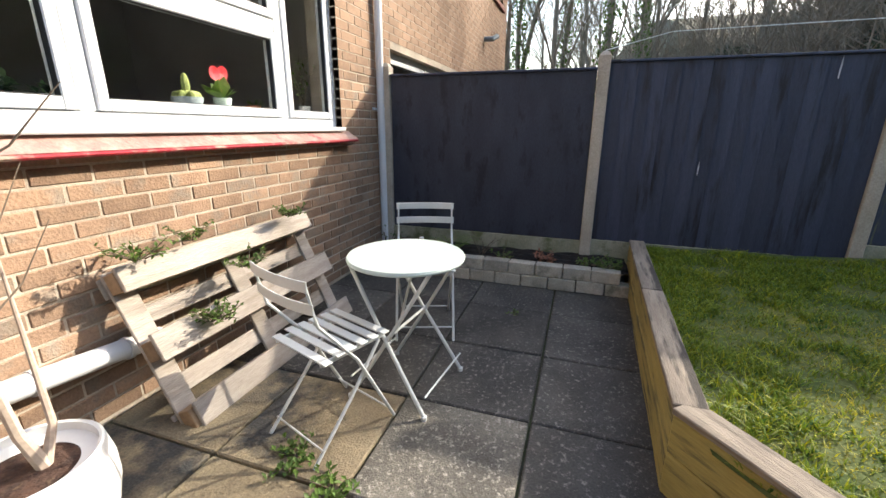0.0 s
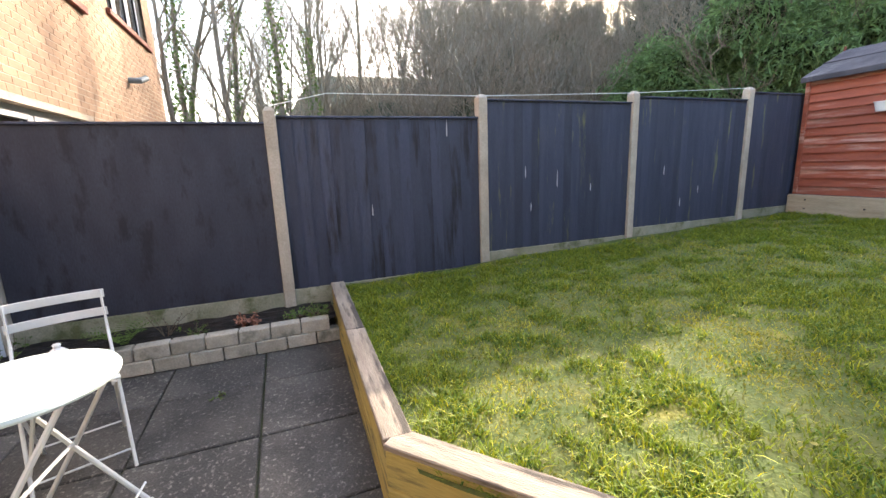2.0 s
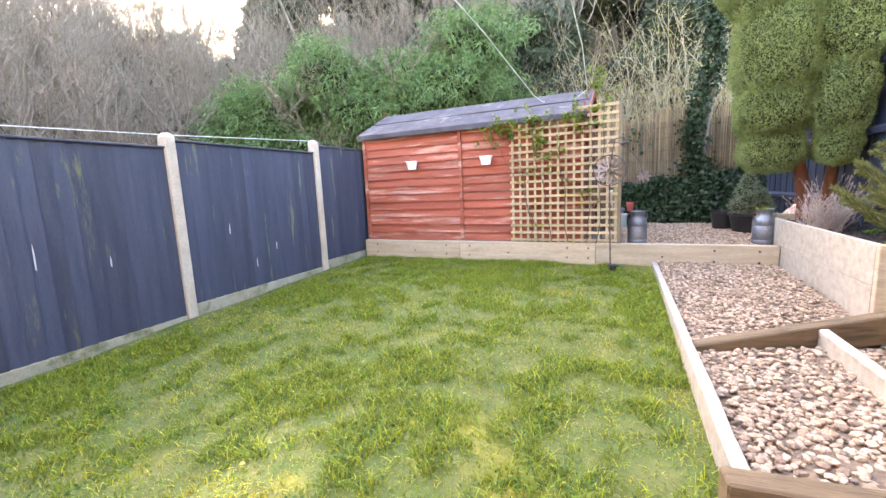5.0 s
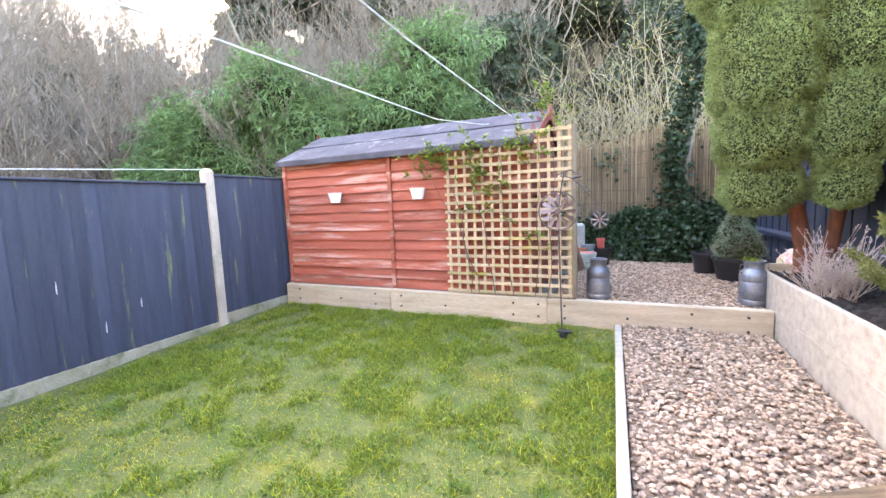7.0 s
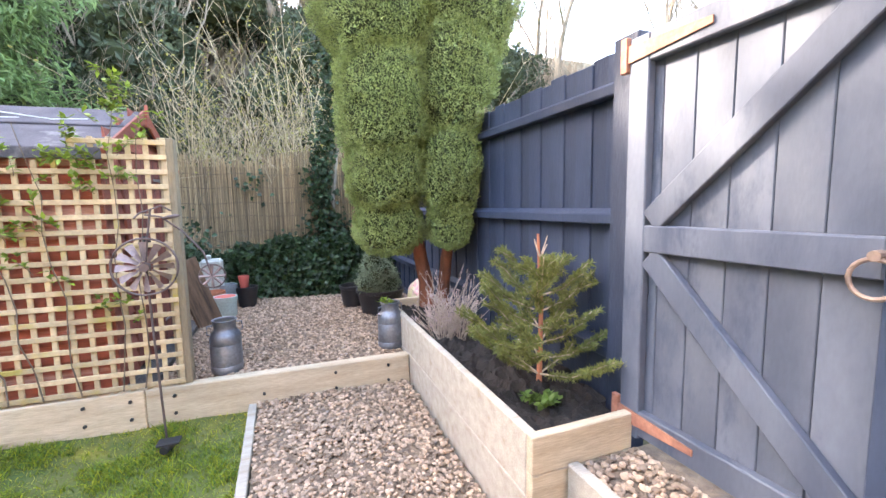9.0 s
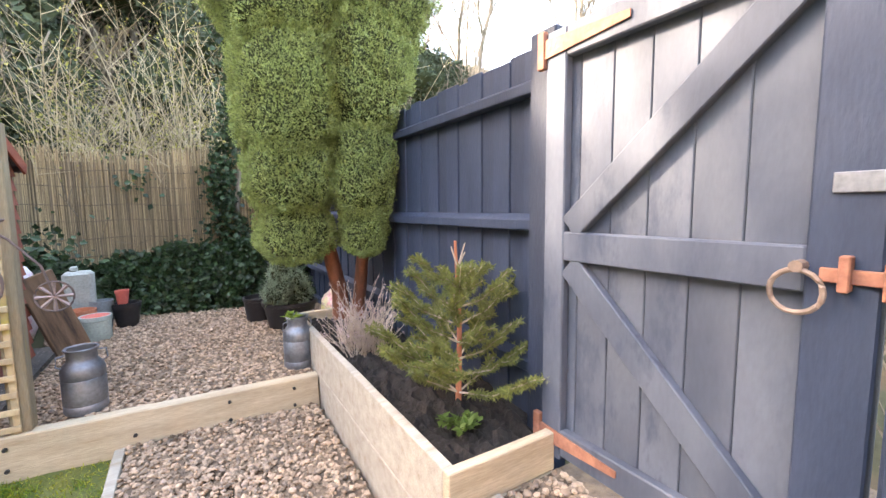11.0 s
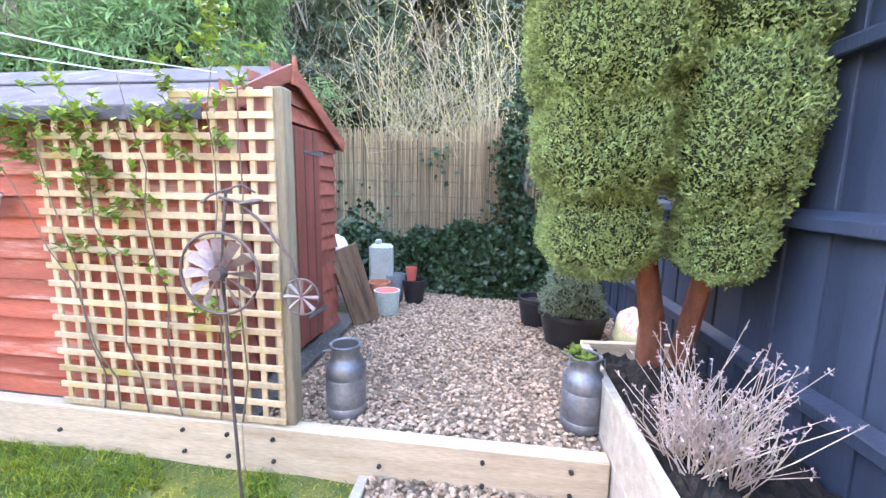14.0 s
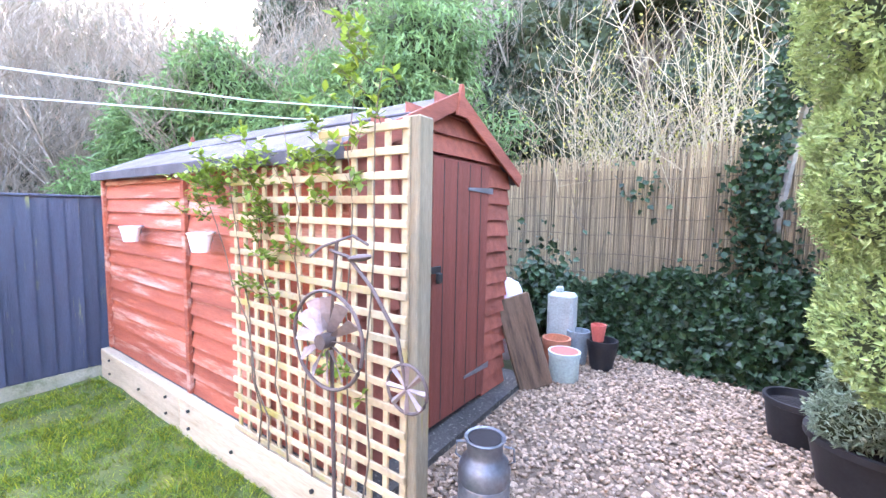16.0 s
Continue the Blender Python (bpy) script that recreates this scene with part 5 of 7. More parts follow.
part("large_rim", ring(WC, 0.165, 0.0065), M_RUSTIRON, sp, smooth=True)
for k in range(12):
    a = k * math.tau / 12
    bm = bmesh.new()
    d = Vector((math.cos(a), 0, math.sin(a)))
    s = Vector((-math.sin(a), 0, math.cos(a)))
    pts = []
    for f, w in ((0.035, 0.006), (0.09, 0.014), (0.140, 0.020), (0.146, 0.014)):
        pts.append([bm.verts.new(WC + d * f + s * w * e + Vector((0, -0.012 * e, 0))) for e in (-1, 1)])
    for p, q in zip(pts, pts[1:]):
        bm.faces.new((p[0], p[1], q[1], q[0]))
    g = bmesh.ops.extrude_face_region(bm, geom=bm.faces[:])
    for v in g["geom"]:
        if isinstance(v, bmesh.types.BMVert):
            v.co.y += 0.0025
    part("vane", bm, M_BLADE, sp)
bm = bmesh.new()
tube(bm, [WC + Vector((0, -0.03, 0)), WC + Vector((0, 0.02, 0))], 0.026, 14)
part("hub", bm, M_RUSTIRON, sp, smooth=True)
SC = Vector((3.873, 8.24, 1.535))
part("small_rim", ring(SC, 0.072, 0.005, 24), M_RUSTIRON, sp, smooth=True)
bm = bmesh.new()
for k in range(8):
    a = k * math.tau / 8
    d = Vector((math.cos(a), 0, math.sin(a)))
    tube(bm, [SC, SC + d * 0.07], [0.004, 0.010], 4)
part("small_spokes", bm, M_BLADE, sp)
bm = bmesh.new()
arc = [WC + Vector((0.02, 0.0, 0.30)), WC + Vector((0.10, 0, 0.285)), WC + Vector((0.20, 0, 0.20)), WC + Vector((0.30, 0, 0.07)), SC + Vector((0.0, 0, 0.0))]
tube(bm, arc, 0.006, 6)
tube(bm, [WC + Vector((0, 0.012, 0)), WC + Vector((0.02, 0.012, 0.17)), WC + Vector((0.05, 0, 0.33))], 0.006, 6)
tube(bm, [WC + Vector((0.05, 0, 0.33)), WC + Vector((0.0, -0.02, 0.31)), WC + Vector((-0.02, -0.05, 0.28))], 0.005, 6)
tube(bm, [WC + Vector((0.05, 0, 0.33)), WC + Vector((0.10, 0.02, 0.35)), WC + Vector((0.14, 0.05, 0.32))], 0.005, 6)
part("bicycle_frame", bm, M_RUSTIRON, sp, smooth=True)
bm = bmesh.new()
g = bmesh.ops.create_uvsphere(bm, u_segments=10, v_segments=6, radius=1)
for v in bm.verts:
    v.co = WC + Vector((0.15 + v.co.x * 0.05, v.co.y * 0.018, 0.285 + v.co.z * 0.012 + v.co.x * 0.008))
part("saddle", bm, M_RUSTIRON, sp, smooth=True)

# solar spot in the lawn corner
lamp = thing("solar_spotlight", (3.60, 8.2, 0.5), "small black solar spotlight staked in the grass", "lamp")
bm = bmesh.new()
box(bm, 3.53, 3.65, 8.13, 8.21, 0.565, 0.58, 0.003, None)
part("panel", bm, M_BLACKPOT, lamp)
bm = bmesh.new()
tube(bm, [(3.6, 8.19, 0.45), (3.6, 8.18, 0.57)], 0.008, 6)
tube(bm, [(3.57, 8.12, 0.545), (3.60, 8.2, 0.55)], 0.025, 10)
part("spike", bm, M_BLACKPOT, lamp)

# ---- upper gravel: churns, pots, plank, sacks ----
def churn(at, label, plant=False):
    c = thing("milk_churn", at, label, "milk churn", "milk churns")
    bm = bmesh.new()
    lathe(bm, [(0.0, 0.0), (0.102, 0.0), (0.108, 0.012), (0.108, 0.05), (0.105, 0.055), (0.108, 0.06), (0.108, 0.205), (0.105, 0.21), (0.108, 0.216), (0.108, 0.262), (0.098, 0.29), (0.078, 0.312), (0.074, 0.325), (0.075, 0.365), (0.084, 0.382), (0.087, 0.388), (0.084, 0.392), (0.072, 0.388), (0.068, 0.36), (0.066, 0.33)], 36, at)
    part("body", bm, M_CHURN, c, smooth=True)
    # black dish closes the neck, painting the shade inside
    bm = bmesh.new()
    lathe(bm, [(0.067, 0.386), (0.066, 0.36), (0.0, 0.345)], 28, at)
    part("mouth", bm, M_BLACKPOT, c, "black dish for the shade inside the mouth", smooth=True)
    for s in (-1, 1):
        bm = bmesh.new()
        a = radians(20)
        u = Vector((math.cos(a), math.sin(a), 0)) * s
        p = Vector(at)
        tube(bm, [p + u * 0.078 + Vector((0, 0, 0.36)), p + u * 0.118 + Vector((0, 0, 0.355)), p + u * 0.122 + Vector((0, 0, 0.30)), p + u * 0.1 + Vector((0, 0, 0.285))], 0.005, 6)
        part("handle", bm, M_CHURN, c, smooth=True)
    return c


churn((3.845, 8.80, 0.735), "dull galvanised milk churn, open and empty, by the trellis post")
churn((5.11, 8.83, 0.735), "dull galvanised milk churn with a seedling, by the raised bed")
small_plant("seedling", (5.11, 8.83, 1.09), "bright green seedling in the churn", 7, 0.09, 0.05, M_LEAF_YOUNG, M_LEAF, 1.2)
gp = thing("grey_pot", (3.64, 10.55, 0.735), "pale grey-green pot with a red clay inside", "pot")
bm = bmesh.new()
lathe(bm, [(0.0, 0.0), (0.105, 0.0), (0.115, 0.02), (0.118, 0.19), (0.126, 0.195), (0.126, 0.235), (0.112, 0.235), (0.105, 0.19)], 32, (3.64, 10.55, 0.73))
part("bowl", bm, M_PALEGREEN, gp, smooth=True)
bm = bmesh.new()
lathe(bm, [(0.111, 0.233), (0.104, 0.19), (0.10, 0.13), (0.0, 0.12)], 28, (3.64, 10.55, 0.73))
part("lining", bm, M_REDINSIDE, gp, "red clay inside", smooth=True)


def plain_pot(name, at, r, h, mat, label, tilt=0):
    bm = bmesh.new()
    lathe(bm, [(0.0, 0.0), (r * 0.72, 0.0), (r * 0.95, h * 0.8), (r, h * 0.8), (r, h), (r * 0.88, h), (r * 0.8, h * 0.7), (0.0, h * 0.65)], 24)
    ob = solid(name, bm, mat, label, "pot", "pots behind the shed", smooth=True)
    ob.matrix_basis = pose(*at, tilt, 0, 0)


plain_pot("flower_pot", (3.83, 11.0, 0.73), 0.13, 0.25, M_BLACKPOT, "black plastic plant pot by the ivy")
plain_pot("flower_pot", (3.81, 10.92, 0.985), 0.062, 0.14, M_REDINSIDE, "small red beaker on a black pot")
plain_pot("flower_pot", (3.50, 10.78, 0.73), 0.12, 0.26, M_TERRA, "brown clay pot beside the shed")
plain_pot("flower_pot", (3.63, 10.98, 0.73), 0.10, 0.30, M_GREYPOT, "blue-grey pot by the ivy")
bm = bmesh.new()
box(bm, 3.34, 3.58, 10.95, 11.12, 0.73, 1.34, 0.03)
box(bm, 3.40, 3.46, 11.0, 11.07, 1.34, 1.39, 0.01)
solid("water_container", bm, M_CEMENT, "grey plastic water container behind the shed", "container")
bm = bmesh.new()
bmesh.ops.create_icosphere(bm, subdivisions=3, radius=1)
for v in bm.verts:
    f = 1 + 0.14 * noise.noise(v.co * 2.3)
    v.co = Vector((3.13 + v.co.x * 0.13 * f, 10.62 + v.co.y * 0.15 * f, 1.12 + v.co.z * 0.36 * f))
solid("sack", bm, M_BAGW, "white plastic sack with a pink print", "sack", smooth=True)
bm = bmesh.new()
box(bm, -0.02, 0.02, -0.13, 0.13, 0.0, 0.72, 0.006)
bmesh.ops.subdivide_edges(bm, edges=[e for e in bm.edges if (e.verts[0].co - e.verts[1].co).length > 0.4], cuts=6)
for v in bm.verts:
    v.co += noise.noise_vector(v.co * 5) * 0.008
ob = solid("plank", bm, M_OLDPLANK, "old dark plank leaning on the shed end", "plank")
ob.matrix_basis = pose(3.53, 10.25, 0.735, 16, -6, -50)
# black tubs, potted conifer, sack
for at, r, h in (((5.30, 10.07, 0.725), 0.27, 0.27), ((5.06, 10.48, 0.725), 0.17, 0.26)):
    t = thing("black_tub", at, "round black plastic tub of soil", "tub", "black tubs")
    bm = bmesh.new()
    lathe(bm, [(0.0, 0.0), (r * 0.78, 0.0), (r * 0.97, h * 0.86), (r * 1.03, h * 0.88), (r * 1.03, h), (r * 0.93, h), (r * 0.88, h * 0.8)], 36, at)
    part("bowl", bm, M_BLACKPOT, t, smooth=True)
    bm = bmesh.new()
    lathe(bm, [(r * 0.9, h * 0.82), (r * 0.5, h * 0.86), (0.0, h * 0.87)], 24, at)
    part("soil", bm, M_SOIL, t)
bm = bmesh.new()
bmesh.ops.create_icosphere(bm, subdivisions=4, radius=1)
for v in bm.verts:
    f = 1 + 0.22 * noise.noise(v.co * 2.1) + 0.07 * noise.noise(v.co * 6)
    v.co = Vector((5.70 + v.co.x * 0.12 * f, 9.86 + v.co.y * 0.20 * f, 0.90 + max(-0.17, v.co.z * 0.19 * f)))
solid("sack", bm, M_BAGY, "crumpled yellow and pink plastic sack", "sack", smooth=True)

# ---- plants ----
M_CYPRESS = material("clipped_cypress", (0.185, 0.255, 0.085), (0.26, 0.325, 0.115), 2.5, 0.6, 0.0, 20, island=0.35, translucent=0.2)
# deep green-black: the shade among the leaves, put into solid cores
M_CYPRESS_CORE = material("cypress_inner_shade", (0.024, 0.036, 0.012), (0.036, 0.045, 0.015), 8, 0.9, 0.6, 50)
M_HEDGE = material("evergreen_spray", (0.12, 0.21, 0.07), (0.17, 0.26, 0.10), 1.0, 0.6, 0.0, 20, island=0.35, translucent=0.2)
M_HEDGE_DARK = material("dark_evergreen", (0.035, 0.055, 0.028), (0.055, 0.07, 0.035), 0.7, 0.6, 0.0, 20, island=0.45, translucent=0.1)
M_SPRUCE = material("young_spruce_needles", (0.13, 0.165, 0.045), (0.24, 0.25, 0.075), 4, 0.6, 0.0, 20, island=0.3, translucent=0.2)
M_BLUESPRUCE = material("grey_green_needles", (0.17, 0.23, 0.15), (0.22, 0.28, 0.19), 4, 0.6, 0.0, 20, island=0.3, translucent=0.15)
M_REDBARK = material("red_brown_bark", (0.24, 0.09, 0.05), (0.15, 0.06, 0.035), 6, 0.9, 0.6, 50, stretch=(3, 3, 0.6))
M_BARK = material("grey_bark", (0.27, 0.23, 0.18), (0.18, 0.155, 0.12), 3, 0.9, 0.5, 30, c=(0.07, 0.08, 0.03), cscale=1.5, camount=0.58)
M_BARK_PALE = material("pale_hazel_bark", (0.46, 0.38, 0.25), (0.34, 0.275, 0.17), 3, 0.9, 0.3, 30)
M_BUD = material("catkins_and_buds", (0.34, 0.32, 0.09), (0.27, 0.25, 0.07), 4, 0.7, 0.0, 20, island=0.3, translucent=0.4)
M_BROWNLEAF = material("brown_brush", (0.26, 0.205, 0.15), (0.14, 0.115, 0.085), 1.5, 0.9, 0.0, 20, island=0.35)


def leaf_cloud(centres, normals, size, aspect=0.45, jitter=0.9, lift=0.0, droop=0.0):
    """Many small folded leaves: two triangles each, at the given points, roughly facing along the normals."""
    n = len(centres)
    c = np.asarray(centres, float)
    nm = np.asarray(normals, float) + rng.normal(0, jitter, (n, 3)) * 0.5
    d = rng.normal(0, 1, (n, 3)) + nm * 0.8
    d[:, 2] -= droop
    d /= np.linalg.norm(d, axis=1, keepdims=True) + 1e-9
    s = np.cross(d, nm)
    s /= np.linalg.norm(s, axis=1, keepdims=True) + 1e-9
    ln = size * rng.uniform(0.6, 1.4, (n, 1))
    up = np.cross(s, d)
    a = c
    b = c + d * ln
    l = c + d * ln * 0.45 + s * ln * aspect * 0.5 + up * ln * 0.12
    r = c + d * ln * 0.45 - s * ln * aspect * 0.5 + up * ln * 0.12
    v = np.stack([a, l, b, r], 1).reshape(-1, 3)
    i = np.arange(n)[:, None] * 4
    f = np.concatenate([i + [0, 1, 2], i + [0, 2, 3]], 1).reshape(-1, 3)
    return v, f


def ellipsoid_shell(c, r, n, thick=0.14, lumps=0.22, seed=0.0):
    d = rng.normal(0, 1, (n, 3))
    d /= np.linalg.norm(d, axis=1, keepdims=True)
    w = 1 + lumps * np.array([noise.noise(Vector(p) * 2.4 + Vector((seed, seed, seed))) for p in d])
    rad = w * (1 - thick * rng.random(n) ** 2)
    return np.asarray(c) + d * np.asarray(r) * rad[:, None], d


def core(bm, c, r, scale=0.9, lumps=0.22, seed=0.0):
    g = bmesh.ops.create_icosphere(bm, subdivisions=3, radius=1)
    for v in g["verts"]:
        w = 1 + lumps * noise.noise(v.co * 2.4 + Vector((seed, seed, seed)))
        v.co = Vector(c) + Vector((v.co.x * r[0], v.co.y * r[1], v.co.z * r[2])) * w * scale


def clump_tree(name, label, pads, leaf, mat, core_mat, density, base, trunk, trunk_mat, aspect=0.45, droop=0.0, category="tree", clip=None, ragged=0.14):
    t = thing(name, base, label, category)
    if trunk:
        for pts, rad in trunk:
            bm = bmesh.new()
            tube(bm, pts, rad, 10)
            part("trunk", bm, trunk_mat, t, smooth=True)
    vs, fs, k = [], [], 0
    for i, (c, r) in enumerate(pads):
        area = (r[0] * r[1] + r[0] * r[2] + r[1] * r[2]) * 4.2
        p, d = ellipsoid_shell(c, r, int(area * density), thick=ragged, lumps=0.1 + ragged, seed=i * 1.7)
        v, f = leaf_cloud(p, d, leaf, aspect, droop=droop)
        if clip is not None:
            v[:, 0] = np.minimum(v[:, 0], clip)
        vs.append(v)
        fs.append(f + k)
        k += len(v)
        # dark filler in each pad, in place of the shade between its leaves
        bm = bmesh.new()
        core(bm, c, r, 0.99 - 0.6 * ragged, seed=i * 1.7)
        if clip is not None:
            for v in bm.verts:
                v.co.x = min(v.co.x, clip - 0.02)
        part("shade_core", bm, core_mat, t)
    me = raw("crown", np.concatenate(vs), np.concatenate(fs), mat)
    part("crown", me, mat, t)
    return t


def clipped_pad(c, r, n, seed, power=3.0, lumps=0.16, thick=0.13):
    """Points on a rounded block: the shape that shears leave, with a softly uneven face."""
    d = rng.normal(0, 1, (n, 3))
    d /= np.linalg.norm(d, axis=1, keepdims=True)
    w = (np.abs(d) ** power).sum(1) ** (-1 / power)
    w *= 1 + lumps * np.array([noise.noise(Vector(p) * 2.2 + Vector((seed, 0, seed))) + 0.6 * noise.noise(Vector(p) * 7 + Vector((0, seed, 0))) for p in d])
    g = d * np.abs(d * w[:, None]) ** 1.2 + d * 0.3
    return np.asarray(c) + d * np.asarray(r) * (w * (1 - thick * rng.random(n) ** 2))[:, None], g


cypress = thing("cypress", (5.6, 9.2, 0.95), "clipped columnar cypress with red-brown trunks beside the fence", "tree")
FENCE_TOP = 2.80
vs, fs, k = [], [], 0
for i, (x, y, z, rx, ry, rz) in enumerate(((5.17, 9.02, 1.76, 0.285, 0.30, 0.235), (5.13, 8.96, 2.20, 0.315, 0.38, 0.285), (5.10, 8.88, 2.80, 0.345, 0.42, 0.48), (5.08, 8.90, 3.65, 0.46, 0.46, 0.62), (5.12, 8.92, 4.65, 0.42, 0.44, 0.62),
                                           (5.63, 8.74, 1.78, 0.165, 0.26, 0.20), (5.62, 8.72, 2.24, 0.225, 0.34, 0.38), (5.68, 8.74, 2.95, 0.32, 0.38, 0.50), (5.80, 8.78, 3.75, 0.46, 0.42, 0.58), (5.78, 8.8, 4.65, 0.40, 0.38, 0.55))):
    area = (rx * ry + rx * rz + ry * rz) * 5.6
    p, d = clipped_pad((x, y, z), (rx * 1.02, ry * 1.02, rz * 1.04), int(area * 15000), i * 1.7, 2.8, 0.15, 0.13)
    d[:, 2] += 0.9
    v, f = leaf_cloud(p, d, 0.020, 0.42, jitter=1.0)
    low = v[:, 2] < FENCE_TOP
    v[low, 0] = np.minimum(v[low, 0], 5.80)
    vs.append(v)
    fs.append(f + k)
    k += len(v)
    # dark block inside the pad: painted shade for gaps and creases
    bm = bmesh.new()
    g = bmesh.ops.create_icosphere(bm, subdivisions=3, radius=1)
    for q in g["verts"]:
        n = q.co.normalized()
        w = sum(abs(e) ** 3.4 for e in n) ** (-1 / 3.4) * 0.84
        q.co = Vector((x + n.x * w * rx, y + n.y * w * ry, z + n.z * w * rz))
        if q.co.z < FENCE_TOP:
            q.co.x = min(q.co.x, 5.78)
    part("shade_core", bm, M_CYPRESS_CORE, cypress)
part("crown", raw("crown", np.concatenate(vs), np.concatenate(fs), M_CYPRESS), None, cypress)
for pts, rad in (([(5.58, 9.22, 0.9), (5.56, 9.18, 1.2), (5.44, 9.05, 1.6), (5.25, 8.92, 2.3), (5.15, 8.9, 4.2)], [0.08, 0.07, 0.06, 0.05, 0.03]),
                 ([(5.70, 9.16, 0.9), (5.71, 9.08, 1.2), (5.68, 8.86, 1.7), (5.64, 8.75, 2.3), (5.7, 8.78, 4.2)], [0.062, 0.056, 0.05, 0.04, 0.03])):
    bm = bmesh.new()
    tube(bm, pts, rad, 10)
    part("trunk", bm, M_REDBARK, cypress, "red-brown trunk", smooth=True)

# potted small conifer in the tub
pads = [((5.27, 10.07, 1.12), (0.21, 0.20, 0.16)), ((5.25, 10.07, 1.28), (0.15, 0.15, 0.14)), ((5.24, 10.07, 1.42), (0.08, 0.08, 0.10)), ((5.37, 10.0, 1.07), (0.14, 0.14, 0.12)), ((5.15, 10.0, 1.08), (0.13, 0.14, 0.12)), ((5.22, 9.94, 1.17), (0.10, 0.10, 0.10)), ((5.34, 9.96, 1.22), (0.09, 0.09, 0.10))]
clump_tree("dwarf_conifer", "dwarf grey-green conifer growing in a black tub", pads, 0.038, M_BLUESPRUCE, M_CYPRESS_CORE, 5200, (5.27, 10.07, 0.95), [([(5.27, 10.07, 0.94), (5.26, 10.07, 1.2)], [0.015, 0.01])], M_BARK, 0.25, ragged=0.32)


def spruce(at, h):
    """A young spruce: leader, whorls of branches, each lined with needles."""
    t = thing("young_spruce", at, "young spruce with a bare orange leader in the raised bed", "tree")
    at = Vector(at)
    bm = bmesh.new()
    tube(bm, [at, at + Vector((0.01, 0, h * 0.5)), at + Vector((-0.01, 0.005, h))], [0.016, 0.012, 0.007], 8)
    part("trunk", bm, M_TERRA, t, "orange-brown stem")
    bm = bmesh.new()
    for k in range(4):
        a = k * 1.7
        tube(bm, [at + Vector((0, 0, h * 0.84)), at + Vector((0.045 * math.cos(a), 0.045 * math.sin(a), h * (0.93 + 0.02 * k)))], [0.005, 0.003], 5)
    cs, ns, twigs = [], [], bm
    for w in range(7):
        z = h * (0.07 + 0.105 * w)
        reach = 0.40 * (1 - z / h) + 0.10
        for k in range(4):
            a = w * 1.1 + k * math.tau / 4 + rnd.uniform(-0.35, 0.35)
            ln = reach * rnd.uniform(0.65, 1.15)
            d = Vector((math.cos(a), math.sin(a), rnd.uniform(0.35, 0.7)))
            p = at + Vector((0, 0, z))
            q = p + d * ln + Vector((0, 0, 0.05))
            mid = p.lerp(q, 0.5) + Vector((0, 0, -0.045))
            tube(twigs, [p, mid, q], [0.006, 0.005, 0.003], 5)
            tips = [(p.lerp(mid, 0.3), mid), (mid, q)]
            for j in range(3):
                b = mid.lerp(q, 0.0 + 0.3 * j)
                side = d.cross(Vector((0, 0, 1))).normalized() * (1 if j % 2 else -1)
                e = b + (side * 0.7 + d * 0.9 + Vector((0, 0, 0.15))) * ln * 0.30
                tube(twigs, [b, e], [0.004, 0.002], 4)
                tips.append((b, e))
            for b, e in tips:
                along = (e - b).normalized()
                for i in range(max(12, int((e - b).length * 1250))):
                    cs.append(b.lerp(e, rnd.random()))
                    r = Vector((rnd.gauss(0, 1), rnd.gauss(0, 1), rnd.gauss(0, 1)))
                    ns.append((r - along * r.dot(along)).normalized() * 1.5 + along * 1.1)
    part("branchwork", twigs, M_TWIG_PALE, t)
    v, f = leaf_cloud(np.array(cs), np.array(ns), 0.028, 0.17, 0.3)
    part("needle_spray", raw("needle_spray", v, f, M_SPRUCE), None, t)
    return t


spruce((5.56, 7.27, 0.95), 0.83)


def dry_shrub(at, n, h, label):
    t = thing("dry_lavender", at, label, "shrub")
    at = Vector(at)
    tips = []
    for clump in range(5):
        bm = bmesh.new()
        ca = clump * 1.3
        foot = at + Vector((math.cos(ca), math.sin(ca), 0)) * (0.10 if clump else 0.0)
        for k in range(n):
            a, s = rnd.uniform(0, math.tau), rnd.uniform(0.05, 0.75)
            d = Vector((math.cos(a) * s, math.sin(a) * s, 1)).normalized()
            p = foot + Vector((math.cos(a), math.sin(a), 0)) * rnd.uniform(0, 0.07)
            ln = h * rnd.uniform(0.35, 1.1)
            q = p + d * ln * 0.5 + Vector((rnd.uniform(-0.03, 0.03), rnd.uniform(-0.03, 0.03), 0))
            e = q + (d + Vector((rnd.uniform(-0.5, 0.5), rnd.uniform(-0.5, 0.5), 0.2))) * ln * 0.45
            tube(bm, [p, q, e], [0.0032, 0.0022, 0.0014], 3)
            tips.append((e, (e - q).normalized()))
            for j in range(2):
                c = p.lerp(q, rnd.uniform(0.3, 0.95))
                g = c + (d + Vector((rnd.uniform(-0.9, 0.9), rnd.uniform(-0.9, 0.9), 0.2))) * ln * 0.28
                tube(bm, [c, g], [0.0018, 0.001], 3)
                tips.append((g, (g - c).normalized()))
        part("stem_clump", bm, M_TWIG_PALE, t)
    cs, ns = [], []
    for e, d in tips:
        for j in range(6):
            cs.append(e - d * rnd.uniform(0, 0.035))
            ns.append(d * 0.6 + Vector((rnd.uniform(-1, 1), rnd.uniform(-1, 1), rnd.uniform(-1, 1))))
    v, f = leaf_cloud(np.array(cs), np.array(ns), 0.014, 0.5)
    part("flower_head_spray", raw("flower_head_spray", v, f, M_DRYFLOWER), None, t, "pinkish dry flower heads")


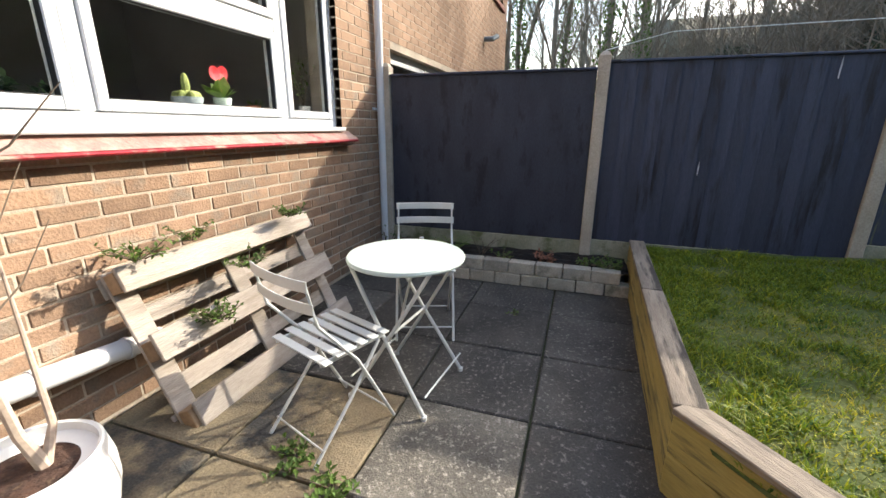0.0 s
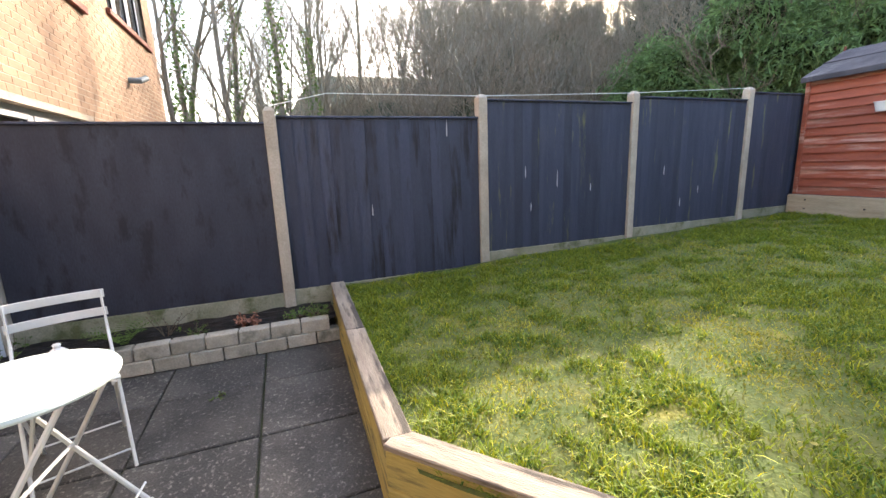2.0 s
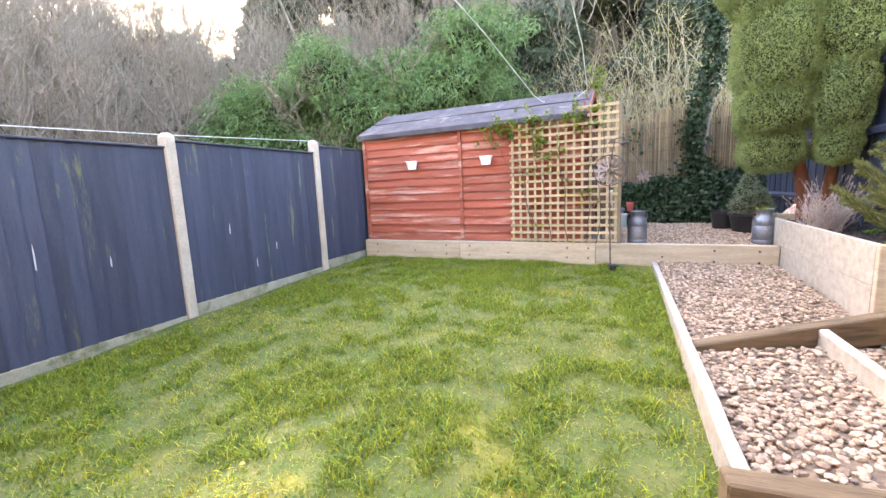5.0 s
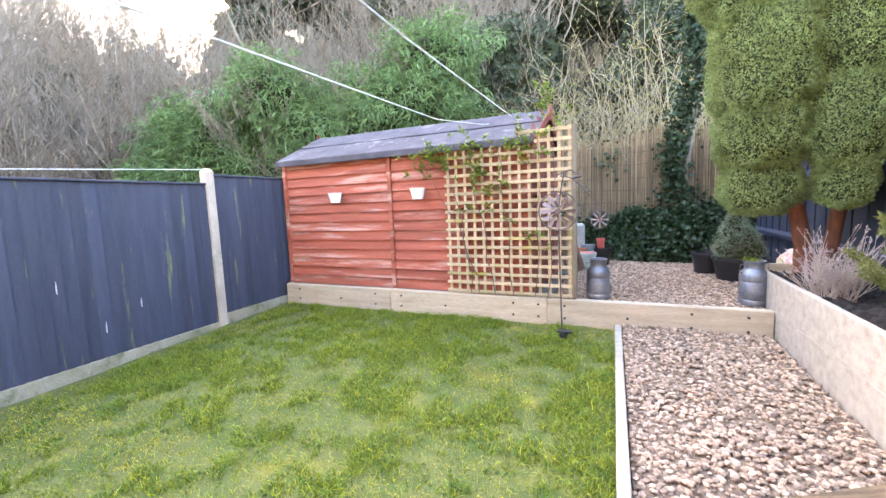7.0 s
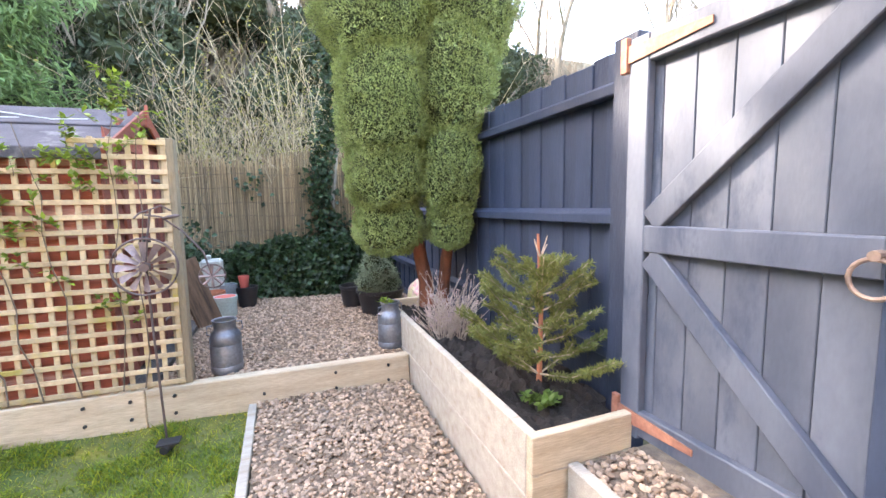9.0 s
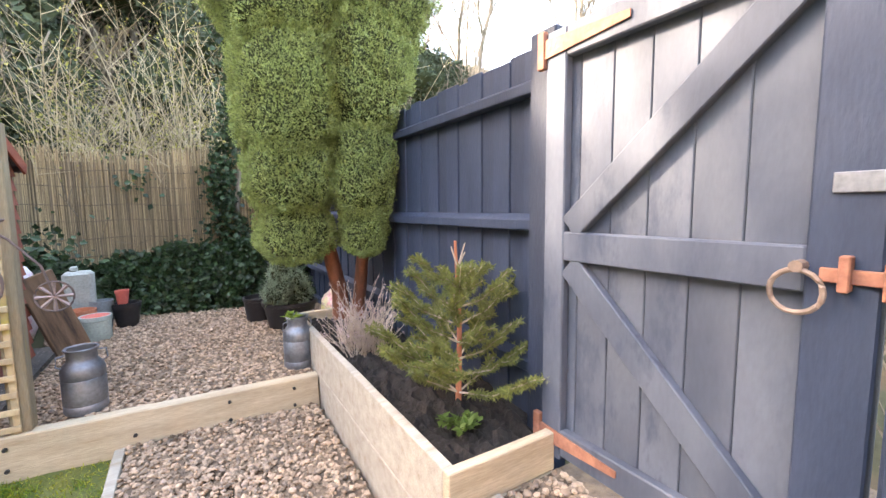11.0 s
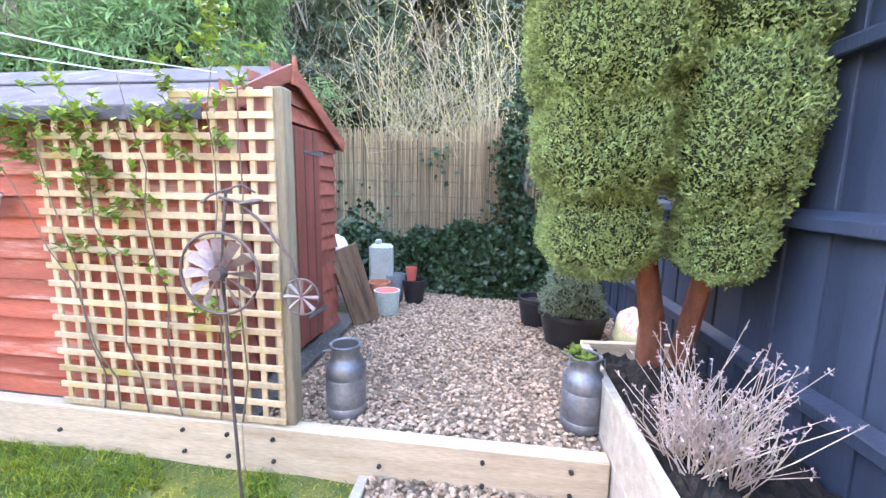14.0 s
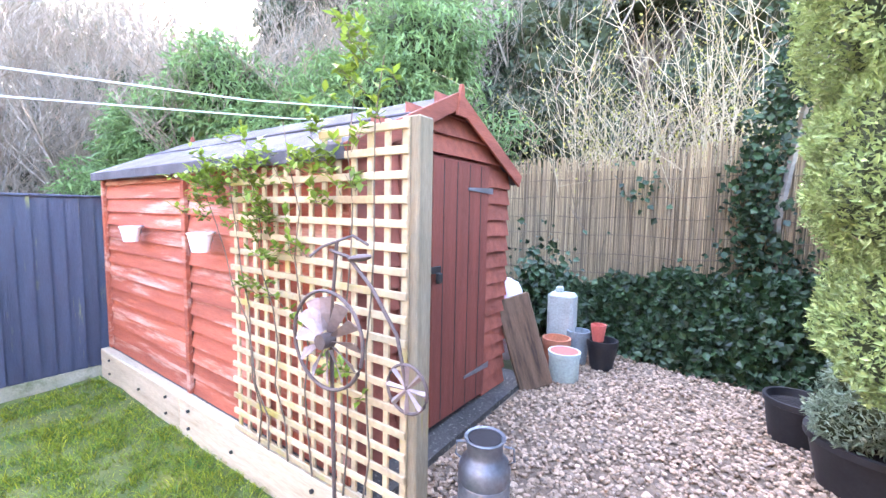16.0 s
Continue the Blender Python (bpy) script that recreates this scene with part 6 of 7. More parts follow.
M_DRYFLOWER = material("dry_flower_head", (0.46, 0.36, 0.34), (0.36, 0.26, 0.25), 8, 0.9, 0.0, 20, island=0.3)
dry_shrub((5.42, 8.25, 0.95), 26, 0.46, "dry grey-pink lavender stems in the raised bed")
small_plant("weed", (5.42, 7.05, 0.96), "green seedlings in the dark soil", 10, 0.09, 0.05, M_LEAF, M_LEAF, 1.4, "weeds")
small_plant("weed", (5.62, 7.9, 0.96), "green seedlings in the dark soil", 9, 0.10, 0.04, M_LEAF, M_LEAF, 1.2, "weeds")

# climber on the trellis
climber = thing("climber", (2.9, 8.6, 0.77), "honeysuckle climber with young yellow-green leaves on the trellis", "climber")
bt, bl = bmesh.new(), bmesh.new()
for x0, x1, zt in ((2.62, 2.35, 2.25), (2.85, 2.55, 2.32), (3.05, 2.9, 2.45), (3.30, 3.35, 2.5), (3.42, 3.5, 2.62), (2.7, 2.1, 2.12)):
    pts = []
    for k in range(9):
        f = k / 8
        pts.append(Vector((x0 + (x1 - x0) * f ** 1.5 + 0.022 * math.sin(k * 1.9 + x0 * 7), 8.612 + 0.012 * math.sin(k * 2.3), 0.78 + (zt - 0.78) * f)))
    tube(bt, pts, [0.0048 - 0.0003 * k for k in range(9)], 5)
for c, n, sp in (((2.36, 8.60, 2.13), 26, 0.10), ((2.30, 8.60, 2.22), 12, 0.10), ((2.68, 8.60, 2.28), 16, 0.08), ((2.72, 8.60, 2.12), 14, 0.08), ((2.80, 8.61, 1.98), 12, 0.07), ((2.86, 8.6, 1.78), 12, 0.07), ((3.12, 8.6, 2.30), 14, 0.09), ((3.20, 8.6, 2.12), 10, 0.09), ((3.40, 8.6, 2.5), 12, 0.08), ((3.45, 8.6, 2.62), 10, 0.07), ((3.35, 8.6, 2.25), 9, 0.1), ((2.05, 8.60, 2.12), 10, 0.10), ((2.16, 8.60, 2.16), 8, 0.08), ((3.05, 8.6, 1.5), 5, 0.1), ((3.3, 8.6, 1.35), 4, 0.1), ((2.6, 8.6, 1.6), 4, 0.1)):
    for k in range(n):
        p = Vector(c) + Vector((rnd.gauss(0, sp), rnd.uniform(-0.03, 0.01), rnd.gauss(0, sp * 0.8)))
        sprig(bt, bl, p, (rnd.uniform(-0.6, 0.6), rnd.uniform(-0.7, -0.1), rnd.uniform(-0.2, 0.9)), rnd.uniform(0.06, 0.14), 8, 0.048, 0.1, 0.002)
part("stem_tangle", bt, M_TWIG, climber)
part("leaf_spray", bl, M_LEAF_YOUNG, climber)
climber.matrix_basis = Matrix.Translation((0, 0.05, 0)) @ SKEW @ climber.matrix_basis

# ---- bamboo screen and ivy ----
screen = thing("bamboo_screen", (3.8, 12.3, 0.7), "brown split bamboo screen wired along the back fence", "screen", kind="structure")
# added sheet whose dark brown is the shade between the canes
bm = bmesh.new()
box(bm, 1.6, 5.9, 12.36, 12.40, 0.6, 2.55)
part("shade_backing", bm, M_BAMBOO_BACK, screen)
SV, SF, k0 = [], [], 0


def strand(V, F, a, b, r0, r1, sides=3):
    """A thin closed prism from a to b, added to the lists."""
    a, b = np.asarray(a, float), np.asarray(b, float)
    d = b - a
    d /= np.linalg.norm(d) + 1e-9
    h = np.array((0, 0, 1.0)) if abs(d[2]) < 0.9 else np.array((1.0, 0, 0))
    u = np.cross(d, h)
    u /= np.linalg.norm(u)
    w = np.cross(d, u)
    base = len(V)
    for p, r in ((a, r0), (b, r1)):
        for k in range(sides):
            t = k * math.tau / sides
            V.append(p + (u * math.cos(t) + w * math.sin(t)) * r)
    for k in range(sides):
        m = (k + 1) % sides
        F.append((base + k, base + m, base + sides + m))
        F.append((base + k, base + sides + m, base + sides + k))


x = 1.6
V, F = [], []
while x < 5.85:
    top = 2.62 + 0.05 * math.sin(x * 3) + rnd.uniform(-0.05, 0.06) + 0.04 * (x - 2)
    strand(V, F, (x, 12.345 + rnd.uniform(-0.008, 0.008), 0.68), (x + rnd.uniform(-0.02, 0.02), 12.345 + rnd.uniform(-0.012, 0.012), top), 0.0052, 0.0046, 4)
    x += rnd.uniform(0.0058, 0.0092)
tagged(part("canes", raw("canes", V, F, M_BAMBOO), None, screen), kind="stuff")
for z in (0.95, 1.15, 1.38, 1.6, 1.82, 2.02, 2.25, 2.45):
    bm = bmesh.new()
    tube(bm, [(1.6 + 0.2 * k, 12.332, z + 0.012 * math.sin(k * 1.3)) for k in range(22)], 0.0038, 4)
    part("binding_wire", bm, M_TWIG, screen)

ivy = thing("ivy", (4.5, 11.7, 0.72), "dark glossy ivy mounded along the back fence", "ivy", kind="stuff")
cs, ns = [], []
for k in range(15000):
    x = rng.uniform(2.5, 5.82)
    top = 0.44 + 0.24 * (x - 3) / 2.8 + 0.18 * noise.noise(Vector((x * 2.2, 0, 4)))
    f = rng.random()
    y = 12.3 - (0.35 + 0.75 * (1 - f)) * (0.55 + 0.45 * min(1, max(0.0, (x - 2.6) / 2.4))) + rng.normal(0, 0.05)
    cs.append((x, y, 0.74 + max(0.02, top * 1.25) * f + rng.normal(0, 0.03)))
    ns.append((0, -1, 0.5))
for k in range(2300):
    z = rng.uniform(1.3, 4.6)
    x = 5.0 + 0.14 * math.sin(z * 2.1) + rng.normal(0, 0.11 + (0.10 if z < 1.8 else 0))
    cs.append((min(x, 5.8), 12.25 + rng.normal(0, 0.06), z))
    ns.append((0, -1, 0.3))
for k in range(1100):
    cs.append((3.15 + rng.normal(0, 0.17), 11.35 + rng.normal(0, 0.14), 0.95 + abs(rng.normal(0, 0.33))))
    ns.append((0.3, -1, 0.5))
for k in range(40):
    cs.append((3.85 + rng.normal(0, 0.13), 12.27, 2.3 + rng.normal(0, 0.2)))
    ns.append((0, -1, 0.3))
v, f = leaf_cloud(np.array(cs), np.array(ns), 0.07, 0.8, 0.7, droop=0.3)
part("leaves", raw("leaves", v, f, M_LEAF_DARK), None, ivy)
# dark lumps under the ivy leaves stand in for the shade there
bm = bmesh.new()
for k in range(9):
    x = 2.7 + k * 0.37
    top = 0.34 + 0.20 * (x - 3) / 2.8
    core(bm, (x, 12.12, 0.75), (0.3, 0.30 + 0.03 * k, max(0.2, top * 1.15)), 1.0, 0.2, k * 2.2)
part("shade_core", bm, M_CYPRESS_CORE, ivy)
bm = bmesh.new()
tube(bm, [(5.15, 12.3, 0.7), (5.05, 12.3, 2.0), (5.2, 12.3, 3.2), (5.1, 12.3, 4.6)], [0.05, 0.04, 0.03, 0.02], 6)
part("stem", bm, M_BARK, ivy)

# ---- woods ----
def bare_tree(seed, h, lean=0.1, stems=1, dens=1.0, up=0.35):
    """Trunk and limbs in one mesh, fine twigs in another; its foot is the origin."""
    r = random.Random(seed)
    LV, LF, TV, TF = [], [], [], []

    def grow(p, d, ln, rad, depth):
        pts = [p]
        seg = 4 if depth < 2 else 3
        for k in range(seg):
            d = (d + Vector((r.uniform(-1, 1), r.uniform(-1, 1), r.uniform(-0.5, 0.8) + up * 0.3)) * 0.16 * (1 + depth * 0.35)).normalized()
            q = pts[-1] + d * ln / seg
            a, b = rad * (1 - 0.6 * k / seg), rad * (1 - 0.6 * (k + 1) / seg)
            strand(LV if depth < 3 else TV, LF if depth < 3 else TF, pts[-1], q, a, b, 6 if depth == 0 else 4 if depth < 3 else 3)
            pts.append(q)
        if depth >= 4:
            return
        kids = (7 if depth == 0 else 5 if depth < 3 else 4)
        for k in range(max(2, int(kids * dens))):
            f = r.uniform(0.3, 1.0) if depth else r.uniform(0.25, 1.0)
            i = min(seg - 1, int(f * seg))
            b = pts[i].lerp(pts[i + 1], f * seg - i)
            a = r.uniform(0, math.tau)
            out = Vector((math.cos(a), math.sin(a), r.uniform(0.0, 0.7) + up))
            nd = (d * 0.55 + out.normalized() * 0.8).normalized()
            grow(b, nd, ln * r.uniform(0.4, 0.62), max(0.006, rad * (1 - 0.6 * f) * 0.55), depth + 1)

    for s in range(stems):
        a = s * 2.4 + seed
        grow(Vector((0.25 * math.cos(a), 0.25 * math.sin(a), 0)) if stems > 1 else Vector(), Vector((lean * math.cos(a), lean * math.sin(a), 1)).normalized(), h * r.uniform(0.55, 0.75), h * 0.0105 / (1 + 0.25 * (stems - 1)), 0)
    return LV, LF, TV, TF


def make_tree(name, label, seed, h, mat, **kw):
    t = thing(name, (0, 0, 0), label, "tree", "woodland trees")
    LV, LF, TV, TF = bare_tree(seed, h, **kw)
    part("branchwork", raw("branchwork", LV, LF, mat), None, t)
    part("twig_spray", raw("twig_spray", TV, TF, mat), None, t)
    return t


def plant_tree(t, x, y, s, turn):
    m = Matrix.Translation((x, y, ground_height(x, y) - 0.1)) @ Matrix.Rotation(turn, 4, "Z")
    c = copy_thing(t, m)
    c.scale = (s, s, s)
    return c


kinds = [make_tree("bare_tree", "tall leafless woodland tree with grey bark", 3, 11, M_BARK, lean=0.12),
         make_tree("bare_tree", "tall leafless woodland tree with grey bark", 11, 12, M_BARK, lean=0.2, up=0.5),
         make_tree("bare_tree", "leafless many-stemmed woodland tree", 23, 9, M_BARK, stems=3, lean=0.35, dens=0.8),
         make_tree("bare_tree", "leafless many-stemmed thorn tree with brown twigs", 31, 6.5, M_BROWNLEAF, stems=4, lean=0.5, dens=0.9, up=0.1)]
SPOTS = []
wr = random.Random(77)
for n, (x0, x1, y0, y1) in ((14, (-26, -10.5, -4, 6)), (26, (-20, -5.0, 6.5, 16)), (24, (-9, 1.5, 14.0, 22)), (34, (-22, 12, 19, 36)), (12, (7.5, 22, 9, 28))):
    for k in range(n):
        SPOTS.append((wr.uniform(x0, x1), wr.uniform(y0, y1)))
SPOTS += [(0.6, 15.2), (-3.2, 13.6), (-4.2, 12.8), (-11.5, 0.8), (-12.5, 2.0), (-11.0, -1.0), (-9.5, 12.2), (-11.0, 13.2), (-12.5, 12.4), (-8.6, 13.0), (-10.2, 11.4), (-13.5, 14.2), (-12.0, 15.3), (-9.0, 10.6)]


for n, (x0, x1, y0, y1) in ((20, (-20, -6, 8, 20)), (18, (-8, 3, 16, 26)), (14, (8, 26, 4, 26)), (24, (-24, -9, 19.5, 34)), (20, (-15, -6.0, 8.5, 14)), (12, (-6, 2, 14.5, 18)), (40, (-34, -17, 10, 22)), (22, (-18, -10.5, 11, 17)), (10, (-30, -16, 0, 9))):
    for k in range(n):
        SPOTS.append((wr.uniform(x0, x1), wr.uniform(y0, y1)))
HEIGHTS = (11.0, 12.0, 9.0, 6.5)
for i, (x, y) in enumerate(SPOTS):
    k = i % 4
    if x < -10 and y < 6:
        k = (0, 1, 2, 1)[i % 4]
    s = wr.uniform(0.75, 1.2)
    while s > 0.3 and s * HEIGHTS[k] * 1.05 + ground_height(x, y) > headroom(x, y, 0.27 * s * HEIGHTS[k]):
        s *= 0.86
    if s > 0.3:
        plant_tree(kinds[k], x, y, s, wr.uniform(0, 6.28))
for i, t in enumerate(kinds):
    x, y = ((-15.5, 13.5), (-2.5, 20.0), (-3.2, 13.4), (-2.2, 12.6))[i]
    t.matrix_basis = Matrix.Translation((x, y, ground_height(x, y) - 0.1))

# pale hazel thicket behind the bamboo
for n, (cx, cy, h, count) in enumerate(((3.3, 13.9, 4.6, 75), (4.6, 14.4, 5.6, 90), (5.7, 14.0, 5.2, 70), (2.3, 14.8, 4.2, 50), (6.9, 14.6, 5.5, 60))):
    t = thing("hazel_bush", (cx, cy, 0.1), "pale leafless hazel thicket with yellow catkins", "shrub", "hazel bushes")
    V, F, C = [], [], []
    for k in range(count):
        a, s = wr.uniform(0, math.tau), wr.uniform(0.02, 0.42)
        p = Vector((cx + math.cos(a) * 0.4 * wr.random(), cy + math.sin(a) * 0.4 * wr.random(), 0.0))
        d = Vector((math.cos(a) * s, math.sin(a) * s, 1)).normalized()
        ln = h * wr.uniform(0.6, 1.05)
        rad = wr.uniform(0.008, 0.02)
        for i in range(5):
            d = (d + Vector((wr.uniform(-0.2, 0.2), wr.uniform(-0.2, 0.2), -0.02 * i))).normalized()
            q = p + d * ln / 5
            strand(V, F, p, q, rad * (1 - 0.17 * i), rad * (1 - 0.17 * (i + 1)), 3)
            for j in range(3):
                b = p.lerp(q, wr.random())
                e = b + (d * 0.6 + Vector((wr.uniform(-1, 1), wr.uniform(-1, 1), wr.uniform(-0.4, 0.8)))) * wr.uniform(0.25, 0.6)
                if i > 0:
                    strand(V, F, b, e, 0.005, 0.002, 3)
                    C += [e, b.lerp(e, 0.6)]
            p = q
    part("stem_clump", raw("stem_clump", V, F, M_BARK_PALE), None, t)
    C = np.array([list(c) for c in C])
    v, f = leaf_cloud(np.repeat(C, 2, 0) + rng.normal(0, 0.04, (len(C) * 2, 3)), rng.normal(0, 1, (len(C) * 2, 3)), 0.045, 0.5)
    part("catkin_spray", raw("catkin_spray", v, f, M_BUD), None, t)

# broad evergreen behind the shed
pads = []
er = random.Random(5)
for k in range(44):
    f = (k + 0.5) / 44
    x = -5.6 + 6.4 * f
    y = 10.7 + 0.28 * (x + 5.6) + er.uniform(-0.5, 1.4)
    z = 0.8 + (2.6 + 0.22 * (x + 5.6)) * ((k * 0.618) % 1.0)
    pads.append(((x, y, z), (er.uniform(0.8, 1.25), er.uniform(0.7, 1.0), er.uniform(0.45, 0.8))))
clump_tree("evergreen_tree", "broad feathery evergreen cypress behind the shed", pads, 0.15, M_HEDGE, M_CYPRESS_CORE, 620, (-2.5, 11.2, 0), [([(-2.5, 11.2, -0.1), (-2.4, 11.2, 2.5)], [0.16, 0.08])], M_BARK, 0.20, 0.9, ragged=0.6)


def evergreen(at, w, h, n, name="holly", label="dark evergreen holly thicket under the trees"):
    ps = []
    h = min(h, headroom(at[0], at[1], w + 1.4) - at[2] - 1.1)
    if h < 1.2:
        return
    for k in range(n):
        f = (k + 0.5) / n
        a, rr = k * 2.4, w * (1.05 - f) * (0.5 + 0.5 * wr.random())
        ps.append(((at[0] + rr * math.cos(a), at[1] + rr * 0.8 * math.sin(a), at[2] + h * (0.1 + 0.85 * f)), (wr.uniform(0.9, 1.4), wr.uniform(0.9, 1.3), wr.uniform(0.7, 1.1))))
    clump_tree(name, label, ps, 0.16, M_HEDGE_DARK, M_CYPRESS_CORE, 120, at, [([at, (at[0], at[1], at[2] + h * 0.7)], [0.14, 0.07])], M_BARK, 0.5)


for x, y, w, h, n in ((-9.5, 8.5, 1.8, 3.0, 10), (-11.0, 12.6, 2.0, 6.0, 14), (-13.0, 10.6, 2.0, 5.0, 12), (-13.0, 12.0, 2.8, 6.0, 14), (-6.0, 14.5, 2.6, 5.5, 14), (-1.5, 16.5, 2.4, 5.0, 12), (1.6, 15.8, 1.8, 5.2, 13), (-10.0, 16.0, 3.0, 5.5, 12), (5.5, 17.5, 2.8, 4.0, 10),
                      (-15.5, 7.0, 2.0, 2.6, 8), (-16.0, 2.5, 2.4, 1.8, 7), (10.5, 17.0, 3.0, 4.2, 9), (-4.0, 20.0, 4.0, 6.5, 12), (2.5, 21.0, 4.0, 5.5, 10), (-11.5, 19.5, 2.8, 6.0, 12), (-15.5, 17.5, 2.8, 6.0, 12), (-8.0, 22.5, 3.0, 6.5, 12), (-0.5, 23.5, 3.0, 6.0, 11), (7.5, 22.0, 3.0, 5.0, 10)):
    evergreen((x, y, ground_height(x, y) - 0.1), w, h, n)
# added ivy-smothered trees, high crowns set to shade steps, far lawn, gate and fence
for ix, iy, low, high, wide in ((-7.35, 16.2, 7.4, 11.4, 1.0), (-5.15, 16.0, 7.9, 12.4, 1.0), (-2.30, 16.0, 7.3, 10.2, 0.45)):
    pads = []
    for k in range(11):
        f = k / 10
        pads.append(((ix + 0.42 * wide * math.sin(k * 2.4), iy + 0.6 * wide * math.cos(k * 2.4), low + (high - low) * f), ((0.8 - 0.12 * f) * wide, (0.85 - 0.15 * f) * wide, 0.55)))
    clump_tree("shade_tree", "tall tree added to cast shade, its high crown smothered in dark ivy", pads, 0.12, M_HEDGE_DARK, M_CYPRESS_CORE, 420, (ix, iy, 1.0), [([(ix, iy, 0.9), (ix + 0.05, iy, 5.0), (ix, iy, high)], [0.2, 0.14, 0.04])], M_BARK, 0.6, ragged=0.35)
# ivy-clad trunks at the end of the terrace
for x, y, h in ((-12.2, -0.6, 8.0), (-13.0, 0.9, 9.0), (-12.0, 2.2, 8.5), (-14.5, -2.2, 9), (-15, 3.6, 7)):
    t = thing("ivy_clad_tree", (x, y, -0.1), "bare tree with its trunk wrapped in ivy", "tree", "woodland trees")
    bm = bmesh.new()
    p = Vector((x, y, -0.15))
    pts = [p + Vector((0.12 * math.sin(k * 1.3 + x), 0.12 * math.cos(k + y), h * k / 7)) for k in range(8)]
    tube(bm, pts, [0.13 - 0.012 * k for k in range(8)], 7)
    part("trunk", bm, M_BARK, t)
    cs = []
    for k in range(2200):
        f = wr.random() ** 1.3 * 6.9
        i = int(f)
        q = pts[i].lerp(pts[i + 1], f - i)
        a = wr.uniform(0, math.tau)
        rr = 0.14 + abs(wr.gauss(0, 0.14))
        cs.append((q.x + rr * math.cos(a), q.y + rr * math.sin(a), q.z + wr.gauss(0, 0.1)))
    v, f = leaf_cloud(np.array(cs), rng.normal(0, 1, (len(cs), 3)), 0.10, 0.6)
    part("ivy_leaves", raw("ivy_leaves", v, f, M_LEAF), None, t)
# brush along the wood's edge
V, F = [], []
for k in range(11000):
    if k > 9000:
        x, y = wr.uniform(7.5, 22), wr.uniform(5, 26)
    elif k % 3 == 0:
        x, y = wr.uniform(-22, -7), wr.uniform(4.5, 14)
    elif k % 3 == 1:
        x, y = wr.uniform(-14, 7), wr.uniform(13.2, 30)
    else:
        x, y = wr.uniform(-24, -11), wr.uniform(-3, 6)
    p = Vector((x, y, ground_height(x, y) - 0.1))
    d = Vector((wr.uniform(-0.7, 0.7), wr.uniform(-0.7, 0.7), 1)).normalized()
    ln = wr.uniform(1.2, 4.2) * (0.55 if k % 3 == 2 else 1)
    rad = wr.uniform(0.008, 0.022)
    for i in range(3):
        d = (d + Vector((wr.uniform(-0.35, 0.35), wr.uniform(-0.35, 0.35), -0.1))).normalized()
        q = p + d * ln / 3
        strand(V, F, p, q, rad * (1 - 0.28 * i), rad * (1 - 0.28 * (i + 1)), 3)
        if i:
            for j in range(2):
                strand(V, F, p.lerp(q, wr.random()), q + Vector((wr.uniform(-0.5, 0.5), wr.uniform(-0.5, 0.5), wr.uniform(-0.2, 0.5))), 0.006, 0.003, 3)
        p = q
tagged(new("undergrowth", raw("undergrowth", V, F, M_BROWNLEAF)), "tangled brown leafless undergrowth along the wood", "undergrowth", kind="stuff")

# ---- bricks, gravel, grass: the many small pieces ----
BW, BH, GAP = 0.215, 0.065, 0.010
near_me = pybox("brick", BW, 0.05, BH, M_BRICK, 0.004)
half_me = pybox("brick", 0.1025, 0.05, BH, M_BRICK, 0.004)
TEMPLATE = np.array([(x, y, z) for x in (-0.5, 0.5) for y in (-0.5, 0.5) for z in (-0.5, 0.5)])
CUBE = np.array([(0, 1, 3, 2), (4, 6, 7, 5), (0, 4, 5, 1), (2, 3, 7, 6), (0, 2, 6, 4), (1, 5, 7, 3)])
bv, bf, nb = [], [], 0
count = 0


def free_spans(x0, x1, z0, z1):
    spans = [(x0, x1)]
    for h0, h1, g0, g1 in HOLES:
        if z1 > g0 - 0.02 and z0 < g1:
            nxt = []
            for a, b in spans:
                if h1 <= a or h0 >= b:
                    nxt.append((a, b))
                else:
                    if h0 - a > 0.03:
                        nxt.append((a, h0))
                    if b - h1 > 0.03:
                        nxt.append((h1, b))
            spans = nxt
    return spans


row = 0
z = 0.002
while z < HT - 0.1:
    x = HX0 - (0.1125 if row % 2 else 0)
    while x < HX1:
        a, b = max(x, HX0), min(x + BW, HX1)
        for c, d in free_spans(a, b, z, z + BH):
            w = d - c
            if w < 0.02:
                continue
            near = -0.02 < c < 3.2 and z < 1.75 and count < 300
            if near and abs(w - BW) < 1e-3:
                piece("brick", near_me, pose((c + d) / 2, WALL_Y - 0.025 + rnd.uniform(-0.002, 0.002), z + BH / 2), wall_house)
                count += 1
            elif c < 5.0:
                bv.append(TEMPLATE * (w, 0.05, BH) + ((c + d) / 2, WALL_Y - 0.0262 + rnd.uniform(-0.0008, 0.0008), z + BH / 2))
                bf.append(CUBE + 8 * nb)
                nb += 1
        x += BW + GAP
    z += BH + GAP
    row += 1
tagged(part("brickwork", raw("brickwork", np.concatenate(bv), np.concatenate(bf), M_BRICK_JOINED), None, wall_house, "buff brick courses"), kind="stuff")

# gravel
M_PEBBLE = material("buff_gravel", (0.37, 0.262, 0.175), (0.27, 0.19, 0.13), 30, 0.75, 0.15, 120, island=0.5, c=(0.24, 0.19, 0.16), cscale=14, camount=0.56)
ICO_V, ICO_F = [], []
tb = bmesh.new()
bmesh.ops.create_icosphere(tb, subdivisions=1, radius=1)
ICO_V = np.array([v.co[:] for v in tb.verts])
ICO_F = np.array([[v.index for v in f.verts] for f in tb.faces])
tb.free()


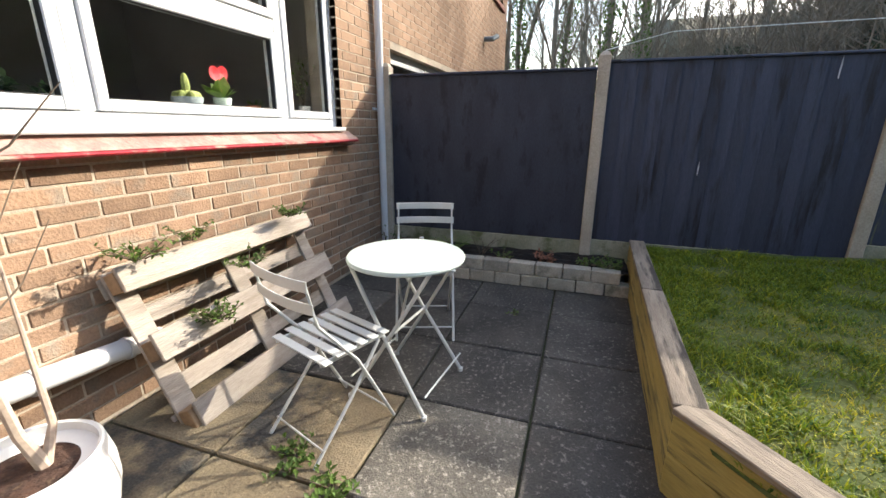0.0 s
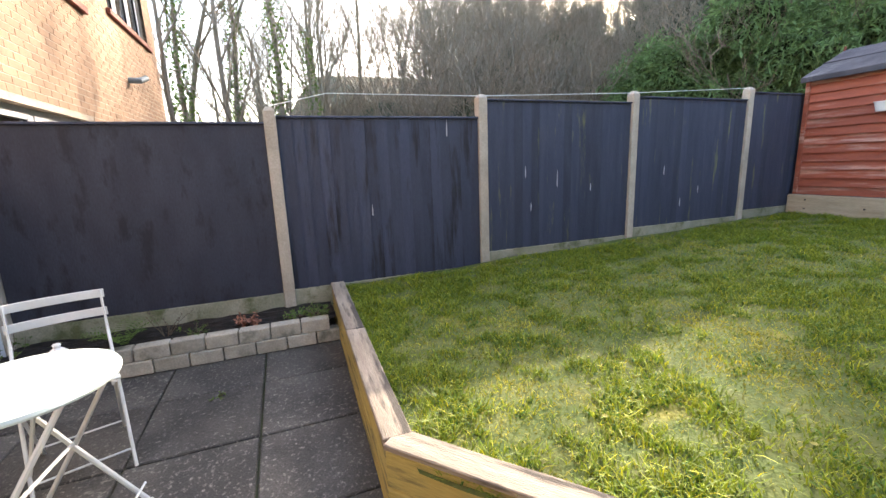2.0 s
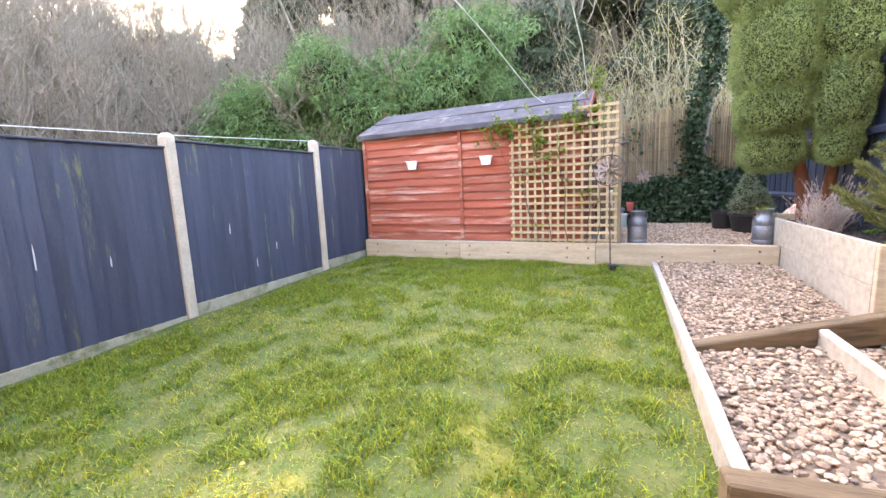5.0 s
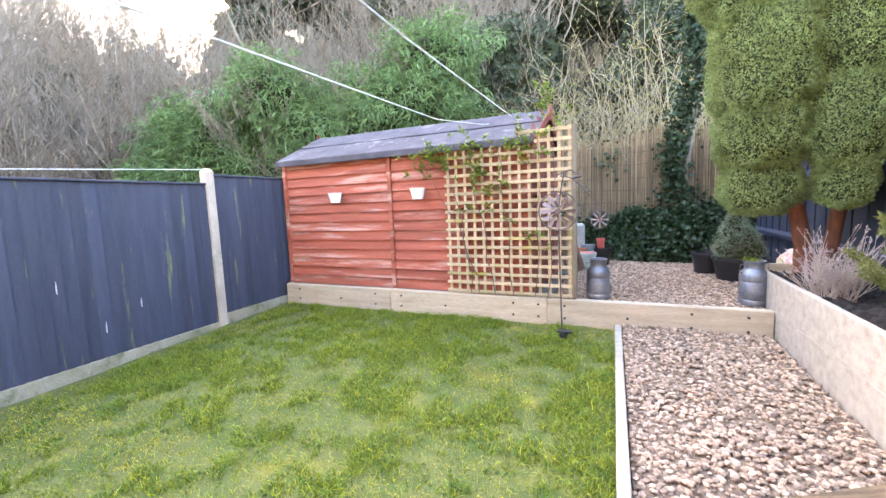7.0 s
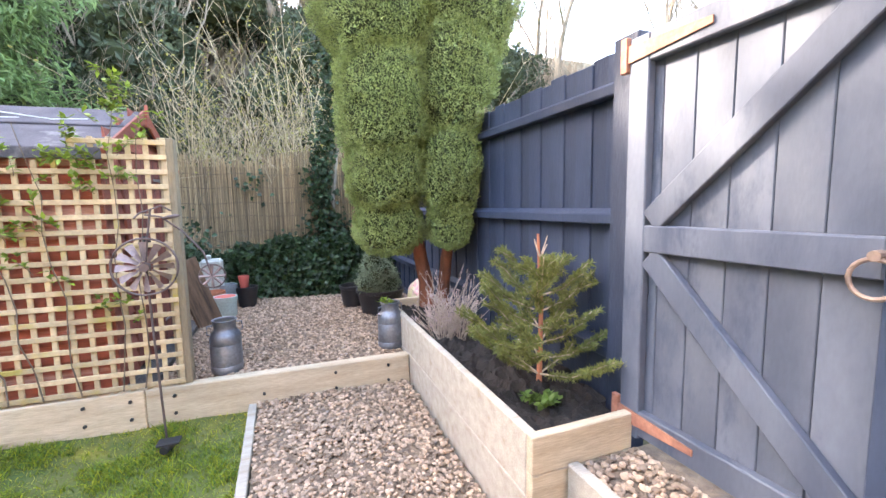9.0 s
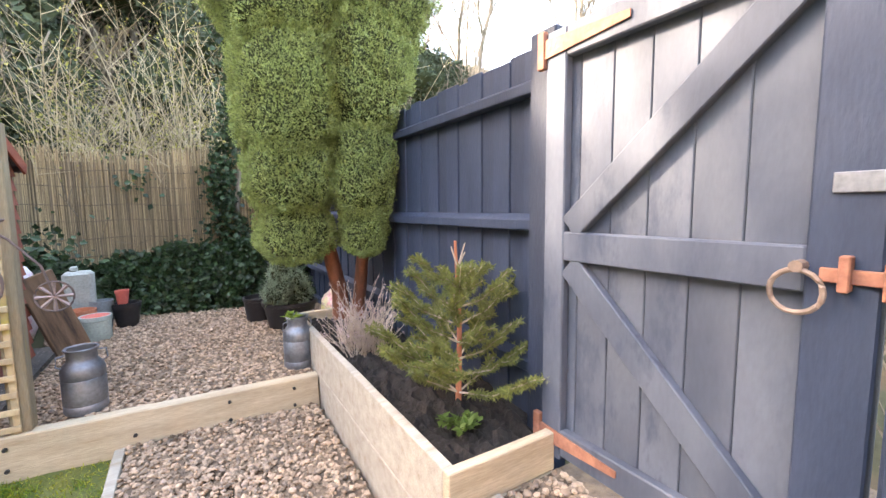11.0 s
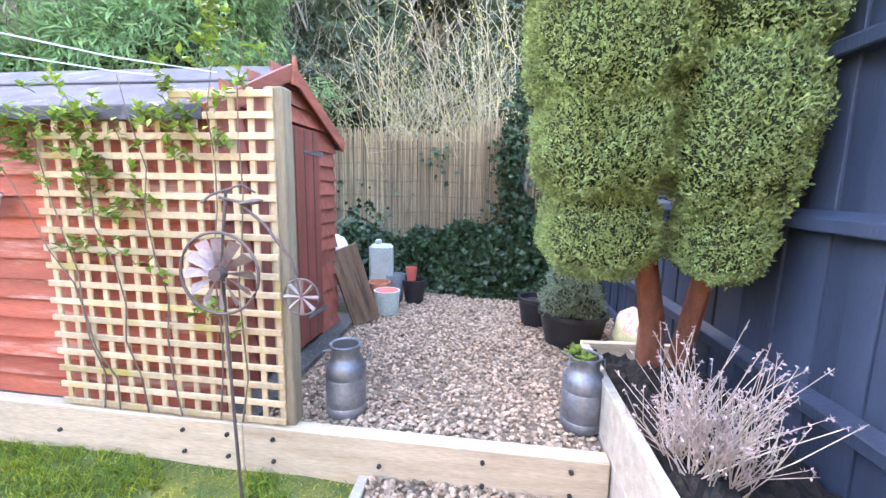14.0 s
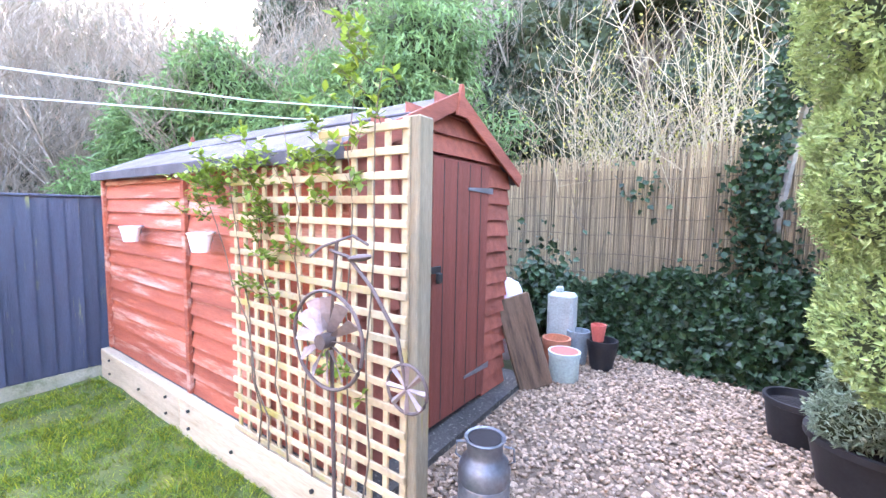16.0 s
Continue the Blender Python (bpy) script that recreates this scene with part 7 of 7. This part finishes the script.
def inside(px, py, poly):
    ok = np.zeros(len(px), bool)
    j = len(poly) - 1
    for i in range(len(poly)):
        (xi, yi), (xj, yj) = poly[i], poly[j]
        ok ^= ((yi > py) != (yj > py)) & (px < (xj - xi) * (py - yi) / (yj - yi + 1e-12) + xi)
        j = i
    return ok


def gravel(name, poly, z, per_m2, size, label, slope=0.0):
    P = np.array(poly)
    lo, hi = P.min(0), P.max(0)
    n = int((hi[0] - lo[0]) * (hi[1] - lo[1]) * per_m2)
    xy = rng.uniform(lo, hi, (n, 2))
    xy = xy[inside(xy[:, 0], xy[:, 1], poly)]
    n = len(xy)
    s = size * rng.uniform(0.55, 1.25, (n, 1)) * rng.uniform(0.7, 1.15, (n, 3)) * (1, 1, 0.62)
    a, b = rng.uniform(0, math.tau, n), rng.normal(0, 0.35, n)
    v = ICO_V[None] * (1 + rng.uniform(-0.16, 0.16, (n, len(ICO_V), 1))) * s[:, None]
    ca, sa, cb, sb = np.cos(a)[:, None], np.sin(a)[:, None], np.cos(b)[:, None], np.sin(b)[:, None]
    x, y, zz = v[..., 0], v[..., 1] * cb - v[..., 2] * sb, v[..., 1] * sb + v[..., 2] * cb
    v = np.stack([x * ca - y * sa, x * sa + y * ca, zz], -1)
    bump = np.array([0.012 * noise.noise(Vector((p[0] * 3, p[1] * 3, 0))) for p in xy])
    v += np.concatenate([xy, (z + rng.uniform(-0.002, 0.016, n) + bump + slope * (xy[:, 1] - lo[1]))[:, None]], 1)[:, None]
    f = ICO_F[None] + (np.arange(n) * len(ICO_V))[:, None, None]
    tagged(new(name, raw(name, v.reshape(-1, 3), f.reshape(-1, 3), M_PEBBLE)), label, "gravel", kind="stuff")


gravel("gravel", [(4.06, 3.6), (5.3, 3.6), (5.3, 4.75), (4.06, 4.7)], Z0, 1500, 0.021, "loose buff gravel on the landing")
gravel("gravel", [(4.06, 4.82), (4.74, 4.86), (4.74, 6.28), (4.06, 6.01)], Z1, 1700, 0.019, "loose buff gravel on the step")
gravel("gravel", [(4.80, 4.88), (5.30, 4.88), (5.30, 6.48), (4.80, 6.30)], Z1 - 0.01, 1500, 0.019, "loose buff gravel beside the steps")
gravel("gravel", [(4.06, 6.13), (5.13, 6.58), (5.15, 8.56), (4.06, 8.57)], Z2 - 0.06, 2300, 0.0165, "loose buff gravel on the path", 0.028)
gravel("gravel", [(3.44, 8.62), (5.16, 8.54), (5.2, 9.32), (5.8, 9.36), (5.8, 11.9), (3.0, 11.9), (3.3, 10.42), (3.44, 10.4)], Z3, 2300, 0.0155, "loose buff gravel round the shed")
gravel("gravel", [(5.37, 5.63), (5.66, 5.63), (5.68, 6.70), (5.37, 6.70)], ZG, 2000, 0.018, "loose buff gravel by the gate")

# grass
M_GRASS = material("grass_blade", (0.135, 0.205, 0.018), (0.20, 0.255, 0.022), 1.2, 0.6, 0.0, 5, island=0.35, c=(0.48, 0.45, 0.02), cscale=1.4, camount=0.53, translucent=0.35)
M_STRAW = material("straw_and_moss", (0.36, 0.33, 0.085), (0.31, 0.31, 0.05), 1.2, 0.7, 0.0, 5, island=0.4, c=(0.46, 0.42, 0.03), cscale=1.3, camount=0.52, translucent=0.35)
M_SUN_MOSS = material("sunny_yellow_moss", (0.42, 0.37, 0.025), (0.34, 0.33, 0.03), 2.0, 0.9, 0.0, 20, island=0.35, c=(0.50, 0.38, 0.02), cscale=3, camount=0.5, translucent=0.2)
M_CLOVER = material("dark_clover", (0.05, 0.13, 0.022), (0.08, 0.17, 0.03), 2, 0.55, 0.0, 5, island=0.3, translucent=0.25)


# moss; the spots at y 3.7 and 2.8 also paint the sun patch yellower
MOSS_SUN_SPOTS = ((1.95, 6.6, 0.45), (1.35, 5.0, 0.5), (1.7, 5.8, 0.4), (2.2, 3.7, 0.55), (2.3, 2.8, 0.4), (3.5, 6.4, 0.35), (0.9, 6.9, 0.4))


def mossy(x, y):
    return 0.42 * max(math.exp(-((x - a) ** 2 + (y - b) ** 2) / (r * r)) for a, b, r in MOSS_SUN_SPOTS) - 0.08


def blades(name, n, height, width, mat, label, keep):
    y = rng.uniform(2.34, 8.62, n)
    x = rng.uniform(0.03, 1.0, n) * np.minimum(4.0, 2.50 + (y - 2.27) * 1.19)
    k = np.array([keep(noise.noise(Vector((a * 1.1, b * 1.1, 0))) - mossy(a, b), noise.noise(Vector((a * 4.1, b * 4.1, 7))) + 0.6 * noise.noise(Vector((a * 11, b * 11, 3)))) for a, b in zip(x, y)])
    m = rng.random(n) < k
    x, y, k = x[m], y[m], k[m]
    n = len(x)
    z = 0.30 + (y - 2.3) * 0.033 + np.array([0.02 * noise.noise(Vector((a * 1.3, b * 1.3, 0))) for a, b in zip(x, y)]) - 0.004
    a = rng.uniform(0, math.tau, n)
    h = height * rng.uniform(0.4, 1.3, n) * (0.6 + 0.6 * k)
    lean = rng.normal(0, 0.75, (n, 2)) * h[:, None]
    s = np.stack([np.cos(a), np.sin(a)], 1) * width
    base = np.stack([x, y, z], 1)
    v = np.zeros((n, 5, 3))
    v[:, 0] = base
    v[:, 0, :2] -= s
    v[:, 1] = base
    v[:, 1, :2] += s
    v[:, 2] = base
    v[:, 2, :2] += lean * 0.4 + s * 0.8
    v[:, 2, 2] += h * 0.6
    v[:, 3] = base
    v[:, 3, :2] += lean * 0.4 - s * 0.8
    v[:, 3, 2] += h * 0.6
    v[:, 4] = base
    v[:, 4, :2] += lean
    v[:, 4, 2] += h * 0.85
    i = np.arange(n)[:, None] * 5
    f = np.concatenate([i + [0, 1, 2], i + [0, 2, 3], i + [3, 2, 4]], 1).reshape(-1, 3)
    tagged(new(name, raw(name, v.reshape(-1, 3), f, mat)), label, "grass", kind="stuff")


blades("grass", 210000, 0.042, 0.0026, M_GRASS, "short uneven green lawn grass", lambda a, b: min(1, max(0.12, 0.60 + 1.2 * a + 1.5 * b)))
blades("dry_grass", 60000, 0.022, 0.0024, M_STRAW, "straw-coloured moss and thatch in the lawn", lambda a, b: min(1, max(0.10, 0.42 - 0.8 * a - 0.4 * b)))
blades("clover", 110000, 0.024, 0.006, M_CLOVER, "dark green clover patches in the lawn", lambda a, b: min(1, max(0.0, 0.08 + 0.6 * a + 1.6 * b)))
blades("moss", 120000, 0.014, 0.0035, M_SUN_MOSS, "bright yellow moss cushions between the grass, some painting the sun patch brighter", lambda a, b: min(1, max(0.0, -1.8 * a - 0.42 - 0.5 * b)))
for x, y in ((2.62, 3.05), (3.05, 3.55), (1.25, 3.6), (2.9, 5.2), (2.2, 4.4)):
    t = thing("dandelion", (x, y, lawn_z(x, y)), "small yellow dandelion in the grass", "flower", "dandelions")
    bm = bmesh.new()
    for k in range(12):
        a = k * math.tau / 12
        blade_leaf(bm, (x, y, lawn_z(x, y) + 0.035), (math.cos(a), math.sin(a), 0.3), Vector((0, 0, 1)), 0.014, 0.004)
    part("bloom", bm, M_BUD, t)
    bm = bmesh.new()
    tube(bm, [(x, y, lawn_z(x, y) - 0.01), (x, y, lawn_z(x, y) + 0.035)], 0.0015, 4)
    part("stem", bm, M_LEAF, t)
